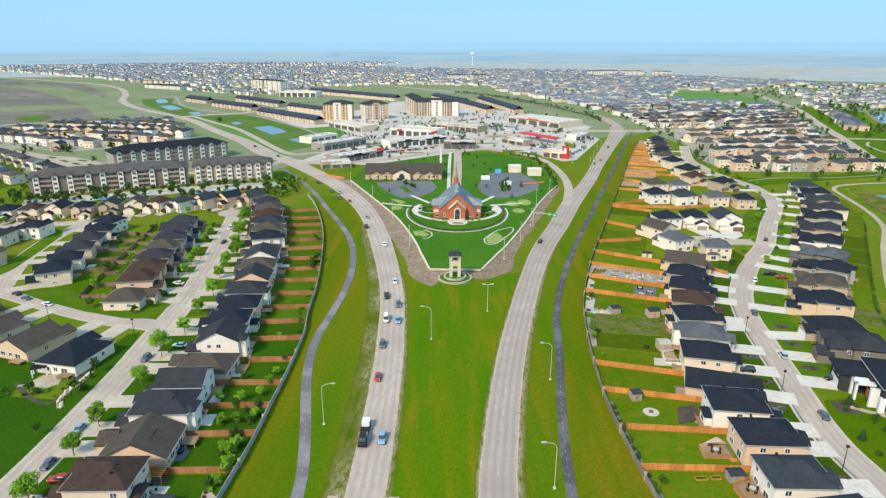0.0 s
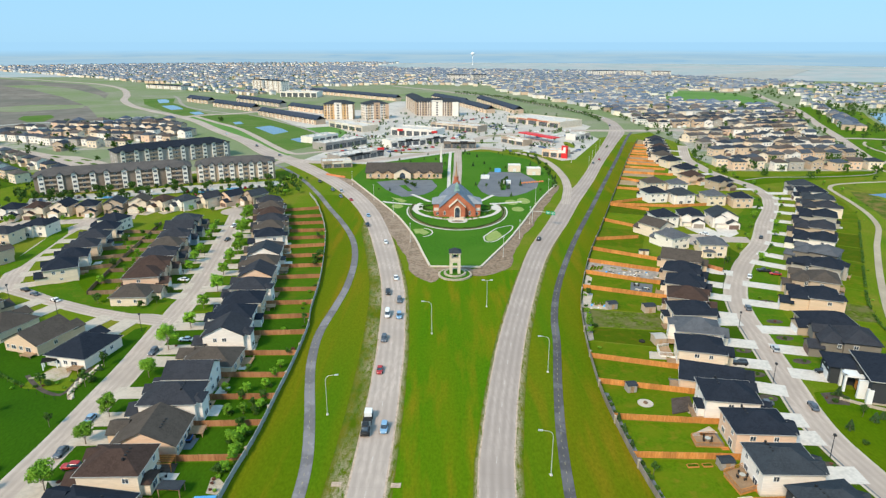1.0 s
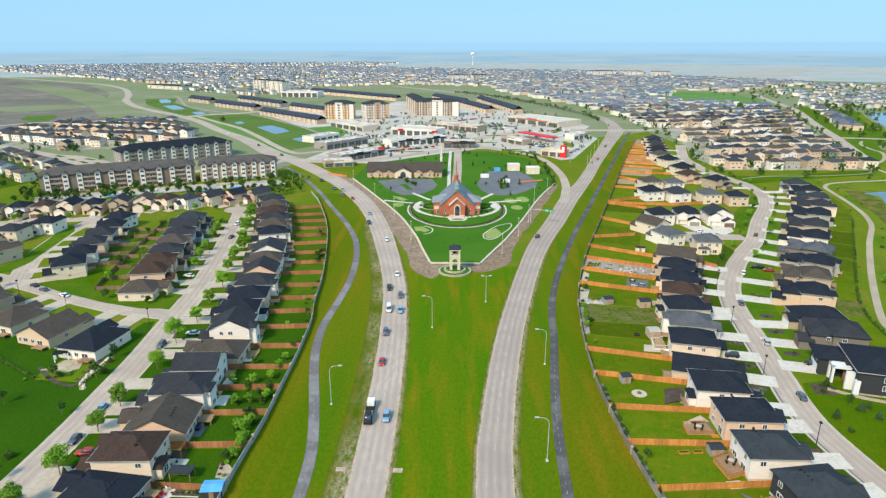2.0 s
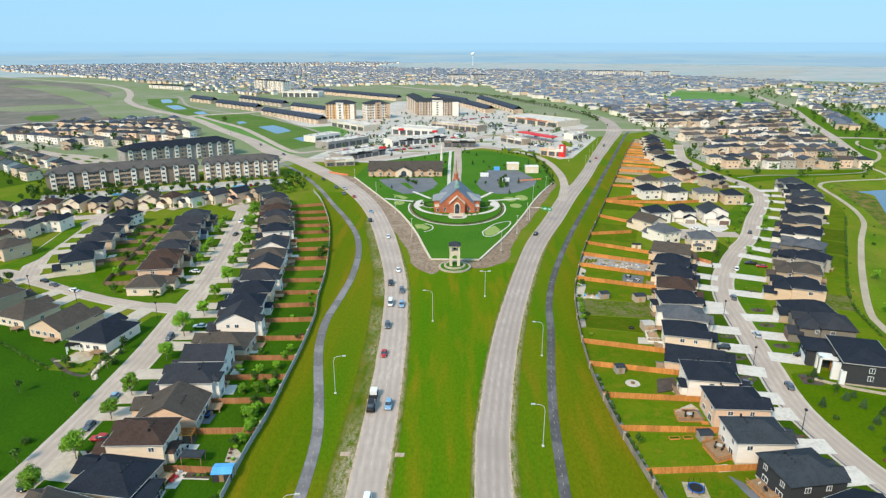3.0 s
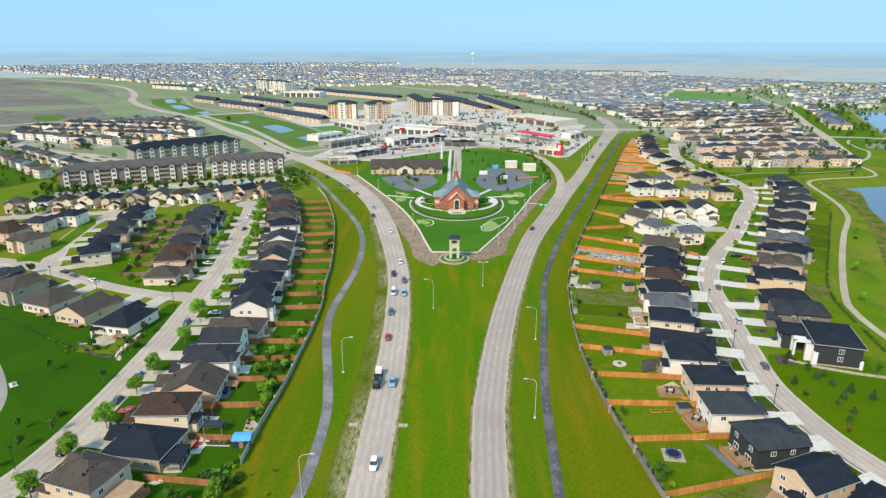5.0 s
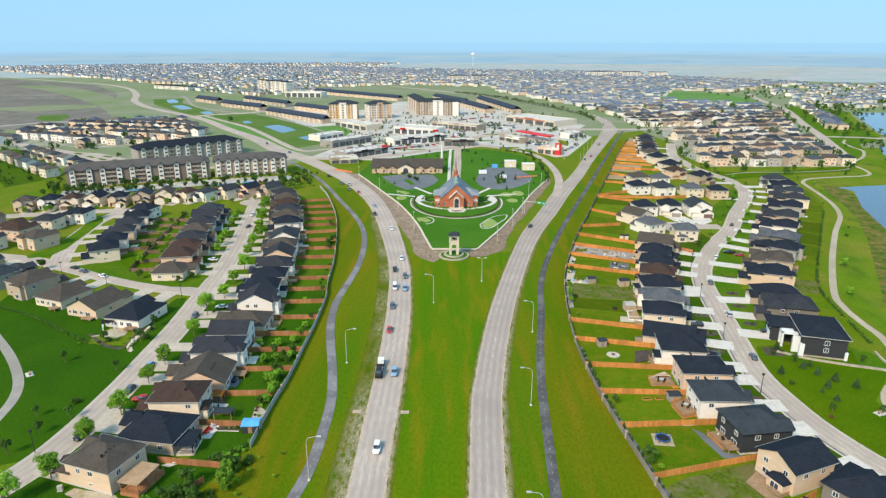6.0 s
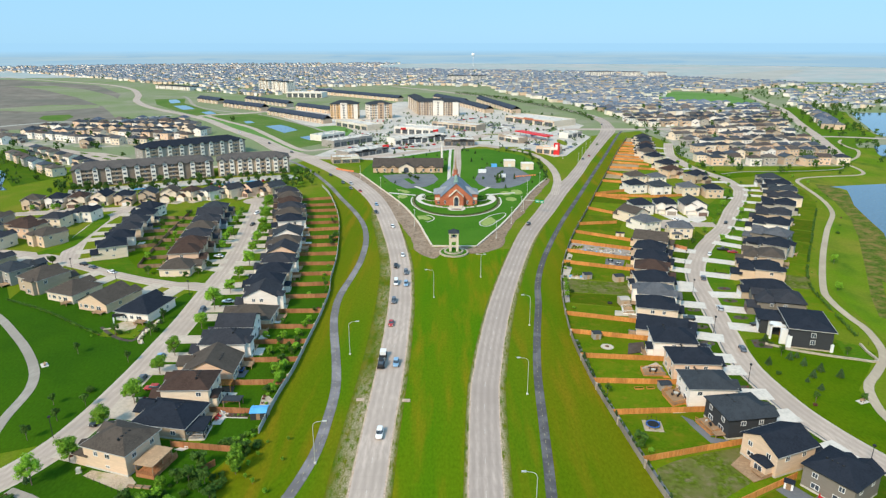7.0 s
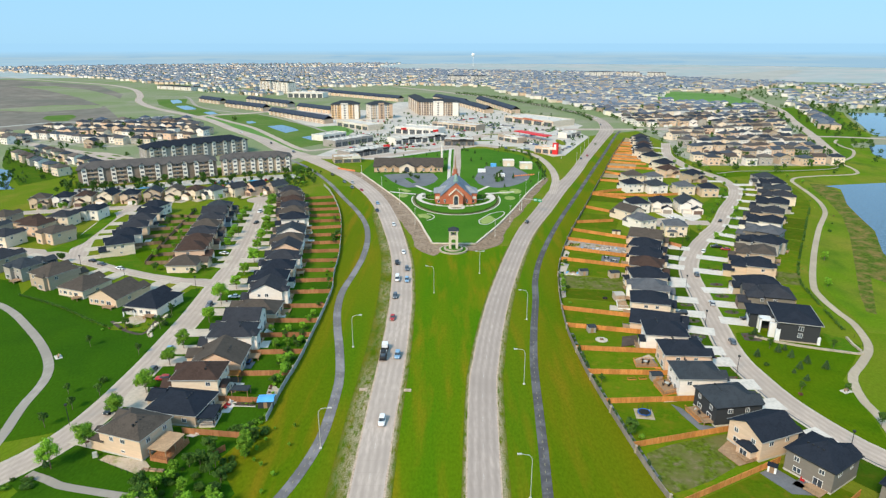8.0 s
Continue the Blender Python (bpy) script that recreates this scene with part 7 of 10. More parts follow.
front = boxes((-5.0, 5.0, -2.2, 1.6, 0, 6.8))
gable_wall(front, 0, -0.3, 10, 3.8, 6.8, 0.85, "y", 0.3)
fb = part("front_gable", front, M["brick"], church)
top = bmesh.new()
gable(top, 0, 0.6, 10, 6.6, 6.9, 0.85, "y", 0.35, 0.4)
part("coping", top, M["stone"], fb, "pale stone gable coping")


def arch(w, h, y0, y1, n=14):
    bm = bmesh.new()
    pts = [(-w / 2, 0), (w / 2, 0)] + [(w / 2 * math.cos(math.pi * k / n), h - w / 2 + w / 2 * 1.2 * math.sin(math.pi * k / n)) for k in range(n + 1)]
    lo, hi = [bm.verts.new((x, y0, z)) for x, z in pts], [bm.verts.new((x, y1, z)) for x, z in pts]
    bm.faces.new(lo)
    bm.faces.new(hi[::-1])
    for i in range(len(pts)):
        bm.faces.new((lo[i], hi[i], hi[(i + 1) % len(pts)], lo[(i + 1) % len(pts)]))
    return bm


sur = part("arch_surround", arch(4.2, 7.2, -2.4, -2.2), M["stone"], church, "pale stone arch surround")
part("arched_window", arch(3.0, 6.4, -2.5, -2.38), M["glass"], sur, "tall dark arched window")
part("plinth", boxes((-5.1, 5.1, -2.35, -2.2, 0, 0.9)), M["stone"], church)
part("steps", boxes((-3.4, 3.4, -5.6, -2.36, 0, 0.35), (-3.0, 3.0, -5.0, -2.36, 0.35, 0.7), (-4.2, -3.4, -5.8, -2.36, 0, 1.2), (3.4, 4.2, -5.8, -2.36, 0, 1.2)), M["stone"], church, "pale stone steps")
for s in (-1, 1):
    add_window(church, s * 8, 1.48, 2.4, 0, 1.4, 2.6)
    part("rake_coping", boxes((s * 11.4 - 0.4, s * 11.4 + 0.4, 1.2, 2.0, 0, 6.2)), M["brick"], church)
lan = bmesh.new()
lathe(lan, [(1.7, 0), (1.7, 1.6), (2.0, 1.7), (1.4, 2.2), (1.3, 4.0), (1.6, 4.1), (0.1, 6.6)], 8)
part("lantern", lan, M["copper"], church, "green copper roof lantern", at=pose(0, 7.5, 13.4))
sp = bmesh.new()
lathe(sp, [(2.2, -4), (2.2, 3.6), (2.5, 3.8), (2.5, 4.3), (1.6, 4.6), (1.5, 7.2), (1.8, 7.7)], 8)
tower = part("tower", sp, M["brick"], church, "red brick tower with a tan needle spire", at=pose(0, 33, 10.8))
sp = bmesh.new()
lathe(sp, [(1.2, 7.7), (0.9, 8.6), (0.6, 11.0), (0.06, 17.4)], 8)
part("spire", sp, M["deck"], tower, "slender tan spire")

# The long hall beside the boulevard, with its white steeple.
hall = thing("chapel", "long tan brick chapel with dark roof and white steeple", "church", pose(-28, 442, 0))
hw = boxes((-27, 27, 0, 24, 0, 4.2))
gable_wall(hw, 0, 12, 54, 24, 4.2, 0.40, "x", 0.8)
for gx in (-19, -11.5, 10, 18.5):
    box(hw, gx - 2.9, gx + 2.9, -0.7, 0.02, 0, 4.2)
    gable_wall(hw, gx, -0.35, 5.8, 0.7, 4.2, 0.55, "y", 0.4)
part("wall", hw, M["hall_brick"], hall)
top = bmesh.new()
gable(top, 0, 12, 54, 24, 4.4, 0.40, "x", 0.8, 0.3)
for gx in (-19, -11.5, 10, 18.5):
    gable(top, gx, 2.4, 6.0, 6.4, 4.3, 0.55, "y", 0.4)
part("roof", top, M["roof_taupe"], hall)
pb = boxes((-7, 5, -3, 0, 0, 4.4))
gable_wall(pb, -1, -1.5, 12, 3, 4.4, 0.5, "y", 0.4)
porch = part("porch", pb, M["wall_cream"], hall, "pale gabled entrance porch")
top = bmesh.new()
gable(top, -1, 1.0, 12, 8, 4.5, 0.5, "y", 0.5)
part("porch_roof", top, M["roof_taupe"], porch)
part("porch_window", arch(4.0, 4.0, -3.1, -3.0), M["glass"], porch, at=pose(-1, 0, 0.4))
for k in range(9):
    cx = -24 + 6 * k
    if abs(cx + 1) > 7:
        add_window(hall, cx, -0.71 if min(abs(cx - g) for g in (-19, -11.5, 10, 18.5)) < 2.9 else -0.01, 2.1, 0, 1.6, 2.2)
st = bmesh.new()
lathe(st, [(1.3, 0), (1.3, 5.6), (1.5, 5.8), (0.9, 6.2), (0.9, 9), (1.05, 9.1), (0.08, 20)], 8)
part("steeple", st, M["apt_white"], hall, "tall white steeple", at=pose(26.5, 27, 0))

# The bell tower on its round terraces.
bell = thing("bell_tower", "pale stone bell tower on round stone terraces", "tower", pose(4.9, 243.5, 0))
for rr, z0, z1, nm in ((7.1, 0, 0.7, "outer_terrace"), (4.7, 0.7, 1.35, "inner_terrace")):
    bm = bmesh.new()
    prism(bm, ring_pts(0, 0, rr, rr, 40), z0, z1)
    ter = part(nm, bm, M["terrace"], bell)
    bm = bmesh.new()
    prism(bm, ring_pts(0, 0, rr - 0.9, rr - 0.9, 40), z1, z1 + 0.05)
    part("planting", bm, M["church_lawn"], ter, "green planting on a terrace")
for sx in (-1, 1):
    for sy in (-1, 1):
        part("leg", boxes((sx * 1.65 - 0.6, sx * 1.65 + 0.6, sy * 1.65 - 0.6, sy * 1.65 + 0.6, 1.3, 6.4)), M["stone"], bell)
part("stage", boxes((-2.25, 2.25, -2.25, 2.25, 6.4, 8.0)), M["stone"], bell)
for turn in (0, 90, 180, 270):
    bm = bmesh.new()
    n = 10
    pts = [(-1.25, 6.4), (-1.25, 5.2)] + [(-1.25 * math.cos(math.pi * k / n), 5.2 + 1.1 * math.sin(math.pi * k / n)) for k in range(1, n)] + [(1.25, 5.2), (1.25, 6.4)]
    lo, hi = [bm.verts.new((x, -2.2, z)) for x, z in pts], [bm.verts.new((x, -1.4, z)) for x, z in pts]
    bm.faces.new(lo)
    bm.faces.new(hi[::-1])
    for i in range(len(pts)):
        bm.faces.new((lo[i], hi[i], hi[(i + 1) % len(pts)], lo[(i + 1) % len(pts)]))
    part("arch", bm, M["stone"], bell, at=pose(0, 0, 0, 0, 0, turn))
for sx in (-1, 1):
    for sy in (-1, 1):
        part("belfry_post", boxes((sx * 1.8 - 0.4, sx * 1.8 + 0.4, sy * 1.8 - 0.4, sy * 1.8 + 0.4, 8.0, 10.0)), M["stone"], bell)
part("cornice", boxes((-2.5, 2.5, -2.5, 2.5, 10.0, 10.4)), M["stone"], bell)
bm = bmesh.new()
hip(bm, 0, 0, 4.4, 4.4, 10.6, 0.6, 0.4, 0.2)
part("roof", bm, M["roof_slate"], bell, "dark blue-grey pyramid roof")
bl = bmesh.new()
lathe(bl, [(0.75, 0), (0.7, 0.15), (0.5, 0.6), (0.4, 1.0), (0.1, 1.2)], 14)
part("bell", bl, M["black_metal"], bell, "dark bronze bell", at=pose(0, 0, 8.4))

# ---- lamps, signal, covers ----
lamp = thing("street_lamp", "tall galvanised street lamp with one curved arm", "street lamp", pose(-30.2, 138.8, 0, 0, 0, 0), "highway lamps")
bm = bmesh.new()
tube(bm, [(0, 0, 0), (0, 0, 5), (0, 0, 10.2), (0.25, 0, 11.0), (0.8, 0, 11.5), (2.6, 0, 11.8)], 0.1, 0.05, 8)
part("pole", bm, M["steel"], lamp)
part("base", boxes((-0.3, 0.3, -0.3, 0.3, 0, 0.35)), M["concrete"], lamp)
part("head", boxes((2.4, 3.4, -0.22, 0.22, 11.68, 11.9)), M["steel"], lamp)
LAMPS = [(-3.8, 187.2, 180), (30.8, 161.2, 180), (24.2, 114.5, 180), (-30.7, 82.9, 0), (19.7, 64.6, 180)]
for x, y, a in LAMPS:
    copy_thing(lamp, pose(x, y, 0, 0, 0, a))
double = thing("twin_lamp", "tall grey lamp post with two flat heads", "street lamp", pose(16.0, 210, 0))
bm = bmesh.new()
tube(bm, [(0, 0, 0), (0, 0, 5), (0, 0, 10.4)], 0.13, 0.08, 8)
part("pole", bm, M["steel"], double)
part("base", boxes((-0.3, 0.3, -0.3, 0.3, 0, 0.4)), M["concrete"], double)
part("arm", boxes((-1.3, 1.3, -0.05, 0.05, 10.36, 10.46)), M["steel"], double)
for sx in (-1, 1):
    part("head", boxes((sx * 1.5 - 0.55, sx * 1.5 + 0.55, -0.3, 0.3, 10.46, 10.66)), M["steel"], double)
tall = thing("light_pole", "plain tall grey light pole", "light pole", pose(-62, 419.5, 0), "light poles by the church")
bm = bmesh.new()
tube(bm, [(0, 0, 0), (0, 0, 5), (0, 0, 9.5)], 0.13, 0.09, 8)
part("pole", bm, M["steel"], tall)
part("base", boxes((-0.3, 0.3, -0.3, 0.3, 0, 0.4)), M["concrete"], tall)
part("head", boxes((-0.5, 0.5, -0.15, 0.15, 9.4, 9.6)), M["steel"], tall)
for x, y in ((-42.8, 376.7), (-27.8, 337.3), (-16, 289.6), (46.4, 322.2), (37.8, 295.4), (27.2, 267.1), (55.7, 367.7), (67.8, 394.4), (112, 478), (121, 507), (131, 538), (141, 566), (104, 505), (60, 590), (20, 600), (-20, 640), (-60, 610)):
    copy_thing(tall, pose(x, y, 0))
short = thing("post_lamp", "slim black residential lamp post", "street lamp", pose(118.6, 247, 0), "street lamps")
bm = bmesh.new()
tube(bm, [(0, 0, 0), (0, 0, 3), (0, 0, 6)], 0.1, 0.07, 8)
part("pole", bm, M["black_metal"], short)
part("lantern", boxes((-0.28, 0.28, -0.28, 0.28, 6.0, 6.5)), M["black_metal"], short)
for x, y in ((90.5, 120.8), (94.1, 155), (100.2, 190.9), (101.3, 81.4), (110.5, 228), (-101.6, 189.3), (-136.3, 200.6), (-163.6, 216.2), (-99.6, 93), (-103.5, 232), (-108.5, 268)):
    copy_thing(short, pose(x, y, 0))
mast = thing("sign_gantry", "steel mast arm with two green road signs", "road sign", pose(47.6, 322.2, 0))
bm = bmesh.new()
tube(bm, [(0, 0, 0), (0, 0, 4), (0, 0, 7.6)], 0.2, 0.16, 8)
tube(bm, [(0, 0, 7.2), (5, -2.6, 7.5), (10.4, -6.2, 7.6)], 0.14, 0.09, 8)
part("mast", bm, M["steel"], mast)
M["sign_green"] = surface("green_sign", (0.0, 0.28, 0.14), fine=2, spread=0.05, bump=0, rough=0.4)
for k in range(2):
    sg = part("sign", boxes((-1.1, 1.1, -0.06, 0.06, -0.9, 0.9)), M["sign_green"], mast, "green road sign", at=pose(7.6 + 2.4 * k, -4.5 - 1.5 * k, 7.5, 0, 0, -14))
    part("legend", boxes((-0.7, 0.7, -0.08, -0.06, 0.1, 0.35), (-0.6, 0.6, -0.08, -0.06, -0.4, -0.15)), M["paint"], sg, "plain white bars")
for x, y in ((-10.4, 111.0), (-23.5, 111.4)):
    solid("culvert_grate", boxes((-1.1, 1.1, -0.7, 0.7, 0, 0.18), (-0.7, 0.7, -0.45, 0.45, 0.18, 0.26)), M["shoulder_earth"], "worn tan stone culvert cover in the grass", "culvert", at=pose(x, y, 0))

# ---- vehicles ----
def rounded(bm, rings, n=20):
    """A smooth shell through rounded rectangles (half width, rear, front, height), closed at both ends."""
    loops = []
    for hw, rear, front, z in rings:
        loop = []
        for k in range(n):
            a = 2 * math.pi * (k + 0.5) / n
            c, s = math.cos(a), math.sin(a)
            loop.append(bm.verts.new((hw * math.copysign(abs(c) ** 0.35, c), (rear + front) / 2 + (front - rear) / 2 * math.copysign(abs(s) ** 0.45, s), z)))
        loops.append(loop)
    for lo, hi in zip(loops, loops[1:]):
        for k in range(n):
            bm.faces.new((lo[k], lo[(k + 1) % n], hi[(k + 1) % n], hi[k]))
    bm.faces.new(loops[0][::-1])
    bm.faces.new(loops[-1])
    for f in bm.faces:
        f.smooth = len(f.verts) == 4
    return bm


# Rear and front of the glass at the belt and of the roof, as shares of the length, and the belt's height.
CABIN = {"sedan": (-0.40, 0.24, -0.24, 0.06, 0.60), "suv": (-0.47, 0.22, -0.40, 0.06, 0.56), "pickup": (-0.12, 0.25, -0.08, 0.11, 0.56), "van": (-0.485, 0.36, -0.46, 0.22, 0.52)}


def car_shell(L, W, H, kind):
    belt = CABIN[kind][4]
    return rounded(bmesh.new(), [(W * 0.44, -L * 0.47, L * 0.47, H * 0.16), (W * 0.49, -L * 0.495, L * 0.495, H * 0.24), (W * 0.5, -L * 0.5, L * 0.5, H * 0.38), (W * 0.485, -L * 0.49, L * 0.485, H * (belt - 0.06)), (W * 0.45, -L * 0.47, L * 0.45, H * belt)])


def car_glass(L, W, H, kind):
    r0, f0, r1, f1, belt = CABIN[kind]
    return rounded(bmesh.new(), [(W * 0.45, r0 * L, f0 * L, H * (belt - 0.02)), (W * 0.43, r0 * L * 0.98, (f0 * 0.8 + f1 * 0.2) * L, H * (belt + 0.08)), (W * 0.385, r1 * L, f1 * L, H * 0.93)])


def car_roof(L, W, H, kind):
    _, _, r1, f1, _ = CABIN[kind]
    return rounded(bmesh.new(), [(W * 0.39, r1 * L - 0.05, f1 * L + 0.05, H * 0.92), (W * 0.375, r1 * L, f1 * L, H * 0.975), (W * 0.30, r1 * L + 0.2, f1 * L - 0.2, H)])


CARS = {}


def car(x, y, turn, kind="suv", group="cars on the highway", paint=None):
    """A car whose nose points along local +y."""
    key = (kind, paint)
    if key in CARS:
        return tagged(copy_thing(CARS[key], pose(x, y, 0.12, 0, 0, turn)), group=group)
    L, W, H = {"sedan": (4.7, 1.82, 1.45), "suv": (4.7, 1.9, 1.72), "pickup": (5.7, 2.0, 1.85), "van": (5.6, 2.0, 2.2)}[kind]
    col = {"white": (0.8, 0.8, 0.8), "black": (0.02, 0.022, 0.025), "grey": (0.10, 0.12, 0.15), "blue": (0.22, 0.38, 0.56), "red": (0.42, 0.03, 0.03), "silver": (0.45, 0.47, 0.5)}[paint]
    if "paint_" + paint not in M:
        M["paint_" + paint] = surface(paint + "_car_paint", col, rough=0.3, spec=0.5, fine=3, spread=0.03, bump=0)
    pm = M["paint_" + paint]
    ob = thing("car", f"{paint} {kind} on grey pavement", "car", pose(x, y, 0.12, 0, 0, turn), group)
    part("body", car_shell(L, W, H, kind), pm, ob)
    part("glazing", car_glass(L, W, H, kind), M["glass"], ob, "dark car windows")
    part("roof", car_roof(L, W, H, kind), pm, ob)
    if kind == "pickup":
        part("bed", boxes((-W * 0.4, W * 0.4, -L * 0.46, -L * 0.14, H * 0.555, H * 0.575)), M["tyre"], ob)
    part("lights", boxes((-W * 0.42, -W * 0.26, L * 0.47, L * 0.492, H * 0.38, H * 0.47), (W * 0.26, W * 0.42, L * 0.47, L * 0.492, H * 0.38, H * 0.47)), M["frame"], ob, "pale headlights")
    for sx in (-1, 1):
        for sy in (-0.31, 0.31):
            bm = bmesh.new()
            lathe(bm, [(0.2, -0.02), (0.34, 0.0), (0.34, 0.22), (0.2, 0.24)], 14)
            part("wheel", bm, M["tyre"], ob, at=pose(sx * (W / 2 - 0.12) - 0.11, sy * L, 0.34, 0, 90, 0))
    CARS[key] = ob
    return ob


def drive(line, x, y, toward, kind, paint):
    i, _ = nearest(line, (x, y))
    t = line[min(i + 1, len(line) - 1)] - line[max(i - 1, 0)]
    a = math.degrees(math.atan2(-t[0], t[1])) + (180 if toward else 0)
    car(x, y, a, kind, paint=paint)


for x, y, kind, paint in (
        (-16.3, 94.3, "suv", "white"), (-14.8, 132, "suv", "blue"), (-18.7, 161.8, "sedan", "red"), (-19.3, 182.5, "suv", "grey"), (-19.8, 201.9, "van", "white"), (-15.6, 200.7, "suv", "blue"),
        (-21.4, 223.3, "pickup", "black"), (-16.4, 214.9, "suv", "grey"), (-19.4, 238.7, "sedan", "white"), (-27.9, 287.9, "sedan", "white"), (-40.2, 318.7, "pickup", "black"),
        (-41.9, 337.6, "sedan", "blue"), (-56.6, 375.2, "sedan", "red"), (-64.3, 383.3, "suv", "grey"), (-66.2, 398.7, "suv", "silver"), (-72.5, 402.3, "suv", "grey"), (-85.8, 428.8, "suv", "black"),
        (-140, 536, "suv", "grey"), (-175, 590, "suv", "black"), (-230, 672, "sedan", "white")):
    drive(ROAD_L, x, y, True, kind, paint)
for x, y, kind, paint in ((47.2, 293.1, "suv", "black"), (120.6, 500.6, "suv", "grey"), (129.5, 517, "sedan", "red"), (195, 745, "suv", "grey"), (206, 820, "sedan", "white")):
    drive(ROAD_R, x, y, False, kind, paint)
# The tow truck with its flat bed.
truck = thing("flatbed_truck", "black flatbed truck with a white box on its deck", "truck", pose(-19.3, 133.5, 0.1, 0, 0, 180), "cars on the highway")
part("cab", car_shell(3.4, 2.2, 2.7, "van"), M["black_metal"], truck, at=pose(0, 3.4, 0.1))
part("cab_glazing", car_glass(3.4, 2.1, 2.7, "van"), M["glass"], truck, at=pose(0, 3.4, 0.1))
part("cab_roof", car_roof(3.4, 2.1, 2.7, "van"), M["black_metal"], truck, at=pose(0, 3.4, 0.1))
part("deck", boxes((-1.15, 1.15, -5.2, 1.4, 0.9, 1.1)), M["tyre"], truck, "black flat bed")
part("headboard", boxes((-1.15, 1.15, 1.4, 1.55, 0.9, 2.3)), M["steel"], truck)
part("load", boxes((-0.95, 0.95, -5.0, -2.6, 1.1, 2.3)), M["frame"], truck, "white box load")
for sx in (-1, 1):
    for sy in (-4.2, -3.1, 4.2):
        bm = bmesh.new()
        lathe(bm, [(0.3, -0.02), (0.48, 0.0), (0.48, 0.26), (0.3, 0.28)], 14)
        part("wheel", bm, M["tyre"], truck, at=pose(sx * 0.98 - 0.13, sy, 0.48, 0, 90, 0))
for x, y, a, kind, paint in (
        (-90.6, 173.2, 178, "suv", "grey"), (-90.2, 122.2, 178, "sedan", "grey"), (-90.7, 136.0, 178, "sedan", "blue"), (-84.6, 116.8, 92, "suv", "red"), (-83.7, 181.9, 90, "sedan", "white"), (-91.8, 99.5, 170, "suv", "black"),
        (-163.6, 225.7, 62, "sedan", "black"), (-157.1, 221.2, 62, "sedan", "grey"), (-145.7, 215.2, 62, "sedan", "white"), (-97.6, 265.7, 172, "suv", "grey"), (-106.0, 236.8, 80, "sedan", "white"), (-110.5, 316, 170, "suv", "white"), (-106, 292, 172, "sedan", "black"),
        (98.4, 142.1, -8, "sedan", "grey"), (104.8, 175.3, -10, "suv", "silver"), (111.1, 207.7, -15, "suv", "grey"), (111.8, 161.1, 88, "sedan", "black"), (126.8, 240.5, -28, "sedan", "white"), (136, 247.5, 75, "pickup", "black"), (139, 243.6, 75, "sedan", "red"),
        (86.2, 143.7, 85, "sedan", "grey"), (89.5, 166, 82, "suv", "black"), (88, 181, 80, "sedan", "white"), (158, 296, -30, "sedan", "black"), (132, 302, 40, "sedan", "white")):
    car(x, y, a, kind, "parked cars", paint)

# ---- trees ----
def leaves(bm, centre, radius, count, size, r, squash=1.0):
    for _ in range(count):
        u = Vector((r.gauss(0, 1), r.gauss(0, 1), r.gauss(0, 1))).normalized() * radius * (r.random() ** 0.45)
        u.z *= squash
        c = Vector(centre) + u
        n = (u.normalized() + Vector((r.uniform(-0.7, 0.7), r.uniform(-0.7, 0.7), r.uniform(-0.2, 0.9)))).normalized()
        a = n.orthogonal().normalized()
        b = n.cross(a)
        k, s = r.uniform(0, 6.28), size * r.uniform(0.6, 1.3)
        p, q = (a * math.cos(k) + b * math.sin(k)) * s, (b * math.cos(k) - a * math.sin(k)) * s * 0.7
        v = [bm.verts.new(c + w) for w in (p, q, -p, -q)]
        bm.faces.new(v)


def tree(height, spread, material, seed, count=1100, size=0.2, label="young leafy street tree", clumps=16):
    r = random.Random(seed)
    ob = thing("tree", label, "tree", pose(0, 0, -500), "street trees")
    bm = bmesh.new()
    top = height * 0.72
    tube(bm, [(0, 0, 0), (r.uniform(-0.1, 0.1), 0.05, height * 0.3), (0.1, r.uniform(-0.15, 0.15), top)], height * 0.022, height * 0.008, 7)
    tips = []
    for k in range(clumps):
        a = k * 2.4 + r.uniform(-0.4, 0.4)
        z0 = height * r.uniform(0.24, 0.6)
        rad = spread * r.uniform(0.35, 0.85) * (1.15 - 0.5 * (k / clumps))
        tip = (rad * math.cos(a), rad * math.sin(a), min(height * 0.95, z0 + height * r.uniform(0.08, 0.32) + 0.25 * height * k / clumps))
        tube(bm, [(0, 0, z0), (tip[0] * 0.5, tip[1] * 0.5, (z0 + tip[2]) / 2 + 0.1), tip], height * 0.009, 0.012, 4)
        tips.append(tip)
    tips.append((0, 0, height * 0.9))
    part("trunk", bm, M["bark"], ob)
    bm = bmesh.new()
    for t in tips:
        leaves(bm, t, spread * r.uniform(0.36, 0.54), count // len(tips), size, r, 0.8)
    part("crown", bm, material, ob)
    return ob


def conifer(height, spread, seed):
    r = random.Random(seed)
    ob = thing("conifer", "small dark green spruce on a lawn", "tree", pose(0, 0, -500), "conifers")
    bm = bmesh.new()
    tube(bm, [(0, 0, 0), (0, 0, height * 0.5), (0, 0, height * 0.97)], height * 0.025, 0.02, 6)
    part("trunk", bm, M["bark"], ob)
    bm = bmesh.new()
    for k in range(14):
        z = height * (0.1 + 0.86 * k / 13)
        rad = spread * (1 - k / 14) + 0.08
        for j in range(7):
            a = j * 0.9 + k * 0.5 + r.uniform(-0.2, 0.2)
            leaves(bm, (rad * 0.6 * math.cos(a), rad * 0.6 * math.sin(a), z), rad * 0.42, 9, 0.17, r, 0.4)
    part("crown", bm, M["leaf_spruce"], ob)
    return ob


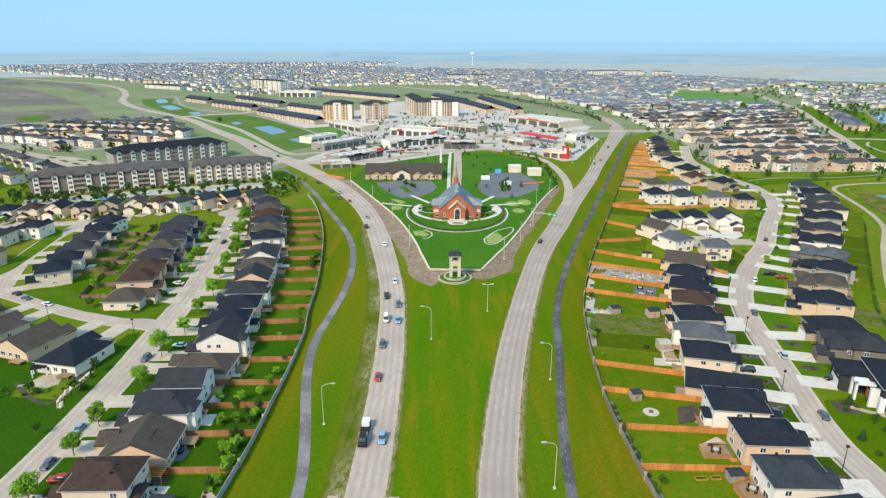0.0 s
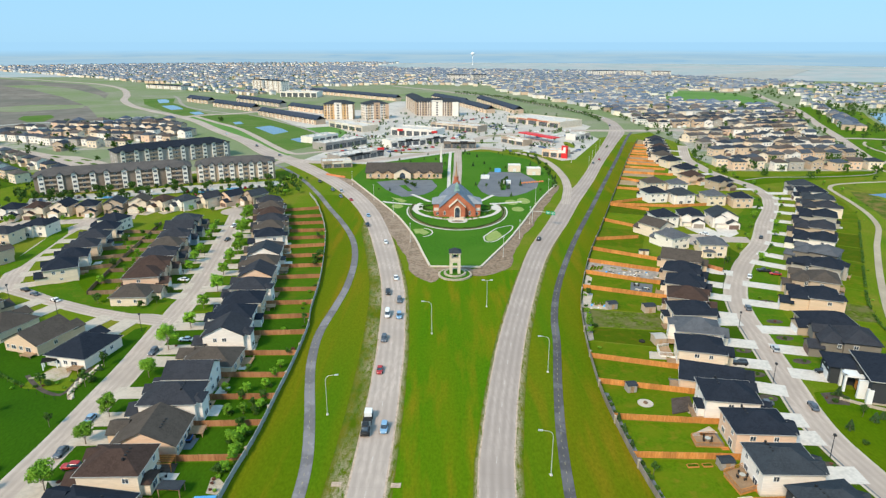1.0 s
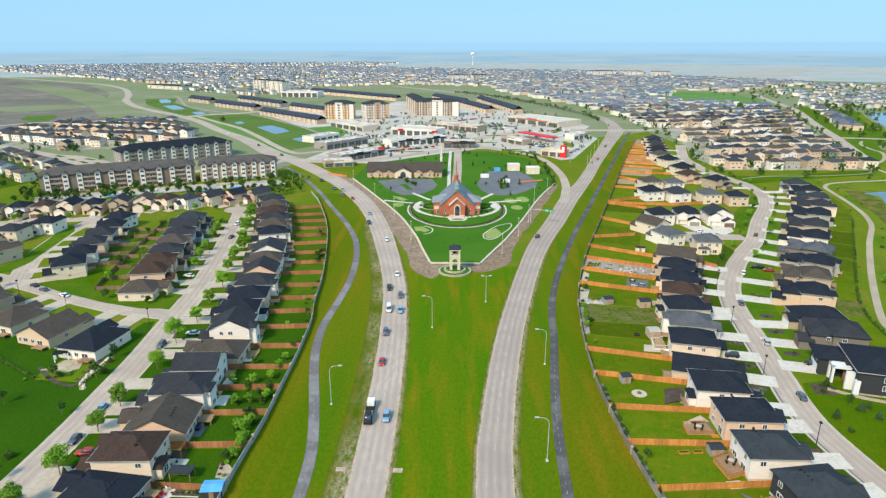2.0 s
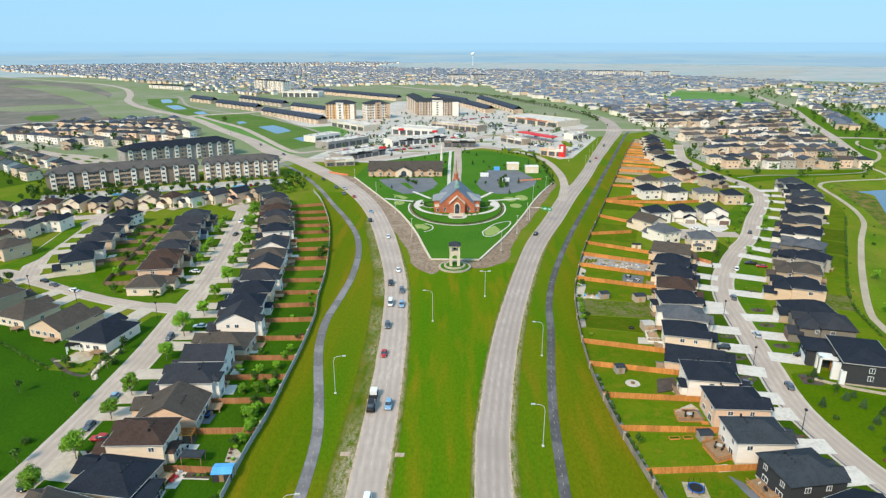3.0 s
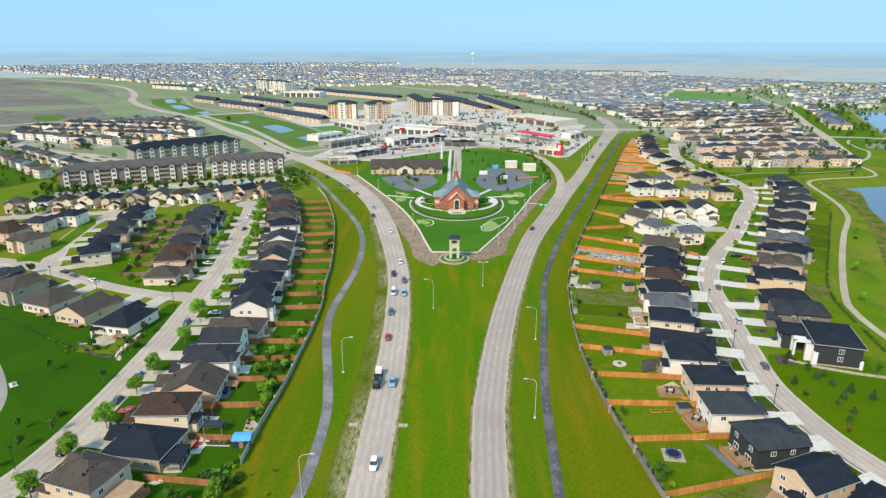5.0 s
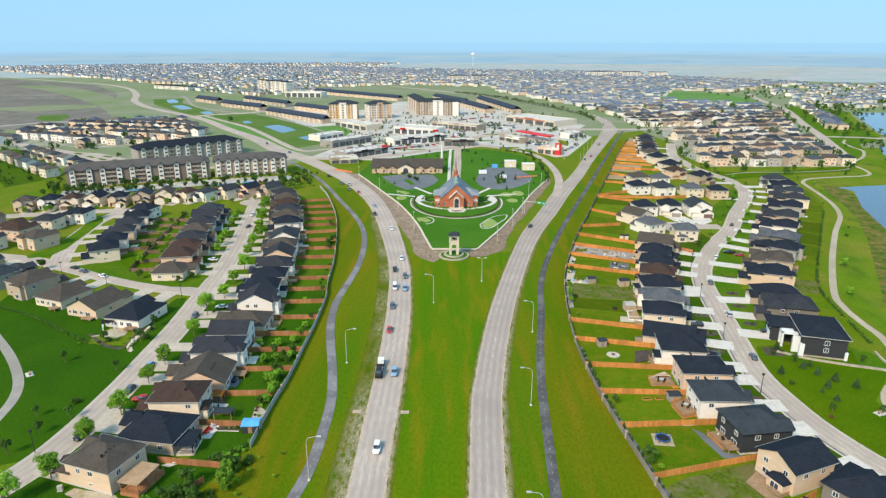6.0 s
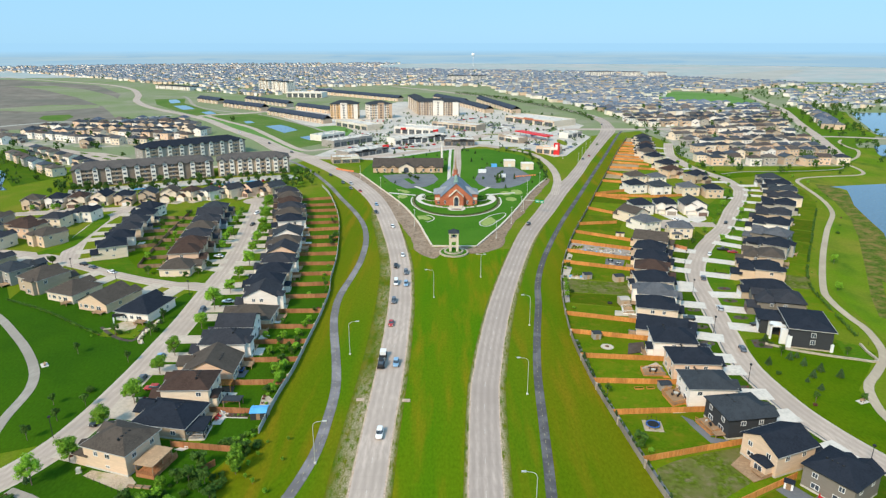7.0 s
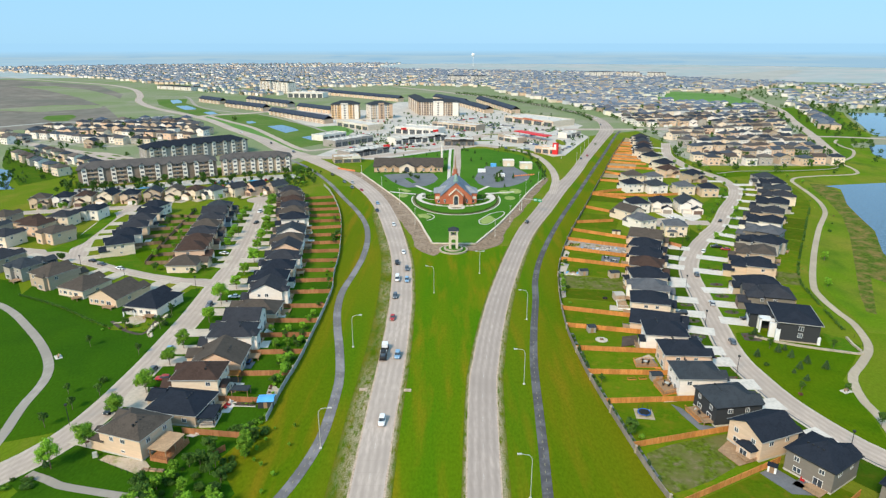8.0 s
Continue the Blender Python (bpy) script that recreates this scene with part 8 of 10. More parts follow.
def shrub(spread, material, seed, count=350):
    """A shrub: a few woody stems with many small leaves, one mesh."""
    r = random.Random(seed)
    bm = bmesh.new()
    for k in range(5):
        a = k * 1.3
        tube(bm, [(0, 0, 0), (spread * 0.25 * math.cos(a), spread * 0.25 * math.sin(a), spread * 0.4), (spread * 0.5 * math.cos(a), spread * 0.5 * math.sin(a), spread * 0.8)], 0.04, 0.012, 4)
    n = len(bm.faces)
    for k in range(7):
        a = k * 0.9
        leaves(bm, (spread * 0.45 * math.cos(a), spread * 0.45 * math.sin(a), spread * r.uniform(0.4, 0.9)), spread * 0.5, count // 7, 0.17, r)
    bm.faces.ensure_lookup_table()
    for f in bm.faces[n:]:
        f.material_index = 1
    return solid("shrub", mesh_of("shrub", bm, M["bark"], material), None, "leafy green shrub in a garden bed", "shrub", at=pose(0, 0, -500), group="shrubs")


BRIGHT = [tree(6.6, 2.5, M["leaf_bright"], 1, 3300), tree(5.6, 2.0, M["leaf_bright"], 2, 2500), tree(7.6, 2.9, M["leaf_bright"], 3, 3900)]
DARK = [tree(7.0, 2.6, M["leaf_dark"], 4, 3000, label="dark green leafy tree on grass"), tree(5.0, 2.0, M["leaf_dark"], 5, 2300, label="dark green leafy tree on grass"), tree(4.0, 1.2, M["leaf_dark"], 6, 420, 0.2, label="thin young sapling on a lawn", clumps=9)]
SPRUCE = [conifer(5.0, 1.5, 7), conifer(3.2, 1.1, 8)]
SHRUB = [shrub(1.2, M["leaf_dark"], 9), shrub(1.0, M["leaf_bright"], 10), shrub(1.7, M["leaf_dark"], 12, 600), shrub(0.9, M["leaf_red"], 13)]


def plant(kinds, x, y, k=None, scale=None, z=0.0):
    ob = kinds[k] if k is not None else rng.choice(kinds)
    s = scale or rng.uniform(0.8, 1.2)
    ob.scale = (1, 1, 1)
    c = copy_thing(ob, pose(x, y, z, 0, 0, rng.uniform(0, 360)))
    c.scale = (s, s, s * rng.uniform(0.9, 1.1))
    return c


for x, y in ((-86.4, 109.3), (-86.4, 126.0), (-86.6, 137.8), (-85.3, 158.1), (-86.6, 175.2), (-85.8, 191.5), (-87.5, 208.3), (-87.9, 224.8), (-91.8, 243.3), (-93, 257), (-94.4, 271.2), (-97.5, 284), (-100, 297), (-102.5, 310), (-105.5, 324), (-108, 337), (-89.1, 97.5), (-89.9, 83.4), (-93.9, 74.9)):
    plant(BRIGHT, x, y, scale=rng.uniform(0.85, 1.15))
for x, y in ((-137, 232), (-134, 246), (-142, 252), (-139, 268), (-147, 276), (-144, 290), (-151, 300), (-149, 312), (-136, 258), (-153, 286)):
    plant(DARK[:2] + BRIGHT[1:2], x, y, None, rng.uniform(0.4, 0.7))
for x, y in ((-128.6, 213), (-105.1, 221.3), (-110.5, 208.3), (-106.7, 213), (-177.1, 224.7)):
    plant(DARK[:2], x, y, None, rng.uniform(0.5, 0.75))
for k in range(13):
    p, t = walk_line(STREET_A, 190 + 11.5 * k)
    if p[1] > 236 and k % 4:
        plant(BRIGHT[:2], p[0] - 7.6, p[1], scale=rng.uniform(0.65, 0.85))
for x, y in ((-105.6, 92), (-108.7, 108.6), (-99.1, 107.6), (-103.1, 100.7), (-101.5, 164.6), (-101.0, 152.9), (-99.6, 133.4), (-112.7, 152), (-118.5, 139)):
    plant(DARK, x, y, 2, rng.uniform(0.9, 1.3))
for x, y in ((113.4, 136.9), (108.6, 121.7), (111.6, 124.1), (110.1, 117.1), (119.8, 124.1), (102.1, 132.2), (112.8, 131.6), (108.7, 148.3), (110.5, 135.5), (116, 128)):
    c = plant(SPRUCE, x, y, None, rng.uniform(0.55, 0.75))
    c.scale = (c.scale[0] * 1.35, c.scale[1] * 1.35, c.scale[2] * 0.85)
for x, y in ((118, 110), (104.9, 110.6), (116, 92), (109, 138), (130.5, 138.3)):
    plant(DARK, x, y, 2)
# Thicket beyond the last yard.
THICKET = [(-72, 57), (-69.5, 66), (-65, 72), (-61, 79), (-58, 81.5), (-53.5, 78), (-51, 81), (-49.7, 86.3), (-45.5, 93.5), (-44, 90), (-48, 80.5), (-49.5, 72), (-48.5, 62), (-50, 54)]
k = 0
while k < 100:
    q = (rng.uniform(-75, -43), rng.uniform(55, 94))
    if inside(q, THICKET):
        k += 1
        plant(DARK[1:2] + SHRUB[2:3] + SHRUB[:1] + SHRUB[2:3] + BRIGHT[1:2], q[0], q[1], None, rng.uniform(0.5, 0.95))
for x, y in ((-43.6, 75.5), (-39.9, 72.1), (-38.8, 83.8), (-46.5, 81.9), (-39.2, 92.0), (-44.2, 90.9), (-49.4, 83.8), (-45.2, 85.8), (-45.8, 77.3), (-41, 66), (-36.5, 60)):
    plant(BRIGHT[1:2], x, y, 0, rng.uniform(0.16, 0.28))
# Shrubs and trees inside the back yards.
for line, side, lo, hi, n in ((FENCE_L, -1.6, 165, 330, 48), (FENCE_R, 1.5, 70, 260, 40)):
    L = lengths(line)
    for k in range(n):
        p, t = walk_line(line, rng.uniform(0, L[-1]))
        if lo < p[1] < hi:
            q = p + np.array([t[1], -t[0]]) * side * rng.uniform(0.8, 2.6)
            plant(SHRUB if rng.random() < 0.75 else DARK[1:], q[0], q[1], None, rng.uniform(0.5, 1.0))
for k, (x, y) in enumerate(((-49.4, 115.5), (-50.5, 114.4), (-50.1, 125.9), (-51.6, 126.8), (-50.8, 132.4), (-48.9, 129.3), (-48.5, 140.9), (-50.9, 142.9), (-52.2, 138.9), (-60.6, 150.2), (-55.0, 146.5), (-54.3, 149.7), (-56.0, 138.4), (-67.8, 139.4), (-49.0, 158.2),
                            (-49.9, 152.5), (-57.3, 161.2), (-48.5, 122.3), (-49.1, 121.1), (-49.4, 139.4), (-48.3, 142.4), (-48.6, 119.0), (-49.0, 146.5), (-48.4, 163.5), (-49.6, 127.8))):
    plant(BRIGHT[1:2] + DARK[1:2] + BRIGHT[1:2], x, y, k % 3, rng.uniform(0.45, 0.62))
    plant(SHRUB[:2], x + rng.uniform(-0.9, 0.9), y + rng.uniform(-0.9, 0.9), None, rng.uniform(0.6, 0.95))
for x, y in ((-64.7, 137.5), (-66.0, 137.5), (-55.6, 139.2), (-56.5, 151.5), (-52, 224), (-51, 230), (-54, 190)):
    plant(SHRUB[:3], x, y, None, rng.uniform(0.7, 1.0))
for k in range(24):
    line = STREET_B if k % 2 else STREET_A
    p, t = walk_line(line, rng.uniform(60, lengths(line)[-1]))
    q = p + np.array([t[1], -t[0]]) * rng.choice((-1, 1)) * rng.uniform(6.0, 9.0)
    plant(SHRUB + SPRUCE[1:], q[0], q[1], None, rng.uniform(0.5, 0.9))
# Trees by the apartments, the church, the shops and the estates.
for k in range(26):
    plant(DARK[:2], -262 + 5.6 * k + rng.uniform(-2, 2), 377 + 1.9 * k + rng.uniform(-3, 3), None, rng.uniform(0.6, 1.0))
for k in range(16):
    plant(DARK[:2] + BRIGHT[1:2], rng.uniform(-116, -92), rng.uniform(388, 438), None, rng.uniform(0.45, 0.75))
for k in range(50):
    x, y = rng.uniform(-50, 78), rng.uniform(375, 555)
    if not (2 < x < 17) and not (-58 < x < 2 and 415 < y < 470):
        plant(SPRUCE + DARK[2:], x, y, None, rng.uniform(0.6, 0.9))
for k in range(20):
    a = radians(rng.uniform(165, 375))
    plant(SHRUB, 8 + 22 * math.cos(a) * rng.uniform(0.8, 1.0), 354 + 20 * math.sin(a), None, rng.uniform(0.4, 0.7))
for k in range(24):
    p, t = walk_line(STREET_B, 250 + 11 * k)
    q = p + np.array([t[1], -t[0]]) * (5.6 if k % 2 else -6.2)
    plant(BRIGHT + DARK[1:2], q[0], q[1], None, rng.uniform(0.4, 0.65))
for k in range(18):
    p, t = walk_line(TRAIL_E, 150 + 19 * k)
    q = p + np.array([t[1], -t[0]]) * rng.choice((-1, 1)) * rng.uniform(3.5, 6.0)
    plant(SHRUB + BRIGHT[1:2], q[0], q[1], None, rng.uniform(0.4, 0.7))
MORE = []
for lo, hi, n, gap in (((-110, 560), (150, 900), 270, -30), ((400, 640), (640, 1000), 160, -8), ((205, 430), (480, 1000), 260, -6), ((-460, 370), (-260, 780), 150, -6), ((-118, 385), (-90, 440), 12, -30), ((-280, 372), (-150, 384), 14, -30)):
    for k in range(n):
        q = (rng.uniform(lo[0], hi[0]), rng.uniform(lo[1], hi[1]))
        if clear(q, gap) and not inside(q, POND_NE):
            MORE.append(q)

for k in range(60):
    p, t = walk_line(ROAD_R, lengths(ROAD_R)[np.searchsorted(ROAD_R[:, 1], 780)] + 8.5 * k)
    q = p + np.array([t[1], -t[0]]) * -13.5
    MORE.append((float(q[0]), float(q[1])))
GARDENS = [(-418, 550), (-404, 560), (-325, 483), (-286, 430), (-304, 391), (-328, 421), (-366, 466)]
patch("allotment", GARDENS, 0.045, M["lawn"], "dark green garden plots beside a pond", "garden")
while len([q for q in MORE if inside(q, GARDENS)]) < 75:
    q = (rng.uniform(-420, -284), rng.uniform(390, 562))
    if inside(q, GARDENS):
        MORE.append(q)


# ---- back-yard things ----
def shed(x, y, turn, w, d, h, wall, roof, label):
    ob = thing("shed", label, "shed", pose(x, y, 0, 0, 0, turn), "garden sheds")
    part("wall", boxes((-w / 2, w / 2, -d / 2, d / 2, 0, h)), wall, ob)
    bm = bmesh.new()
    gable(bm, 0, 0, w, d, h, 0.25, "x", 0.2, 0.1)
    part("roof", bm, roof, ob)
    part("door", boxes((-0.5, 0.5, -d / 2 - 0.04, -d / 2, 0.05, min(1.9, h - 0.2))), M["deck"], ob)


M["blue_tarp"] = surface("blue_sheet", (0.10, 0.38, 0.75), (0.14, 0.44, 0.8), fine=2, broad=0.5, spread=0.12, rough=0.5)
M["blue_pad"] = surface("blue_pad", (0.03, 0.12, 0.4), fine=3, spread=0.1, bump=0)
shed(-49.6, 103.1, 4, 4.2, 3.6, 2.2, M["wall_dark"], M["blue_tarp"], "dark garden shed with bright blue roof")
shed(64.5, 117.5, 3, 3.2, 2.6, 2.1, M["apt_grey"], M["roof_slate"], "grey garden shed with slate roof")
shed(52.3, 151, 8, 2.6, 2.4, 2.3, M["apt_grey"], M["roof_slate"], "small grey garden shed by a fence")
shed(69.6, 180.6, 5, 3.6, 4.0, 2.6, M["wall_tan"], M["lot"], "tan garden shed with pale roof")
shed(92.2, 271.2, -12, 4.2, 2.6, 2.1, M["wall_cream"], M["roof_charcoal"], "cream garden shed on a lawn")
shed(61.6, 209.0, 10, 3.4, 3.0, 2.3, M["apt_grey"], M["roof_slate"], "grey garden shed among raised beds")
shed(74.2, 206.0, 8, 4.0, 3.4, 2.6, M["wall_tan"], M["roof_slate"], "tan garden shed against a house")
shed(78.4, 74.2, -35, 1.9, 1.6, 1.9, M["frame"], M["roof_navy"], "small white playhouse with dark roof")
tr = thing("trampoline", "round trampoline with blue pad and dark net", "trampoline", pose(55.3, 98.6, 0) @ Matrix.Diagonal((0.9, 0.9, 0.85, 1)))
bm = bmesh.new()
prism(bm, ring_pts(0, 0, 1.7, 1.7, 24), 0.82, 0.86)
part("mat", bm, M["tyre"], tr)
bm = bmesh.new()
for k in range(24):
    a, b = 2 * math.pi * k / 24, 2 * math.pi * (k + 1) / 24
    polyhedron(bm, [(q * math.cos(c), q * math.sin(c), z) for c in (a, b) for q, z in ((1.7, 0.84), (2.05, 0.84), (2.05, 0.92), (1.7, 0.92))], ((0, 1, 5, 4), (1, 2, 6, 5), (2, 3, 7, 6), (3, 0, 4, 7)))
bmesh.ops.remove_doubles(bm, verts=bm.verts[:], dist=0.001)
part("pad", bm, M["blue_pad"], tr, "blue padded rim")
for k in range(8):
    a = 2 * math.pi * k / 8
    bm = bmesh.new()
    tube(bm, [(2 * math.cos(a), 2 * math.sin(a), 0), (2 * math.cos(a), 2 * math.sin(a), 1.5), (1.9 * math.cos(a), 1.9 * math.sin(a), 2.7)], 0.05, 0.05, 6)
    part("pole", bm, M["black_metal"], tr)
bm = bmesh.new()
rings = [[bm.verts.new((q * math.cos(2 * math.pi * k / 32), q * math.sin(2 * math.pi * k / 32), z)) for k in range(32)] for q, z in ((1.88, 0.95), (1.87, 1.4), (1.86, 1.85), (1.84, 2.3), (1.8, 2.7))]
cells = [bm.faces.new((lo[k], lo[(k + 1) % 32], hi[(k + 1) % 32], hi[k])) for lo, hi in zip(rings, rings[1:]) for k in range(32)]
bmesh.ops.inset_individual(bm, faces=cells, thickness=0.105, depth=0)
bmesh.ops.delete(bm, geom=cells, context="FACES")
bmesh.ops.solidify(bm, geom=bm.faces[:], thickness=0.015)
part("net", bm, M["black_metal"], tr, "dark safety net")
patch("trampoline_pad", [(52.6, 96.4), (57.5, 95.8), (58.1, 100.8), (53.2, 101.4)], 0.1, M["gravel"], "gravel pad under a trampoline", "pad", thick=0.06)
fp = thing("fire_pit", "round stone fire pit on a paved circle", "fire pit", pose(54.5, 144.4, 0))
bm = bmesh.new()
prism(bm, ring_pts(0, 0, 2.1, 2.1, 26), 0, 0.12)
part("paving", bm, M["walkway"], fp)
bm = bmesh.new()
lathe(bm, [(0.6, 0.12), (0.6, 0.45), (0.4, 0.45), (0.38, 0.2)], 16)
part("bowl", bm, M["dirt"], fp)


def table_set(x, y, z, turn):
    ob = thing("patio_table", "round grey patio table with four chairs", "garden furniture", pose(x, y, z, 0, 0, turn), "patio sets")
    bm = bmesh.new()
    prism(bm, ring_pts(0, 0, 0.7, 0.7, 20), 0.7, 0.75)
    part("tabletop", bm, M["steel"], ob)
    bm = bmesh.new()
    tube(bm, [(0, 0, 0), (0, 0, 0.4), (0, 0, 0.7)], 0.06, 0.05, 6)
    part("leg", bm, M["steel"], ob)
    for k in range(4):
        c = part("chair", boxes((-0.25, 0.25, -0.25, 0.25, 0.4, 0.46), (-0.25, 0.25, 0.2, 0.26, 0.46, 0.9), (-0.22, -0.18, -0.22, 0.22, 0, 0.4), (0.18, 0.22, -0.22, 0.22, 0, 0.4)), M["black_metal"], ob, at=pose(1.1 * math.sin(k * 1.571), 1.1 * math.cos(k * 1.571), 0, 0, 0, -90 * k))


# Timber decks and patios behind the nearest houses.
def free_deck(pts, z, label, wood="fence_wood", floor="deck"):
    cx, cy = sum(p[0] for p in pts) / len(pts), sum(p[1] for p in pts) / len(pts)
    ob = thing("garden_deck", label, "deck", pose(cx, cy, 0))
    bm = bmesh.new()
    prism(bm, [(x - cx, y - cy) for x, y in pts], z - 0.16, z)
    part("deck_floor", bm, M[floor], ob)
    bm = bmesh.new()
    prism(bm, [((x - cx) * 0.96, (y - cy) * 0.96) for x, y in pts], 0, z - 0.16)
    part("skirt", bm, M[wood], ob)
    if z > 0.5:
        for (x0, y0), (x1, y1) in zip(pts, pts[1:]):
            run, turn = math.hypot(x1 - x0, y1 - y0), math.degrees(math.atan2(y1 - y0, x1 - x0))
            rail = boxes((0, run, -0.05, 0.05, z + 0.86, z + 0.94))
            for k in range(int(run / 0.35) + 1):
                box(rail, 0.35 * k, 0.35 * k + 0.05, -0.03, 0.03, z, z + 0.88)
            part("railing", rail, M[wood], ob, at=pose(x0 - cx, y0 - cy, 0, 0, 0, turn))
        for k in range(3):
            part("step", boxes((-0.9, 0.9, -0.3, 0.0, 0, z * (3 - k) / 4)), M[wood], ob, at=pose(pts[-1][0] - cx, pts[-1][1] - cy - 0.3 * k, 0))
    return ob


free_deck([(69.0, 117.0), (62.7, 114.3), (63.6, 107.6), (68.6, 109.4)], 0.9, "raised cedar deck behind a cream house")
free_deck([(73.0, 86.0), (68.8, 82.2), (71.4, 75.9), (77.0, 78.2)], 0.35, "low pale timber deck behind a beige house")
free_deck([(-64.7, 144.9), (-61.6, 145.2), (-61.8, 139.0), (-64.4, 139.2)], 0.4, "low timber deck behind a white house")
table_set(66.2, 112.8, 0.9, 10)
table_set(-63.2, 142.6, 0.4, 30)
table_set(-62.5, 165.5, 0.0, 50)
table_set(64.2, 126.9, 0.55, 20)
# The first house of the west street: covered deck, paved terrace and iron fence.
pv = thing("pavilion", "covered red-brown deck with pale roof and railing", "deck", pose(-68.0, 81.6, 0, 0, 0, -14))
part("floor", boxes((-2.4, 2.4, -4.4, 4.4, 0.0, 0.95)), M["fence_brown"], pv, "raised red-brown timber floor")
part("roof", boxes((-2.6, 2.6, -4.6, 3.0, 3.5, 3.68)), M["deck"], pv, "flat pale timber roof")
for sx in (-2.2, 2.2):
    for sy in (-4.2, -0.6, 2.7):
        part("post", boxes((sx - 0.09, sx + 0.09, sy - 0.09, sy + 0.09, 0.95, 3.5)), M["deck"], pv)
for q in ((2.3, 2.38, -4.3, 4.3), (-2.3, 2.3, -4.38, -4.3)):
    rl = boxes((*q, 1.75, 1.85), (*q, 1.05, 1.12), (*q, 1.28, 1.34), (*q, 1.5, 1.56))
    part("railing", rl, M["fence_brown"], pv)
patch("terrace", [(-84, 78.2), (-72.4, 72.8), (-70.4, 75.6), (-72.4, 77.8), (-83, 80.2)], 0.09, M["gravel"], "paved terrace beside a cream house", "terrace", thick=0.07)
fence_run("iron_fence", [(-85.2, 79.4), (-84.6, 78.2), (-72.6, 72.0), (-69.8, 74.8)], M["black_metal"], "low black iron fence round a terrace", 1.0, 2.2)
fence_run("wooden_fence", [(-68, 89.4), (-51.5, 87.2)], M["fence_brown"], "weathered brown board fence beside shrubs", group="yard fences")
fence_run("wooden_fence", [(-57.5, 78.6), (-54.4, 82.0)], M["fence_brown"], "short weathered fence piece beside shrubs", group="yard fences")
ribbon("footpath", smooth([(-98, 73), (-92, 70.6), (-88.3, 68.8), (-81.6, 67.2), (-74.4, 65.7), (-60, 62.4), (-40, 55)], 3), 2.2, 0.1, M["park_trail"], "pale concrete footpath from the street", "path")
for x, y in ((-55.7, 90.2), (-53.9, 91.1), (-52.0, 92.0), (-50.4, 93.9), (-49.3, 95.8), (-48.4, 97.4), (-51.2, 90.0), (-50.0, 91.4), (-54.8, 90.6), (-52.9, 91.5), (-51.2, 92.9), (-49.9, 94.8), (-53.0, 89.6), (-48.7, 93.6)):
    plant(SHRUB[1:2] + SHRUB[:2], x, y, None, rng.uniform(0.8, 1.15) if x < -50 else rng.uniform(0.6, 0.85))
patch("lawn", [(-61.5, 90.4), (-51.2, 89.2), (-48.0, 95.4), (-47.9, 103), (-58.6, 103), (-60.2, 98)], 0.055, M["park"], "dark mown lawn behind a bungalow", "lawn", thick=0.04)
patch("mulch_bed", [(-59.9, 104.6), (-52.6, 104.4), (-52.6, 102.3), (-59.6, 102.6)], 0.085, M["mulch"], "dark bed with small plants along a fence", "bed", thick=0.06)
ribbon("bed_kerb", np.array([(-59.4, 102.4), (-52.6, 102.1)]), 0.3, 0.16, M["concrete"], "pale kerb round a garden bed", "kerb", thick=0.14)
for k in range(6):
    plant(SHRUB, -58.8 + 1.1 * k, 103.4, None, rng.uniform(0.3, 0.5))
gz = thing("gazebo", "timber gazebo with a flat slate-blue roof", "gazebo", pose(-58.4, 108.4, 0, 0, 0, -3))
part("roof", boxes((-2.6, 2.6, -1.5, 1.5, 2.2, 2.4)), M["roof_slate"], gz)
for sx in (-2.3, 2.3):
    for sy in (-1.25, 1.25):
        part("post", boxes((sx - 0.09, sx + 0.09, sy - 0.09, sy + 0.09, 0, 2.2)), M["deck"], gz)
for sy in (-1.25, 1.25):
    part("beam", boxes((-2.5, 2.5, sy - 0.08, sy + 0.08, 2.0, 2.19)), M["fence_wood"], gz)
ar = thing("arbour", "open timber arbour over a dark patio", "arbour", pose(-63.6, 117.0, 0, 0, 0, 3))
for sx in (-2.0, 2.0):
    for sy in (-1.5, 1.5):
        part("post", boxes((sx - 0.08, sx + 0.08, sy - 0.08, sy + 0.08, 0, 2.3)), M["fence_wood"], ar)
for k in range(6):
    part("slat", boxes((-2.3, 2.3, -1.6 + 0.64 * k - 0.05, -1.6 + 0.64 * k + 0.05, 2.3, 2.48)), M["fence_wood"], ar)
patch("patio", [(-65.4, 109.6), (-65.8, 118.6), (-61.2, 118.8), (-60.6, 112.6), (-61.0, 109.4)], 0.085, M["mulch"], "dark stone patio behind a house", "patio", thick=0.06)
table_set(-63.0, 113.6, 0.085, 15)
patch("rock_bed", [(-51.2, 108.5), (-51.8, 113.7), (-50.4, 113.9), (-48.2, 111.6), (-48.6, 107.9)], 0.085, M["terrace"], "rock bed with red plants in a yard corner", "bed", thick=0.06)
for x, y in ((-50.6, 109.5), (-50.9, 111.6), (-51.0, 113.0), (-49.4, 109.0)):
    plant(SHRUB[3:4] + SHRUB[1:2], x, y, None, rng.uniform(0.4, 0.6))
tub = thing("hot_tub", "dark covered hot tub with blue edge", "hot tub", pose(-62.5, 127.9, 0, 0, 0, 4))
part("shell", boxes((-1.1, 1.1, -1.5, 1.5, 0, 0.85)), M["black_metal"], tub)
part("rim", boxes((-1.15, 1.15, -1.55, -1.35, 0.85, 0.93), (-1.15, 1.15, 1.35, 1.55, 0.85, 0.93), (0.95, 1.15, -1.35, 1.35, 0.85, 0.93), (-1.15, -0.95, -1.35, 1.35, 0.85, 0.93)), M["blue_pad"], tub, "blue rim")
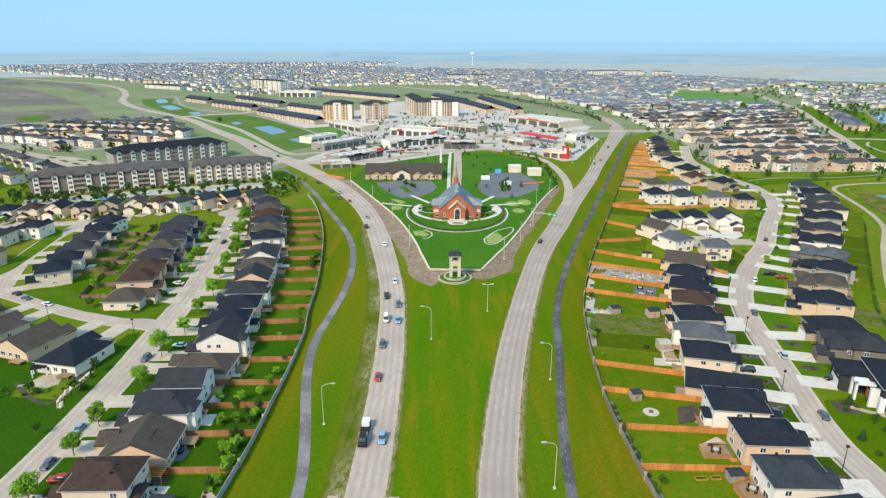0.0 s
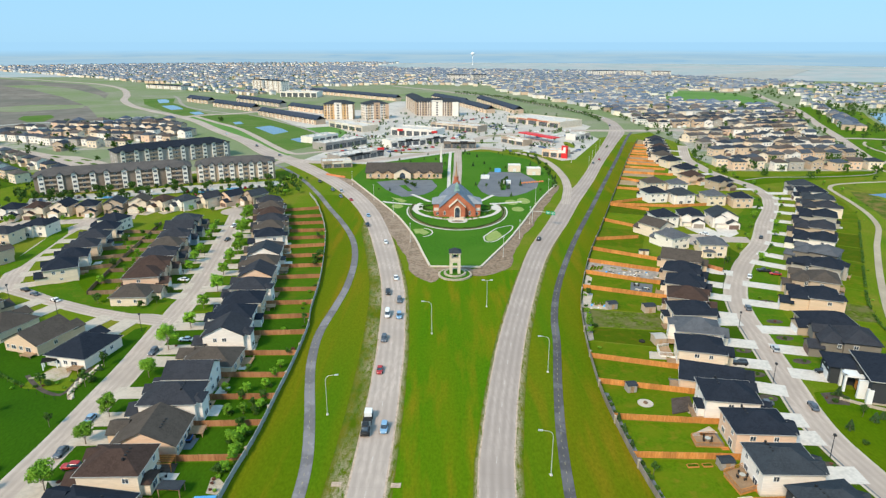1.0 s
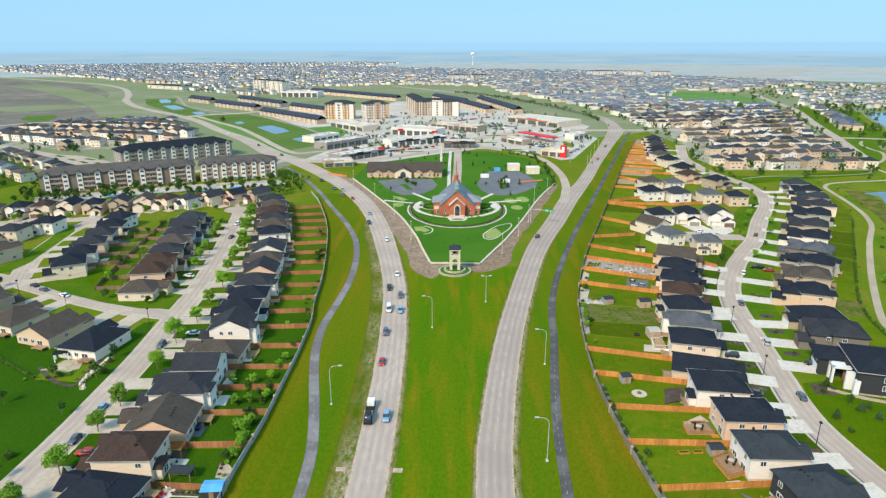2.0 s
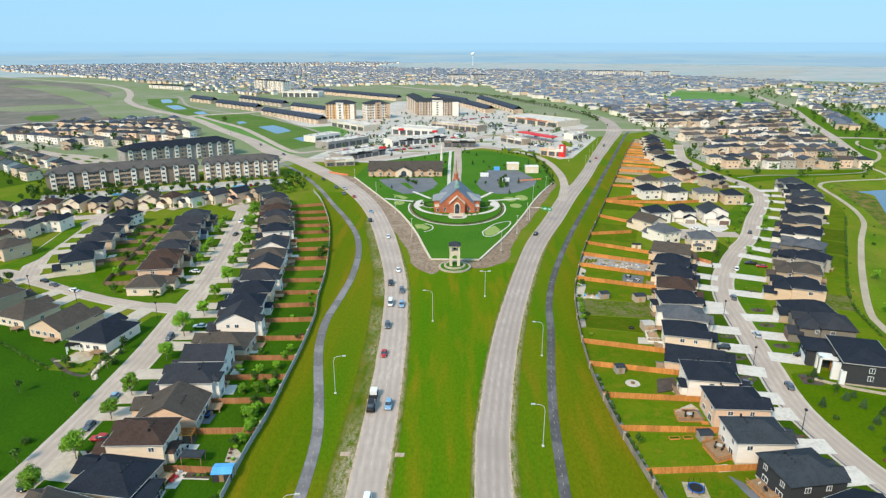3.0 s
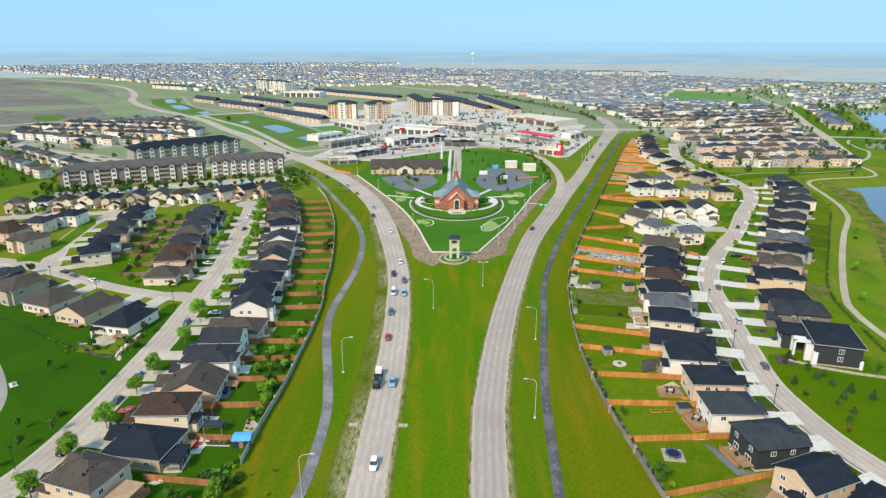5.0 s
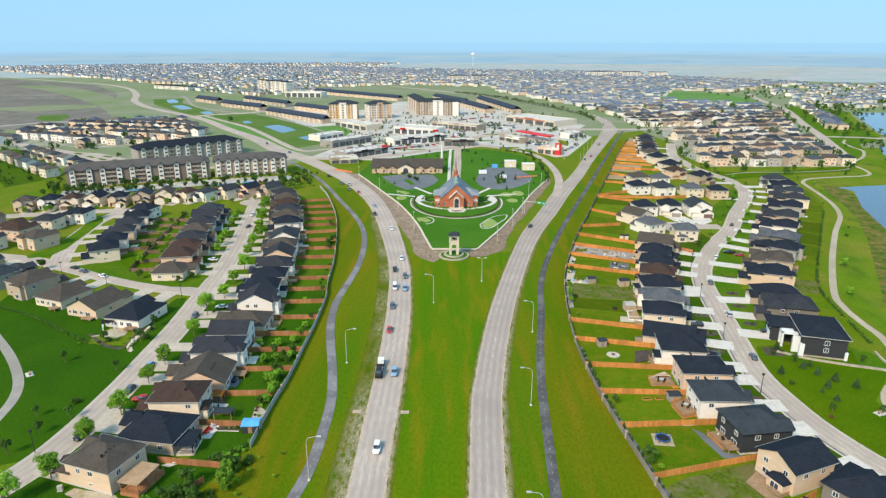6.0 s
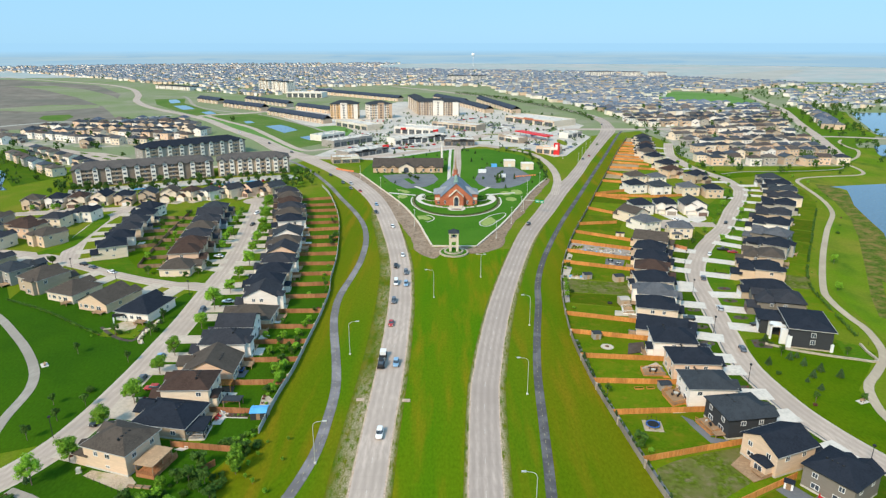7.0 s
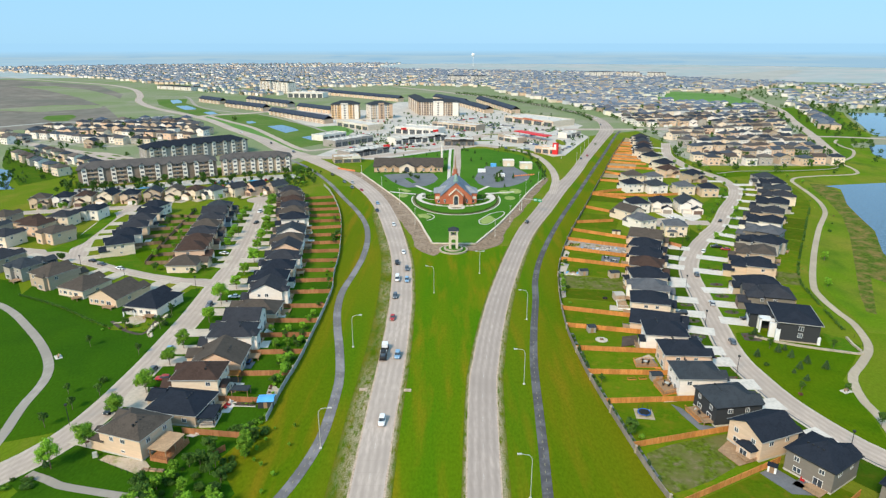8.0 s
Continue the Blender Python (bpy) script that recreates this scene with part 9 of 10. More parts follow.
patch("patio", [(-67.3, 151.3), (-68.2, 157.4), (-63.6, 158.2), (-63.8, 153.6), (-63.4, 150.8)], 0.085, M["asphalt"], "dark paved patio behind a white house", "patio", thick=0.06)
table_set(-65.2, 154.4, 0.085, 40)
ut = thing("utility_box", "pale metal utility box beside a sidewalk", "utility box", pose(-85.6, 79.4, 0, 0, 0, 20))
part("cabinet", boxes((-0.5, 0.5, -0.4, 0.4, 0.1, 1.3)), M["steel"], ut)
part("base", boxes((-0.6, 0.6, -0.5, 0.5, 0, 0.1)), M["concrete"], ut)
for k in range(9):
    plant(SHRUB, rng.uniform(-101, -94), rng.uniform(67, 71), None, rng.uniform(0.6, 1.1))
# Yards beside the park lawn.
patch("lawn", [(-171, 184.5), (-149, 173), (-126, 157.8), (-119.5, 154), (-117, 166), (-122, 174), (-140, 183.5), (-160, 193), (-173, 197)], 0.05, M["park"], "mown back lawns beside a park", "lawn", thick=0.04)
patch("lawn", [(-96.6, 146), (-96.8, 165), (-98, 178), (-101.2, 192.5), (-104.5, 191), (-106, 182), (-104.6, 168), (-103.4, 158), (-103.2, 150)], 0.05, M["park"], "grass strip between a garden and a street", "lawn", thick=0.04)
fence_run("boundary_fence", smooth([(-170, 183), (-149, 171.8), (-126, 156.4), (-107, 146.3), (-102.5, 146.5)], 3), M["black_metal"], "dark fence between yards and park lawn", 1.1, 3.6)
patch("garden_paving", [(-117.5, 160.5), (-115.6, 157.4), (-111.6, 156), (-109, 158.6), (-109.8, 161.8), (-113.4, 164.4), (-116.4, 163.6)], 0.09, M["gravel"], "paved garden sitting area", "paving", thick=0.06)
ribbon("rock_bed", smooth([(-101.4, 146.5), (-103.6, 150), (-104.2, 155), (-103.4, 160), (-103.6, 166)], 2), 1.7, 0.1, M["gravel"], "pale rock bed along a street", "bed", thick=0.08)
ribbon("garden_path", smooth([(-120, 157.5), (-116.5, 159), (-112, 164), (-111, 167.5)], 2), 1.0, 0.1, M["gravel"], "winding gravel garden path", "path", thick=0.08)
ribbon("mulch_bed", smooth([(-121.5, 159.4), (-117, 155), (-111.4, 150.6), (-105.6, 148.6), (-104.8, 153), (-105.4, 158.5), (-105.2, 164)], 2), 1.3, 0.085, M["mulch"], "dark planted bed with shrubs in a corner garden", "bed", thick=0.06)
fence_run("boundary_fence", smooth([(-102.3, 146.6), (-102.2, 152), (-101.9, 158), (-101.6, 166)], 2), M["black_metal"], "low dark fence between a garden and a street", 1.1, 3.2)
for k in range(11):
    plant(SHRUB[:2], -102.9, 148.5 + 1.5 * k, None, rng.uniform(0.35, 0.6))
rr = random.Random(19)
ROCKS = []
for k in range(4):
    bm = bmesh.new()
    bmesh.ops.create_icosphere(bm, subdivisions=1, radius=0.5)
    for v in bm.verts:
        v.co = Vector((v.co.x * 1.3, v.co.y, v.co.z * 0.7)) * rr.uniform(0.75, 1.15)
    ROCKS.append(mesh_of("boulder", bm, M["stone"]))
BED = smooth([(-101.4, 146.5), (-103.6, 150), (-104.2, 155), (-103.4, 160), (-103.6, 166)], 2)
for k in range(20):
    q, t = walk_line(BED, 1.0 * k)
    tagged(new("boulder", ROCKS[k % 4]), "pale rounded boulder in a garden bed", "rock", "garden boulders").matrix_world = pose(q[0] + rr.uniform(-0.5, 0.5), q[1], 0.25, 0, 0, rr.uniform(0, 360))
pg = thing("pergola", "small white-posted pergola behind a white bungalow", "pergola", pose(-117.4, 164.2, 0, 0, 0, 25))
for sx, sy in ((-1.8, -1.3), (1.8, -1.3), (-1.8, 1.3), (1.8, 1.3)):
    part("post", boxes((sx - 0.16, sx + 0.16, sy - 0.16, sy + 0.16, 0, 2.6)), M["frame"], pg)
for k in range(7):
    part("slat", boxes((-2.1, 2.1, -1.55 + 0.5 * k, -1.45 + 0.5 * k, 2.6, 2.78)), M["black_metal"], pg)
HEDGE_LINE = smooth([(-172, 184.5), (-149, 172.6), (-126, 157.2), (-118, 152.6)], 2)
bm = bmesh.new()
hr = random.Random(77)
for k in range(1500):
    p, t = walk_line(HEDGE_LINE, hr.uniform(0, lengths(HEDGE_LINE)[-1]))
    leaves(bm, (p[0], p[1], 0.6), 0.65, 1, 0.2, hr)
tagged(new("park_hedge", mesh_of("park_hedge", bm, M["leaf_dark"])), "dark hedge along a park lawn", "hedge", kind="stuff")
for k in range(9):
    plant(SHRUB, rng.uniform(-121, -106), rng.uniform(150, 158), None, rng.uniform(0.4, 0.75))
for x, y, a in ((-125, 131.5, -50), (118.2, 110.7, 20)):
    bn = thing("bench", "park bench on a concrete pad", "bench", pose(x, y, 0, 0, 0, a))
    part("pad", boxes((-1.6, 1.6, -1.0, 1.0, 0, 0.13)), M["concrete"], bn)
    part("seat", boxes((-0.9, 0.9, -0.25, 0.25, 0.5, 0.57)), M["deck"], bn)
    part("backrest", boxes((-0.9, 0.9, 0.25, 0.31, 0.57, 1.0)), M["deck"], bn)
    for s in (-0.75, 0.75):
        part("leg", boxes((s - 0.04, s + 0.04, -0.22, 0.22, 0.13, 0.5)), M["black_metal"], bn)
ribbon("retaining_wall", smooth([(108, 146.5), (111.8, 143.9), (114.9, 141.8), (122.9, 138.3), (130.8, 135.6), (137.5, 134.0), (138.5, 141.1), (139.6, 146.1)], 2), 0.7, 0.6, M["terrace"], "low block retaining wall round a yard", "wall", thick=0.6)
YARD_EDGE = BACK_E[(BACK_E[:, 1] > 150) & (BACK_E[:, 1] < 330)]
bm = bmesh.new()
for k in range(3600):
    u = hr.uniform(0, lengths(YARD_EDGE)[-1])
    if math.sin(u * 0.21) + 0.6 * math.sin(u * 0.53 + 1) > -0.9:
        p, t = walk_line(YARD_EDGE, u)
        leaves(bm, (p[0] - 0.7, p[1], 0.7), 0.75, 1, 0.27, hr)
tagged(new("yard_hedge", mesh_of("yard_hedge", bm, M["leaf_dark"])), "dark shrubs along a wire fence behind yards", "hedge", kind="stuff")
# Raised beds and stacked things in the gravelled yards.
patch("gravel_yard", [(59.7, 246.6), (65.6, 262.4), (79.5, 255.6), (92.6, 248.6), (84.9, 234.4)], 0.07, M["yard_gravel"], "grey gravelled back yard with planting beds", "gravel", thick=0.05)
patch("lawn", [(65.9, 263.8), (69.6, 276.9), (96.2, 260.8), (93.6, 249.6)], 0.07, M["lawn_east"], "mown back-yard lawn between fences", "lawn", thick=0.05)
fence_run("wooden_fence", [np.array((97.0, 260.8)), np.array((70.0, 277.5))], M["fence_wood"], "orange cedar board fence between back yards", group="fences of the upper east row", panel=4.5, posts=False)
patch("patio", [(73.3, 225.6), (76.1, 234.9), (84.2, 232.5), (81.1, 223.8)], 0.09, M["asphalt"], "dark paved patio with seats behind a house", "patio", thick=0.06)
patch("paving", [(55.6, 229.4), (60.0, 243.8), (61.6, 240.0), (58.4, 230.2)], 0.09, M["walkway"], "pale paved strip along a fence", "paving", thick=0.06)
patch("paving", [(50.9, 209.6), (54.8, 225.0), (58.0, 222.6), (55.0, 213.4), (60.2, 211.4), (60.2, 207.2)], 0.09, M["walkway"], "pale paved strip along a fence", "paving", thick=0.06)
patch("patio", [(63.5, 169.8), (64.8, 174.5), (70.1, 173.8), (68.6, 169.1)], 0.09, M["walkway"], "pale concrete patio behind a house", "patio", thick=0.06)
patch("gravel_strip", [(50.4, 204.8), (52.8, 204.8), (49.3, 182.7), (47.4, 181.9)], 0.085, M["yard_gravel"], "gravel strip with saplings along a fence", "bed", thick=0.05)
for x, y in ((51.4, 203), (50.8, 198), (49.8, 192.5), (49.0, 187)):
    plant(BRIGHT[1:2], x, y, 0, rng.uniform(0.4, 0.6))
free_deck([(71.6, 177.0), (67.6, 176.0), (67.0, 171.0), (71.0, 170.4)], 0.8, "white railed deck behind a cream house", "frame")
table_set(77.4, 231.6, 0.09, 30)
table_set(79.8, 227.4, 0.09, 70)
ring = thing("fire_ring", "low dark fire ring on a lawn", "fire pit", pose(64.6, 181.4, 0.05))
bm = bmesh.new()
lathe(bm, [(0.95, 0), (0.95, 0.4), (0.72, 0.42), (0.68, 0.1)], 18)
part("rim", bm, M["tyre"], ring)
bm = bmesh.new()
prism(bm, ring_pts(0, 0, 0.66, 0.66, 18), 0.02, 0.12)
part("ash", bm, M["mulch"], ring)


def garden_box(x, y, turn, w, wood, soil):
    ob = thing("garden_box", "low planter box in a gravelled yard", "planter", pose(x, y, 0.07, 0, 0, turn), "planter boxes")
    part("box", boxes((-w / 2, w / 2, -0.55, 0.55, 0, 0.4)), wood, ob)
    part("soil", boxes((-w / 2 + 0.1, w / 2 - 0.1, -0.45, 0.45, 0.4, 0.46)), soil, ob)


for k in range(4):
    garden_box(63.6 + 1.5 * k, 250.6 + 1.2 * k - 0.9 * k, 66, 5.0, M["deck"], M["lawn_east"])
for x, y, a in ((73, 251, -28), (77.5, 249, -28), (82, 246.6, -28), (71, 246.2, -28), (80.5, 241.5, -28)):
    garden_box(x, y, a, 2.6, rng.choice((M["deck"], M["apt_grey"])), rng.choice((M["mulch"], M["lawn_east"])))
for k in range(5):
    garden_box(55.6 + 1.05 * k, 212.6 - 0.9 * (k % 2), 80, 2.2, M["deck"], M["lawn_east"])

MORE_ISLAND = []
for x, y in ((-24.5, 419), (-21, 414), (-19, 410), (-26, 423), (41, 424), (43, 430), (45, 436), (40, 419)):
    plant(DARK[:2], x, y, None, rng.uniform(0.45, 0.65))


# ---- church garden hedge and lot clutter ----
def hedge(name, c, rx, ry, a0, a1, label, seed, n=2600):
    r = random.Random(seed)
    bm = bmesh.new()
    for k in range(n):
        a = radians(r.uniform(a0, a1))
        leaves(bm, (c[0] + rx * math.cos(a), c[1] + ry * math.sin(a), 0.55), 0.6, 1, 0.26, r)
    tagged(new(name, mesh_of(name, bm, M["leaf_dark"])), label, "hedge", kind="stuff")


hedge("hedge_ring", (8, 352), 26.8, 39.6, 165, 375, "clipped dark hedge in a ring", 61)
for cx in (-7, 23):
    hedge("hedge_round", (cx, 356), 4.6, 5.4, 0, 360, "small round clipped hedge", 62 + cx, 700)
    arc_band("bed_kerb", (cx, 356), 5.8, 6.8, 0.6, 0, 0.15, 0, 360, M["concrete"], "pale kerb round a clipped hedge", "kerb")
for x, y, m, w in ((41, 466, "blue_tarp", 4.5), (30, 442, "frame", 6), (44, 424, "frame", 5)):
    ct = thing("container", "storage container in a parking lot", "container", pose(x, y, 0.11))
    part("body", boxes((-w / 2, w / 2, -1.3, 1.3, 0, 2.5)), M[m], ct)
    part("door", boxes((w / 2, w / 2 + 0.05, -1.1, 1.1, 0.15, 2.3)), M["steel"], ct)
for k in range(9):
    bb = thing("barrier", "orange construction barrier on asphalt", "barrier", pose(54 + 1.9 * k, 424 + 0.7 * k, 0.11), "barriers")
    part("panel", boxes((-0.7, 0.7, -0.15, 0.15, 0.1, 1.1)), M["orange"], bb)
    part("foot", boxes((-0.75, 0.75, -0.3, 0.3, 0, 0.1)), M["black_metal"], bb)
patch("island", [(-30, 418), (-26, 420), (-20, 402), (-23, 400)], 0.16, M["church_lawn"], "planted island in a parking lot", "island")
patch("island", [(40, 428), (45, 432), (41, 404), (38, 404)], 0.16, M["church_lawn"], "planted island in a parking lot", "island")
for k in range(12):
    plant(DARK[1:2] + SPRUCE, rng.uniform(38, 45), rng.uniform(405, 430), None, rng.uniform(0.6, 0.9))
for x, y, rx, ry in ((64, 568, 9, 4), (42, 612, 12, 3), (-30, 556, 14, 2.5), (62, 660, 20, 3), (-96, 545, 7, 4), (120, 600, 4, 20)):
    patch("island", ring_pts(x, y, rx, ry, 24), 0.17, M["meadow"], "grass island between roads", "island")


for k in range(16):
    side = -1 if k % 2 else 1
    plant(SHRUB[1:2], 7.8 + side * rng.uniform(5.5, 14.5), 331.5 + rng.uniform(0, 6) * (0.3 if k < 8 else 1), None, rng.uniform(0.45, 0.8))
for k in range(34):
    p, t = walk_line(RAMP, 40 + 4.6 * k)
    q = p + np.array([t[1], -t[0]]) * -rng.uniform(5.0, 11.0)
    plant(DARK[1:] + SPRUCE[1:] + SHRUB[2:3], q[0], q[1], None, rng.uniform(0.55, 0.95))
for k in range(14):
    plant(SHRUB + DARK[2:], -54 + 3.6 * k + rng.uniform(-1, 1), 438.6 + rng.uniform(-1, 1), None, rng.uniform(0.6, 0.9))
M["orange_net"] = surface("orange_netting", (0.62, 0.20, 0.08), (0.7, 0.3, 0.15), fine=3, broad=0.4, spread=0.2)
fence_run("site_fence", [(-86, 455), (-78, 449), (-70.5, 444)], M["orange_net"], "orange construction fence beside bare earth", 1.4, 3.0)


for x, y, a, n in ((-62, 596, 38, 26), (-40, 624, 30, 22), (-22, 632, 25, 18), (-70, 640, 20, 24), (20, 640, 75, 22), (40, 735, -48, 40), (56, 745, -48, 40), (-20, 756, 8, 30), (-110, 762, 0, 30), (92, 590, -35, 20), (125, 690, 60, 24)):
    c, q = math.cos(radians(a)), math.sin(radians(a))
    patch("island", [(x + c * u - q * v, y + q * u + c * v) for u, v in ((-n / 2, -1), (-n / 2 + 1, -1.6), (n / 2 - 1, -1.6), (n / 2, -1), (n / 2, 1), (n / 2 - 1, 1.6), (-n / 2 + 1, 1.6), (-n / 2, 1))], 0.18, M["far_green"], "planted island between parking rows", "island", thick=0.1)
    for k in range(int(n / 4)):
        MORE_ISLAND.append((x + c * (-n / 2 + 2 + 4 * k), y + q * (-n / 2 + 2 + 4 * k)))


def parked(name, rows, label, seed):
    """Rows of parked cars, far off and joined."""
    r = random.Random(seed)
    verts, faces = [], []
    for x0, y0, x1, y1, n, turn in rows:
        for i in range(n):
            if r.random() < 0.3:
                continue
            x, y = x0 + (x1 - x0) * i / max(1, n - 1), y0 + (y1 - y0) * i / max(1, n - 1)
            c, s = math.cos(radians(turn)), math.sin(radians(turn))
            o = len(verts)
            for hw, f, b, z in ((0.9, 2.25, -2.25, 0.25), (0.92, 2.3, -2.3, 0.8), (0.9, 1.2, -2.1, 0.95), (0.7, 0.4, -1.7, 1.5)):
                for u, v in ((-hw, b), (hw, b), (hw, f), (-hw, f)):
                    verts.append((x + c * u - s * v, y + s * u + c * v, z + 0.1))
            for k in range(3):
                for q in range(4):
                    faces.append((o + 4 * k + q, o + 4 * k + (q + 1) % 4, o + 4 * k + 4 + (q + 1) % 4, o + 4 * k + 4 + q))
            faces.append((o + 12, o + 13, o + 14, o + 15))
    me = bpy.data.meshes.new(name)
    me.from_pydata(verts, [], faces)
    me.materials.append(palette("parked_paint", [(0.6, 0.6, 0.6), (0.05, 0.05, 0.06), (0.2, 0.21, 0.23), (0.35, 0.03, 0.03), (0.7, 0.7, 0.7), (0.08, 0.12, 0.22)], rough=0.3, island=True, spread=0.02))
    return tagged(new(name, me), label, "cars", kind="stuff")


parked("parked_cars", [(-166, 398, -118, 414, 18, 20), (-160, 386, -112, 402, 16, 20), (-250, 372, -190, 398, 20, 25), (-60, 548, -10, 582, 18, 35), (-66, 562, -16, 596, 18, 35), (-60, 625, -10, 640, 16, 10), (-50, 700, 0, 720, 16, 10),
                       (30, 740, 75, 700, 16, 40), (36, 752, 82, 712, 16, 40), (42, 764, 88, 724, 16, 40), (20, 790, 60, 830, 14, -30), (-150, 780, -60, 780, 26, 0), (-90, 660, -60, 650, 10, 0), (78, 600, 100, 570, 10, 30), (-90, 560, -66, 590, 12, 40), (-100, 640, -60, 668, 16, -50), (10, 640, 24, 690, 14, 70), (-40, 636, -4, 622, 14, 20), (100, 690, 140, 700, 14, 0), (60, 560, 84, 552, 9, 10), (-30, 740, 20, 760, 16, 10), (112, 548, 122, 566, 7, 60), (96, 648, 118, 664, 9, 30), (105, 640, 130, 660, 9, 0), (-390, 545, -320, 500, 14, 40)], "rows of parked cars far off", 71)


def far_wood(name, spots, label, seed):
    r = random.Random(seed)
    verts, faces = [], []
    for x, y in spots:
        young = -115 < x < 155 and 540 < y < 910 or inside((x, y), GARDENS)
        h = r.uniform(2.6, 4.6) if young else r.uniform(3.5, 7)
        for _ in range(22 if young else 38):
            a, b, c = x + r.gauss(0, h * 0.2), y + r.gauss(0, h * 0.2), r.uniform(0.25, 1) * h
            s = h * r.uniform(0.08, 0.17)
            o = len(verts)
            k = r.uniform(0, 3.14)
            verts += [(a + s * math.cos(k), b + s * math.sin(k), c), (a, b, c + s), (a - s * math.cos(k), b - s * math.sin(k), c + 0.3 * s), (a, b - 0.4 * s, c - s)]
            faces.append((o, o + 1, o + 2, o + 3))
    me = bpy.data.meshes.new(name)
    me.from_pydata(verts, [], faces)
    me.materials.append(M["leaf_dark"])
    return tagged(new(name, me), label, "trees", kind="stuff")


wood = list(MORE) + MORE_ISLAND
while len(wood) < len(MORE) + 120:
    q = (rng.uniform(-600, -230), rng.uniform(1180, 1560))
    if inside(q, BEHIND):
        wood.append(q)
for x, y, a in far_spots:
    if rng.random() < 0.5:
        wood.append((x + rng.uniform(-14, 14), y + rng.uniform(-14, 14)))
for k in range(500):
    wood.append((rng.uniform(520, 1300), rng.uniform(820, 1500)))
wood = [q for q in wood if not inside(q, POND_NE)]
far_wood("far_trees", wood, "distant scattered garden trees", 51)


# Slabs, planters and tubs left about in two unfinished yards.
STACKS = [(M["concrete"], "pale stone planter block on bare earth"), (M["stone"], "grey stone block lying in a back yard"), (M["blue_tarp"], "bundle under a blue sheet in a yard"), (M["frame"], "white crate standing in a yard")]
for k, (x0, x1, y0, y1, n) in enumerate(((68, 86, 243.2, 248.5, 20), (54, 60.5, 208.2, 211, 7), (74, 81, 240.5, 243, 7), (76, 81, 225.5, 231, 6))):
    for i in range(n):
        m, lb = STACKS[rng.choice((0, 0, 0, 1, 1, 1, 2, 3))]
        st = thing("yard_block", lb, "block", pose(rng.uniform(x0, x1), rng.uniform(y0, y1), 0.05, 0, 0, rng.uniform(0, 90)), "blocks in unfinished yards")
        w, d, h = rng.uniform(0.4, 1.3), rng.uniform(0.3, 0.8), rng.uniform(0.2, 0.8)
        part("body", boxes((-w / 2, w / 2, -d / 2, d / 2, 0, h * 0.6), (-w / 2 + 0.06, w / 2 - 0.12, -d / 2 + 0.05, d / 2 - 0.04, h * 0.6, h)), m, st)


# ---- single houses with their own shape, and what stands in the nearest yards ----
def black_house():
    """The large black house on the corner: a main block, a garage block and a white entrance between them."""
    ob = thing("house", "large black two-storey house with white entrance frames", "house", pose(122.9, 150.9, 0, 0, 0, -16), "houses beside the park trail")
    dark, rm = M["wall_dark"], M["roof_navy"]
    part("wall", boxes((-6.4, 6.4, -8.8, 8.8, 0, 7.0), (-7.4, -6.4, -2.0, 4.0, 0, 6.2)), dark, ob)
    bm = bmesh.new()
    hip(bm, 0, 0, 12.8, 17.6, 7.1, 0.36, 0.7)
    part("roof", bm, rm, ob)
    wing = part("garage_wing", boxes((-13.6, -6.42, 0.8, 9.4, 0, 5.4)), dark, ob)
    bm = bmesh.new()
    hip(bm, -9.6, 5.1, 8.6, 8.8, 5.5, 0.36, 0.7)
    part("roof", bm, rm, wing)
    part("garage_door", boxes((-13.68, -13.6, 2.0, 8.0, 0.05, 2.6)), M["frame"], wing)
    for v in (3.2, 6.6):
        add_window(wing, -13.61, v, 4.1, -90, 1.4, 1.1)
    part("gutter", boxes((-7.2, 7.2, -9.62, -9.5, 6.95, 7.15), (-7.22, -7.1, -9.5, 9.5, 6.95, 7.15), (7.1, 7.22, -9.5, 9.5, 6.95, 7.15)), M["trim"], ob)
    porch = part("entrance", boxes((-11.2, -10.6, -0.4, 0.6, 0, 5.2), (-11.2, -10.6, -3.6, -2.8, 0, 5.2), (-11.2, -6.4, -3.6, 0.6, 4.6, 5.2), (-8.6, -6.42, -6.6, -5.7, 0, 5.4)), M["frame"], ob, "white rendered entrance frame")
    part("door", boxes((-7.5, -7.4, -2.0, -0.6, 0.3, 2.9)), M["fence_wood"], porch, "orange timber front door")
    part("pillar", boxes((-7.0, -5.6, -9.1, -8.0, 0, 4.2)), M["frame"], ob, "white corner pier")
    part("pillar", boxes((6.0, 6.9, -9.2, -8.3, 0, 2.7)), M["frame"], ob)
    part("plinth", boxes((-5.6, 6.0, -8.92, -8.8, 0, 0.5)), M["terrace"], ob)
    for u, z in ((0.6, 5.2), (0.6, 2.7)):
        add_window(ob, u, -8.81, z, 0, 1.5, 1.6)
    for v in (-5.5, -1.0, 4.0):
        add_window(ob, 6.41, v, 4.9, 90, 1.9, 1.5)
        add_window(ob, 6.41, v, 1.6, 90, 2.2, 2.0)


NEAR[0] = True
black_house()
NEAR[0] = False

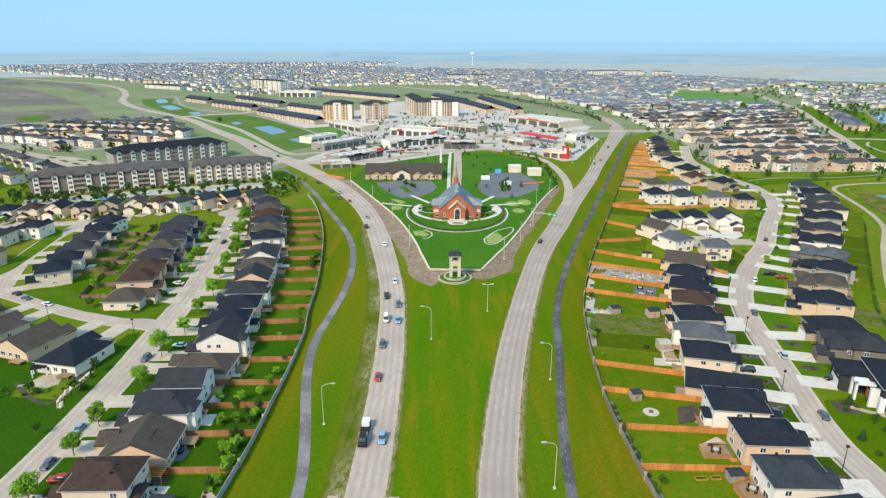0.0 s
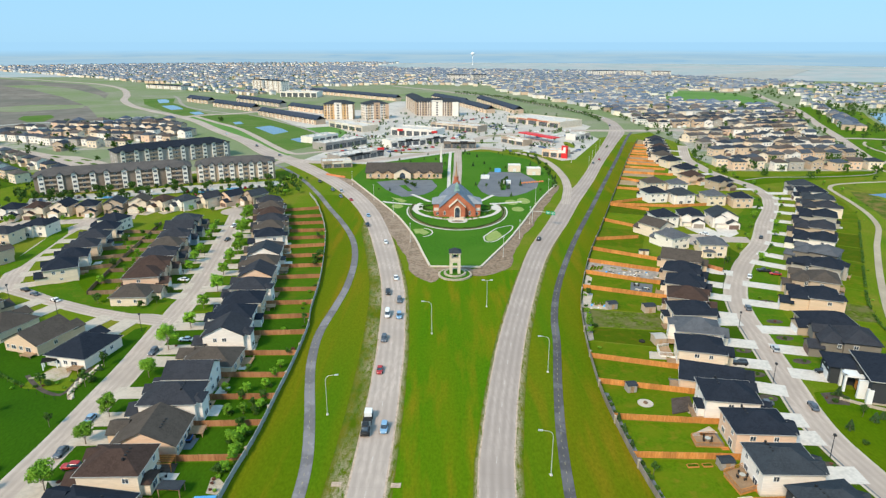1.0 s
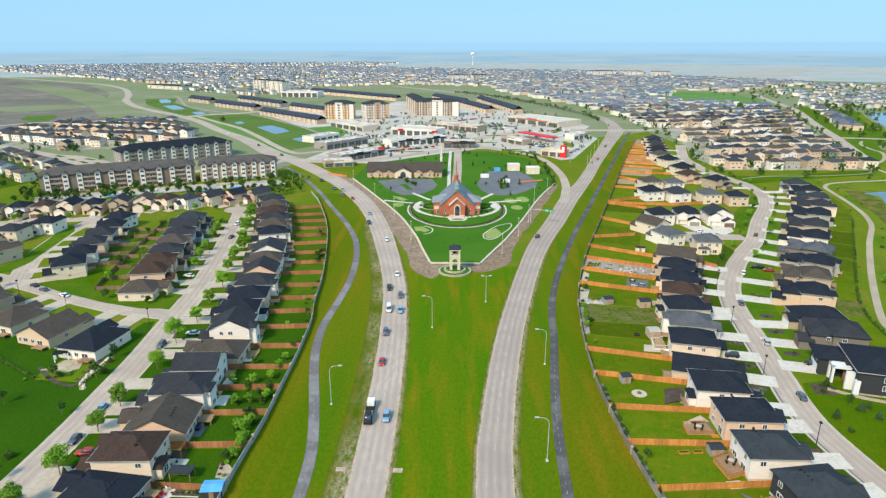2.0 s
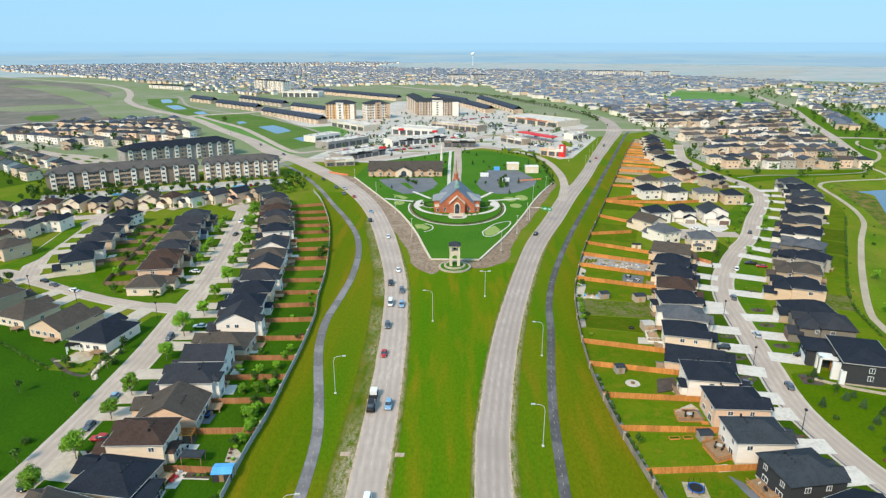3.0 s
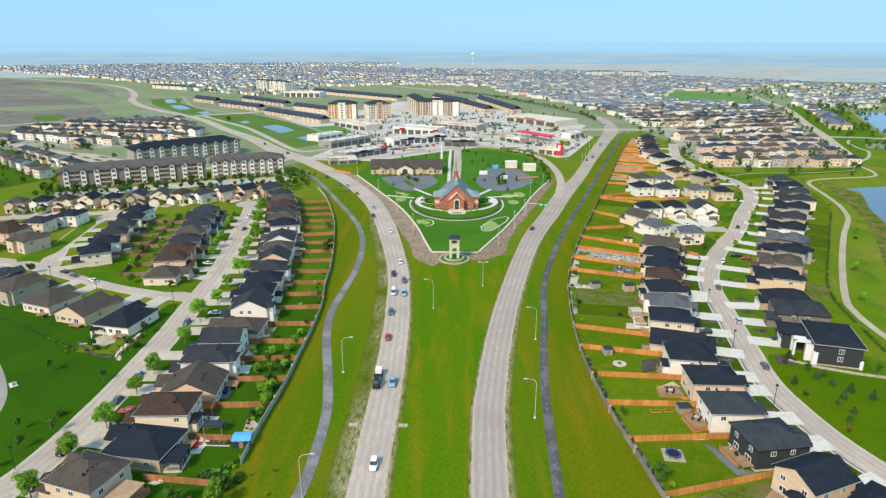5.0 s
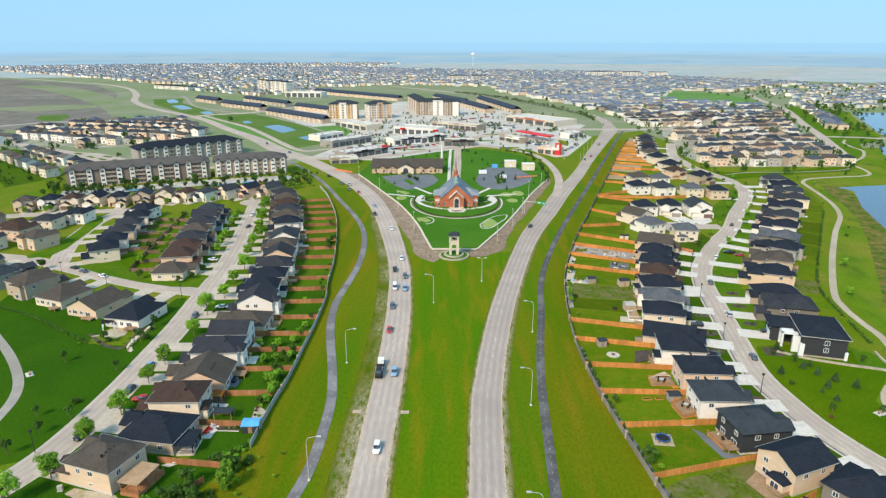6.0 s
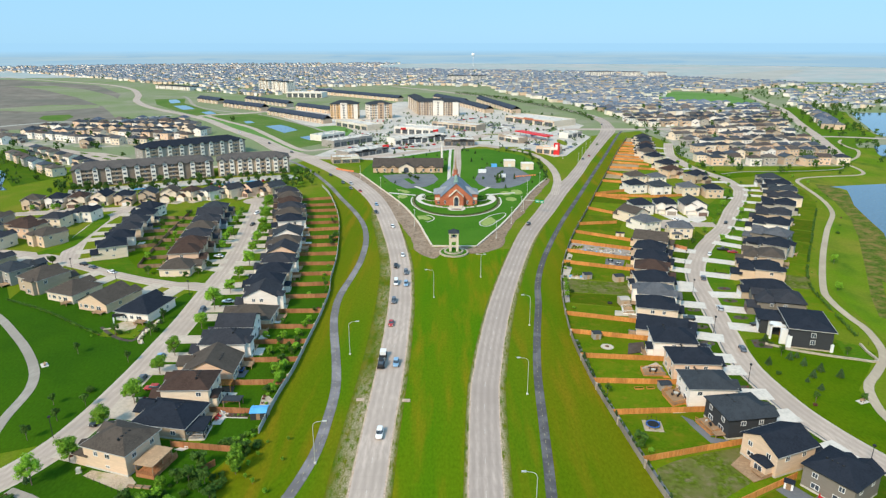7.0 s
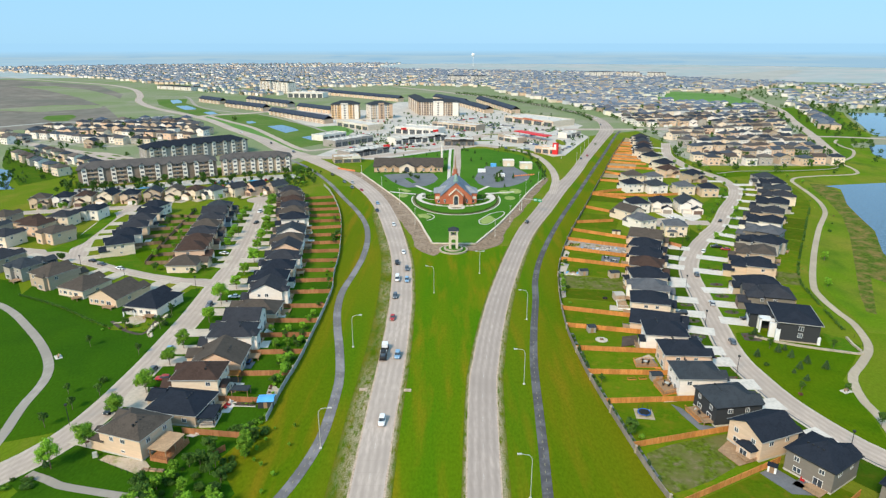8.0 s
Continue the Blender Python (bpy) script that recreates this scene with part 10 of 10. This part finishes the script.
# Dark roofed porch on the bungalow of the west street.
pc = thing("porch", "black covered porch on a bungalow", "porch", pose(-62.6, 95.2, 0, 0, 0, 2))
part("floor", boxes((-2.2, 2.0, -3.2, 3.0, 0, 0.5)), M["concrete"], pc)
part("roof", boxes((-2.6, 2.3, -3.5, 3.3, 2.9, 3.15)), M["roof_navy"], pc, "flat dark porch roof")
for sy in (-3.0, 0.0, 2.8):
    part("post", boxes((1.7, 1.9, sy - 0.1, sy + 0.1, 0.5, 2.9)), M["black_metal"], pc)
for q in ((1.75, 1.85, -3.0, 2.8), (-2.0, 1.75, -3.05, -2.95)):
    part("railing", boxes((*q, 1.35, 1.45), (*q, 0.6, 0.66), (*q, 0.95, 1.0)), M["black_metal"], pc)
patch("patio", [(-61.4, 99.0), (-58.9, 99.0), (-58.4, 105.4), (-61.2, 105.4)], 0.1, M["concrete"], "pale paved patio behind a bungalow", "patio", thick=0.08)
M["red_cloth"] = surface("red_cloth", (0.5, 0.03, 0.03), fine=3, spread=0.1, bump=0)


def lounge_chair(x, y, turn, m, label):
    ob = thing("garden_chair", label, "chair", pose(x, y, 0.1, 0, 0, turn), "garden chairs")
    part("seat", boxes((-0.4, 0.4, -0.4, 0.4, 0.35, 0.48)), m, ob)
    part("backrest", boxes((-0.4, 0.4, 0.35, 0.47, 0.48, 1.05)), m, ob)
    for sx in (-0.35, 0.35):
        for sy in (-0.35, 0.35):
            part("leg", boxes((sx - 0.04, sx + 0.04, sy - 0.04, sy + 0.04, 0, 0.35)), m, ob)


for x, y, a, m, lb in ((-60.6, 101.2, 60, "red_cloth", "red garden chair on a patio"), (-60.2, 102.6, 80, "red_cloth", "red garden chair on a patio"), (-59.9, 104.4, 140, "frame", "white garden chair on a patio"),
                       (83.6, 70.4, 40, "red_cloth", "red garden chair on a patio"), (-64.0, 89.0, 20, "frame", "white garden chair on a small pad"), (70.0, 99.6, 30, "frame", "white garden chair on a deck")):
    lounge_chair(x, y, a, M[m], lb)
patch("patio", [(-66.8, 88.2), (-64.6, 87.6), (-63.0, 89.0), (-65.0, 89.8)], 0.09, M["concrete"], "small concrete pad in a lawn", "patio", thick=0.07)
for k in range(3):
    bd = thing("raised_bed", "timber raised bed with soil", "planter", pose(-71.0 + 1.9 * k, 74.4 - 0.2 * k, 0, 0, 0, -8), "raised beds")
    part("frame", boxes((-0.8, 0.8, -0.45, -0.37, 0, 0.4), (-0.8, 0.8, 0.37, 0.45, 0, 0.4), (-0.8, -0.72, -0.37, 0.37, 0, 0.4), (0.72, 0.8, -0.37, 0.37, 0, 0.4)), M["deck"], bd)
    part("soil", boxes((-0.72, 0.72, -0.37, 0.37, 0, 0.33)), M["dirt"], bd)

# Yards behind the nearest houses of the east street.
patch("worn_lawn", [(50.8, 81.0), (55.0, 83.4), (60, 85.4), (67, 87.6), (75.0, 89.6), (73.2, 85.2), (69.1, 81.8), (71.2, 76.2), (62.4, 70.6), (56, 67.6), (52.6, 66.4), (50.2, 70), (49.4, 74.4)], 0.062, M["worn"], "worn patchy lawn with bare spots", "lawn", thick=0.03)
patch("patio", [(75.2, 73.6), (79.6, 75.6), (83.4, 69.4), (84.6, 65.6), (79.1, 66.2)], 0.09, M["asphalt"], "grey paved patio behind a house", "patio", thick=0.07)
free_deck([(67.2, 100.8), (68.8, 94.2), (72.4, 95.4), (71.0, 102.0)], 0.7, "raised timber deck behind a black house")
free_deck([(67.0, 129.4), (60.8, 128.6), (60.6, 124.8), (67.4, 124.6)], 0.55, "pale timber deck with orange railing behind a house")
free_deck([(67.4, 147.4), (62.1, 146.3), (59.8, 138.8), (66.2, 140.6)], 0.4, "dark stained deck behind a white house", "mulch_wood", "mulch_wood")
patch("patio", [(61.6, 130.1), (67.3, 133.6), (68.4, 130.6), (61.5, 129.2)], 0.09, M["walkway"], "grey slab patio behind a house", "patio", thick=0.07)
patch("patio", [(62.8, 107.2), (66.0, 107.6), (67.2, 105.2), (62.9, 104.7)], 0.085, M["concrete"], "pale concrete pad beside a deck", "patio", thick=0.06)
patch("mulch_bed", [(64.5, 103.6), (66.9, 101.2), (68.6, 93.6), (72.6, 92.4), (72.8, 90.8), (67.6, 91.2), (65.6, 98)], 0.075, M["asphalt"], "dark gravel strip round a house", "bed", thick=0.05)
for k, (x, y, w) in enumerate(((57.2, 117.6, 2.6), (60.6, 117.8, 2.2))):
    bd = thing("raised_bed", "timber raised bed with soil", "planter", pose(x, y, 0, 0, 0, 4), "raised beds")
    part("frame", boxes((-w / 2, w / 2, -0.55, -0.47, 0, 0.45), (-w / 2, w / 2, 0.47, 0.55, 0, 0.45), (-w / 2, -w / 2 + 0.08, -0.47, 0.47, 0, 0.45), (w / 2 - 0.08, w / 2, -0.47, 0.47, 0, 0.45)), M["fence_wood"], bd)
    part("soil", boxes((-w / 2 + 0.08, w / 2 - 0.08, -0.47, 0.47, 0, 0.36)), M["lawn"], bd)
NEAR_FENCE = FENCE_R[(FENCE_R[:, 1] > 70) & (FENCE_R[:, 1] < 152)]
ribbon("gravel_bed", NEAR_FENCE, 1.7, 0.075, M["asphalt"], "dark gravel bed along a fence", "bed", offset=1.1, thick=0.05)
for k in range(26):
    p, t = walk_line(NEAR_FENCE, 3.0 * k + rng.uniform(0, 1.4))
    q = p + np.array([t[1], -t[0]]) * 1.15
    plant(SPRUCE[1:] + SHRUB[:1], q[0], q[1], None, rng.uniform(0.4, 0.62) if p[1] < 106 else rng.uniform(0.5, 1.0))
gr = thing("grill", "black barbecue grill on a deck", "grill", pose(69.8, 97.4, 0.7, 0, 0, 80))
part("cart", boxes((-0.6, 0.6, -0.3, 0.3, 0, 0.8)), M["black_metal"], gr)
part("lid", boxes((-0.45, 0.45, -0.28, 0.28, 0.8, 1.15)), M["black_metal"], gr)
patch("mulch_bed", [(103.6, 144.2), (104.6, 149.6), (109.4, 150.2), (111.4, 147.2), (109.0, 143.4)], 0.075, M["mulch"], "dark mulch bed with small shrubs", "bed", thick=0.05)
for x, y in ((104.8, 147), (106, 145), (107.4, 148.6), (109.4, 146)):
    plant(SHRUB, x, y, None, rng.uniform(0.4, 0.7))
patch("lawn", [(129.6, 137.4), (137, 135.0), (138, 141), (138.6, 145.6), (133.4, 150)], 0.06, M["lawn"], "bright mown lawn behind a black house", "lawn", thick=0.04)
# Parking and pools in front of the apartments.
patch("parking", [(-258, 380), (-172, 418), (-118, 434), (-106, 420), (-164, 400), (-250, 364)], 0.06, M["lot"], "pale parking lot in front of apartments", "parking lot")
for x, y, rx, ry in ((-139, 409, 6, 3.2), (-212, 384, 6, 2.6), (-160, 399, 5, 2.4)):
    patch("pool", ring_pts(x, y, rx, ry, 24), 0.12, M["pool"], "bright blue swimming pool beside a parking lot", "pool", thick=0.1)
for k in range(22):
    plant(DARK[:2], -262 + 6.8 * k + rng.uniform(-2, 2), 364 + 2.2 * k + rng.uniform(-2.5, 2.5), None, rng.uniform(0.6, 0.95))
for k in range(14):
    x, y = FACING[k % 12]
    plant(BRIGHT[:2] + DARK[1:2], x + rng.uniform(4.5, 7), y - 8 + rng.uniform(-3, 3), None, rng.uniform(0.5, 0.8))
# Front beds and bushes along the east street.
for x, y in ((88.6, 118), (87.4, 131), (88.5, 147), (91.5, 160), (94.8, 175), (109.4, 168), (112.4, 184), (115.5, 197), (121.5, 215)):
    patch("mulch_bed", ring_pts(x, y, rng.uniform(2.0, 3.0), rng.uniform(1.2, 1.9), 14), 0.1, M["mulch"], "dark mulch bed with small shrubs", "bed", thick=0.08)
    for k in range(2):
        plant(SHRUB, x + rng.uniform(-1.2, 1.2), y + rng.uniform(-0.7, 0.7), None, rng.uniform(0.35, 0.6))

for proto in BRIGHT + DARK + SPRUCE + SHRUB:
    for o in list(proto.children_recursive):
        bpy.data.objects.remove(o)
    bpy.data.objects.remove(proto)
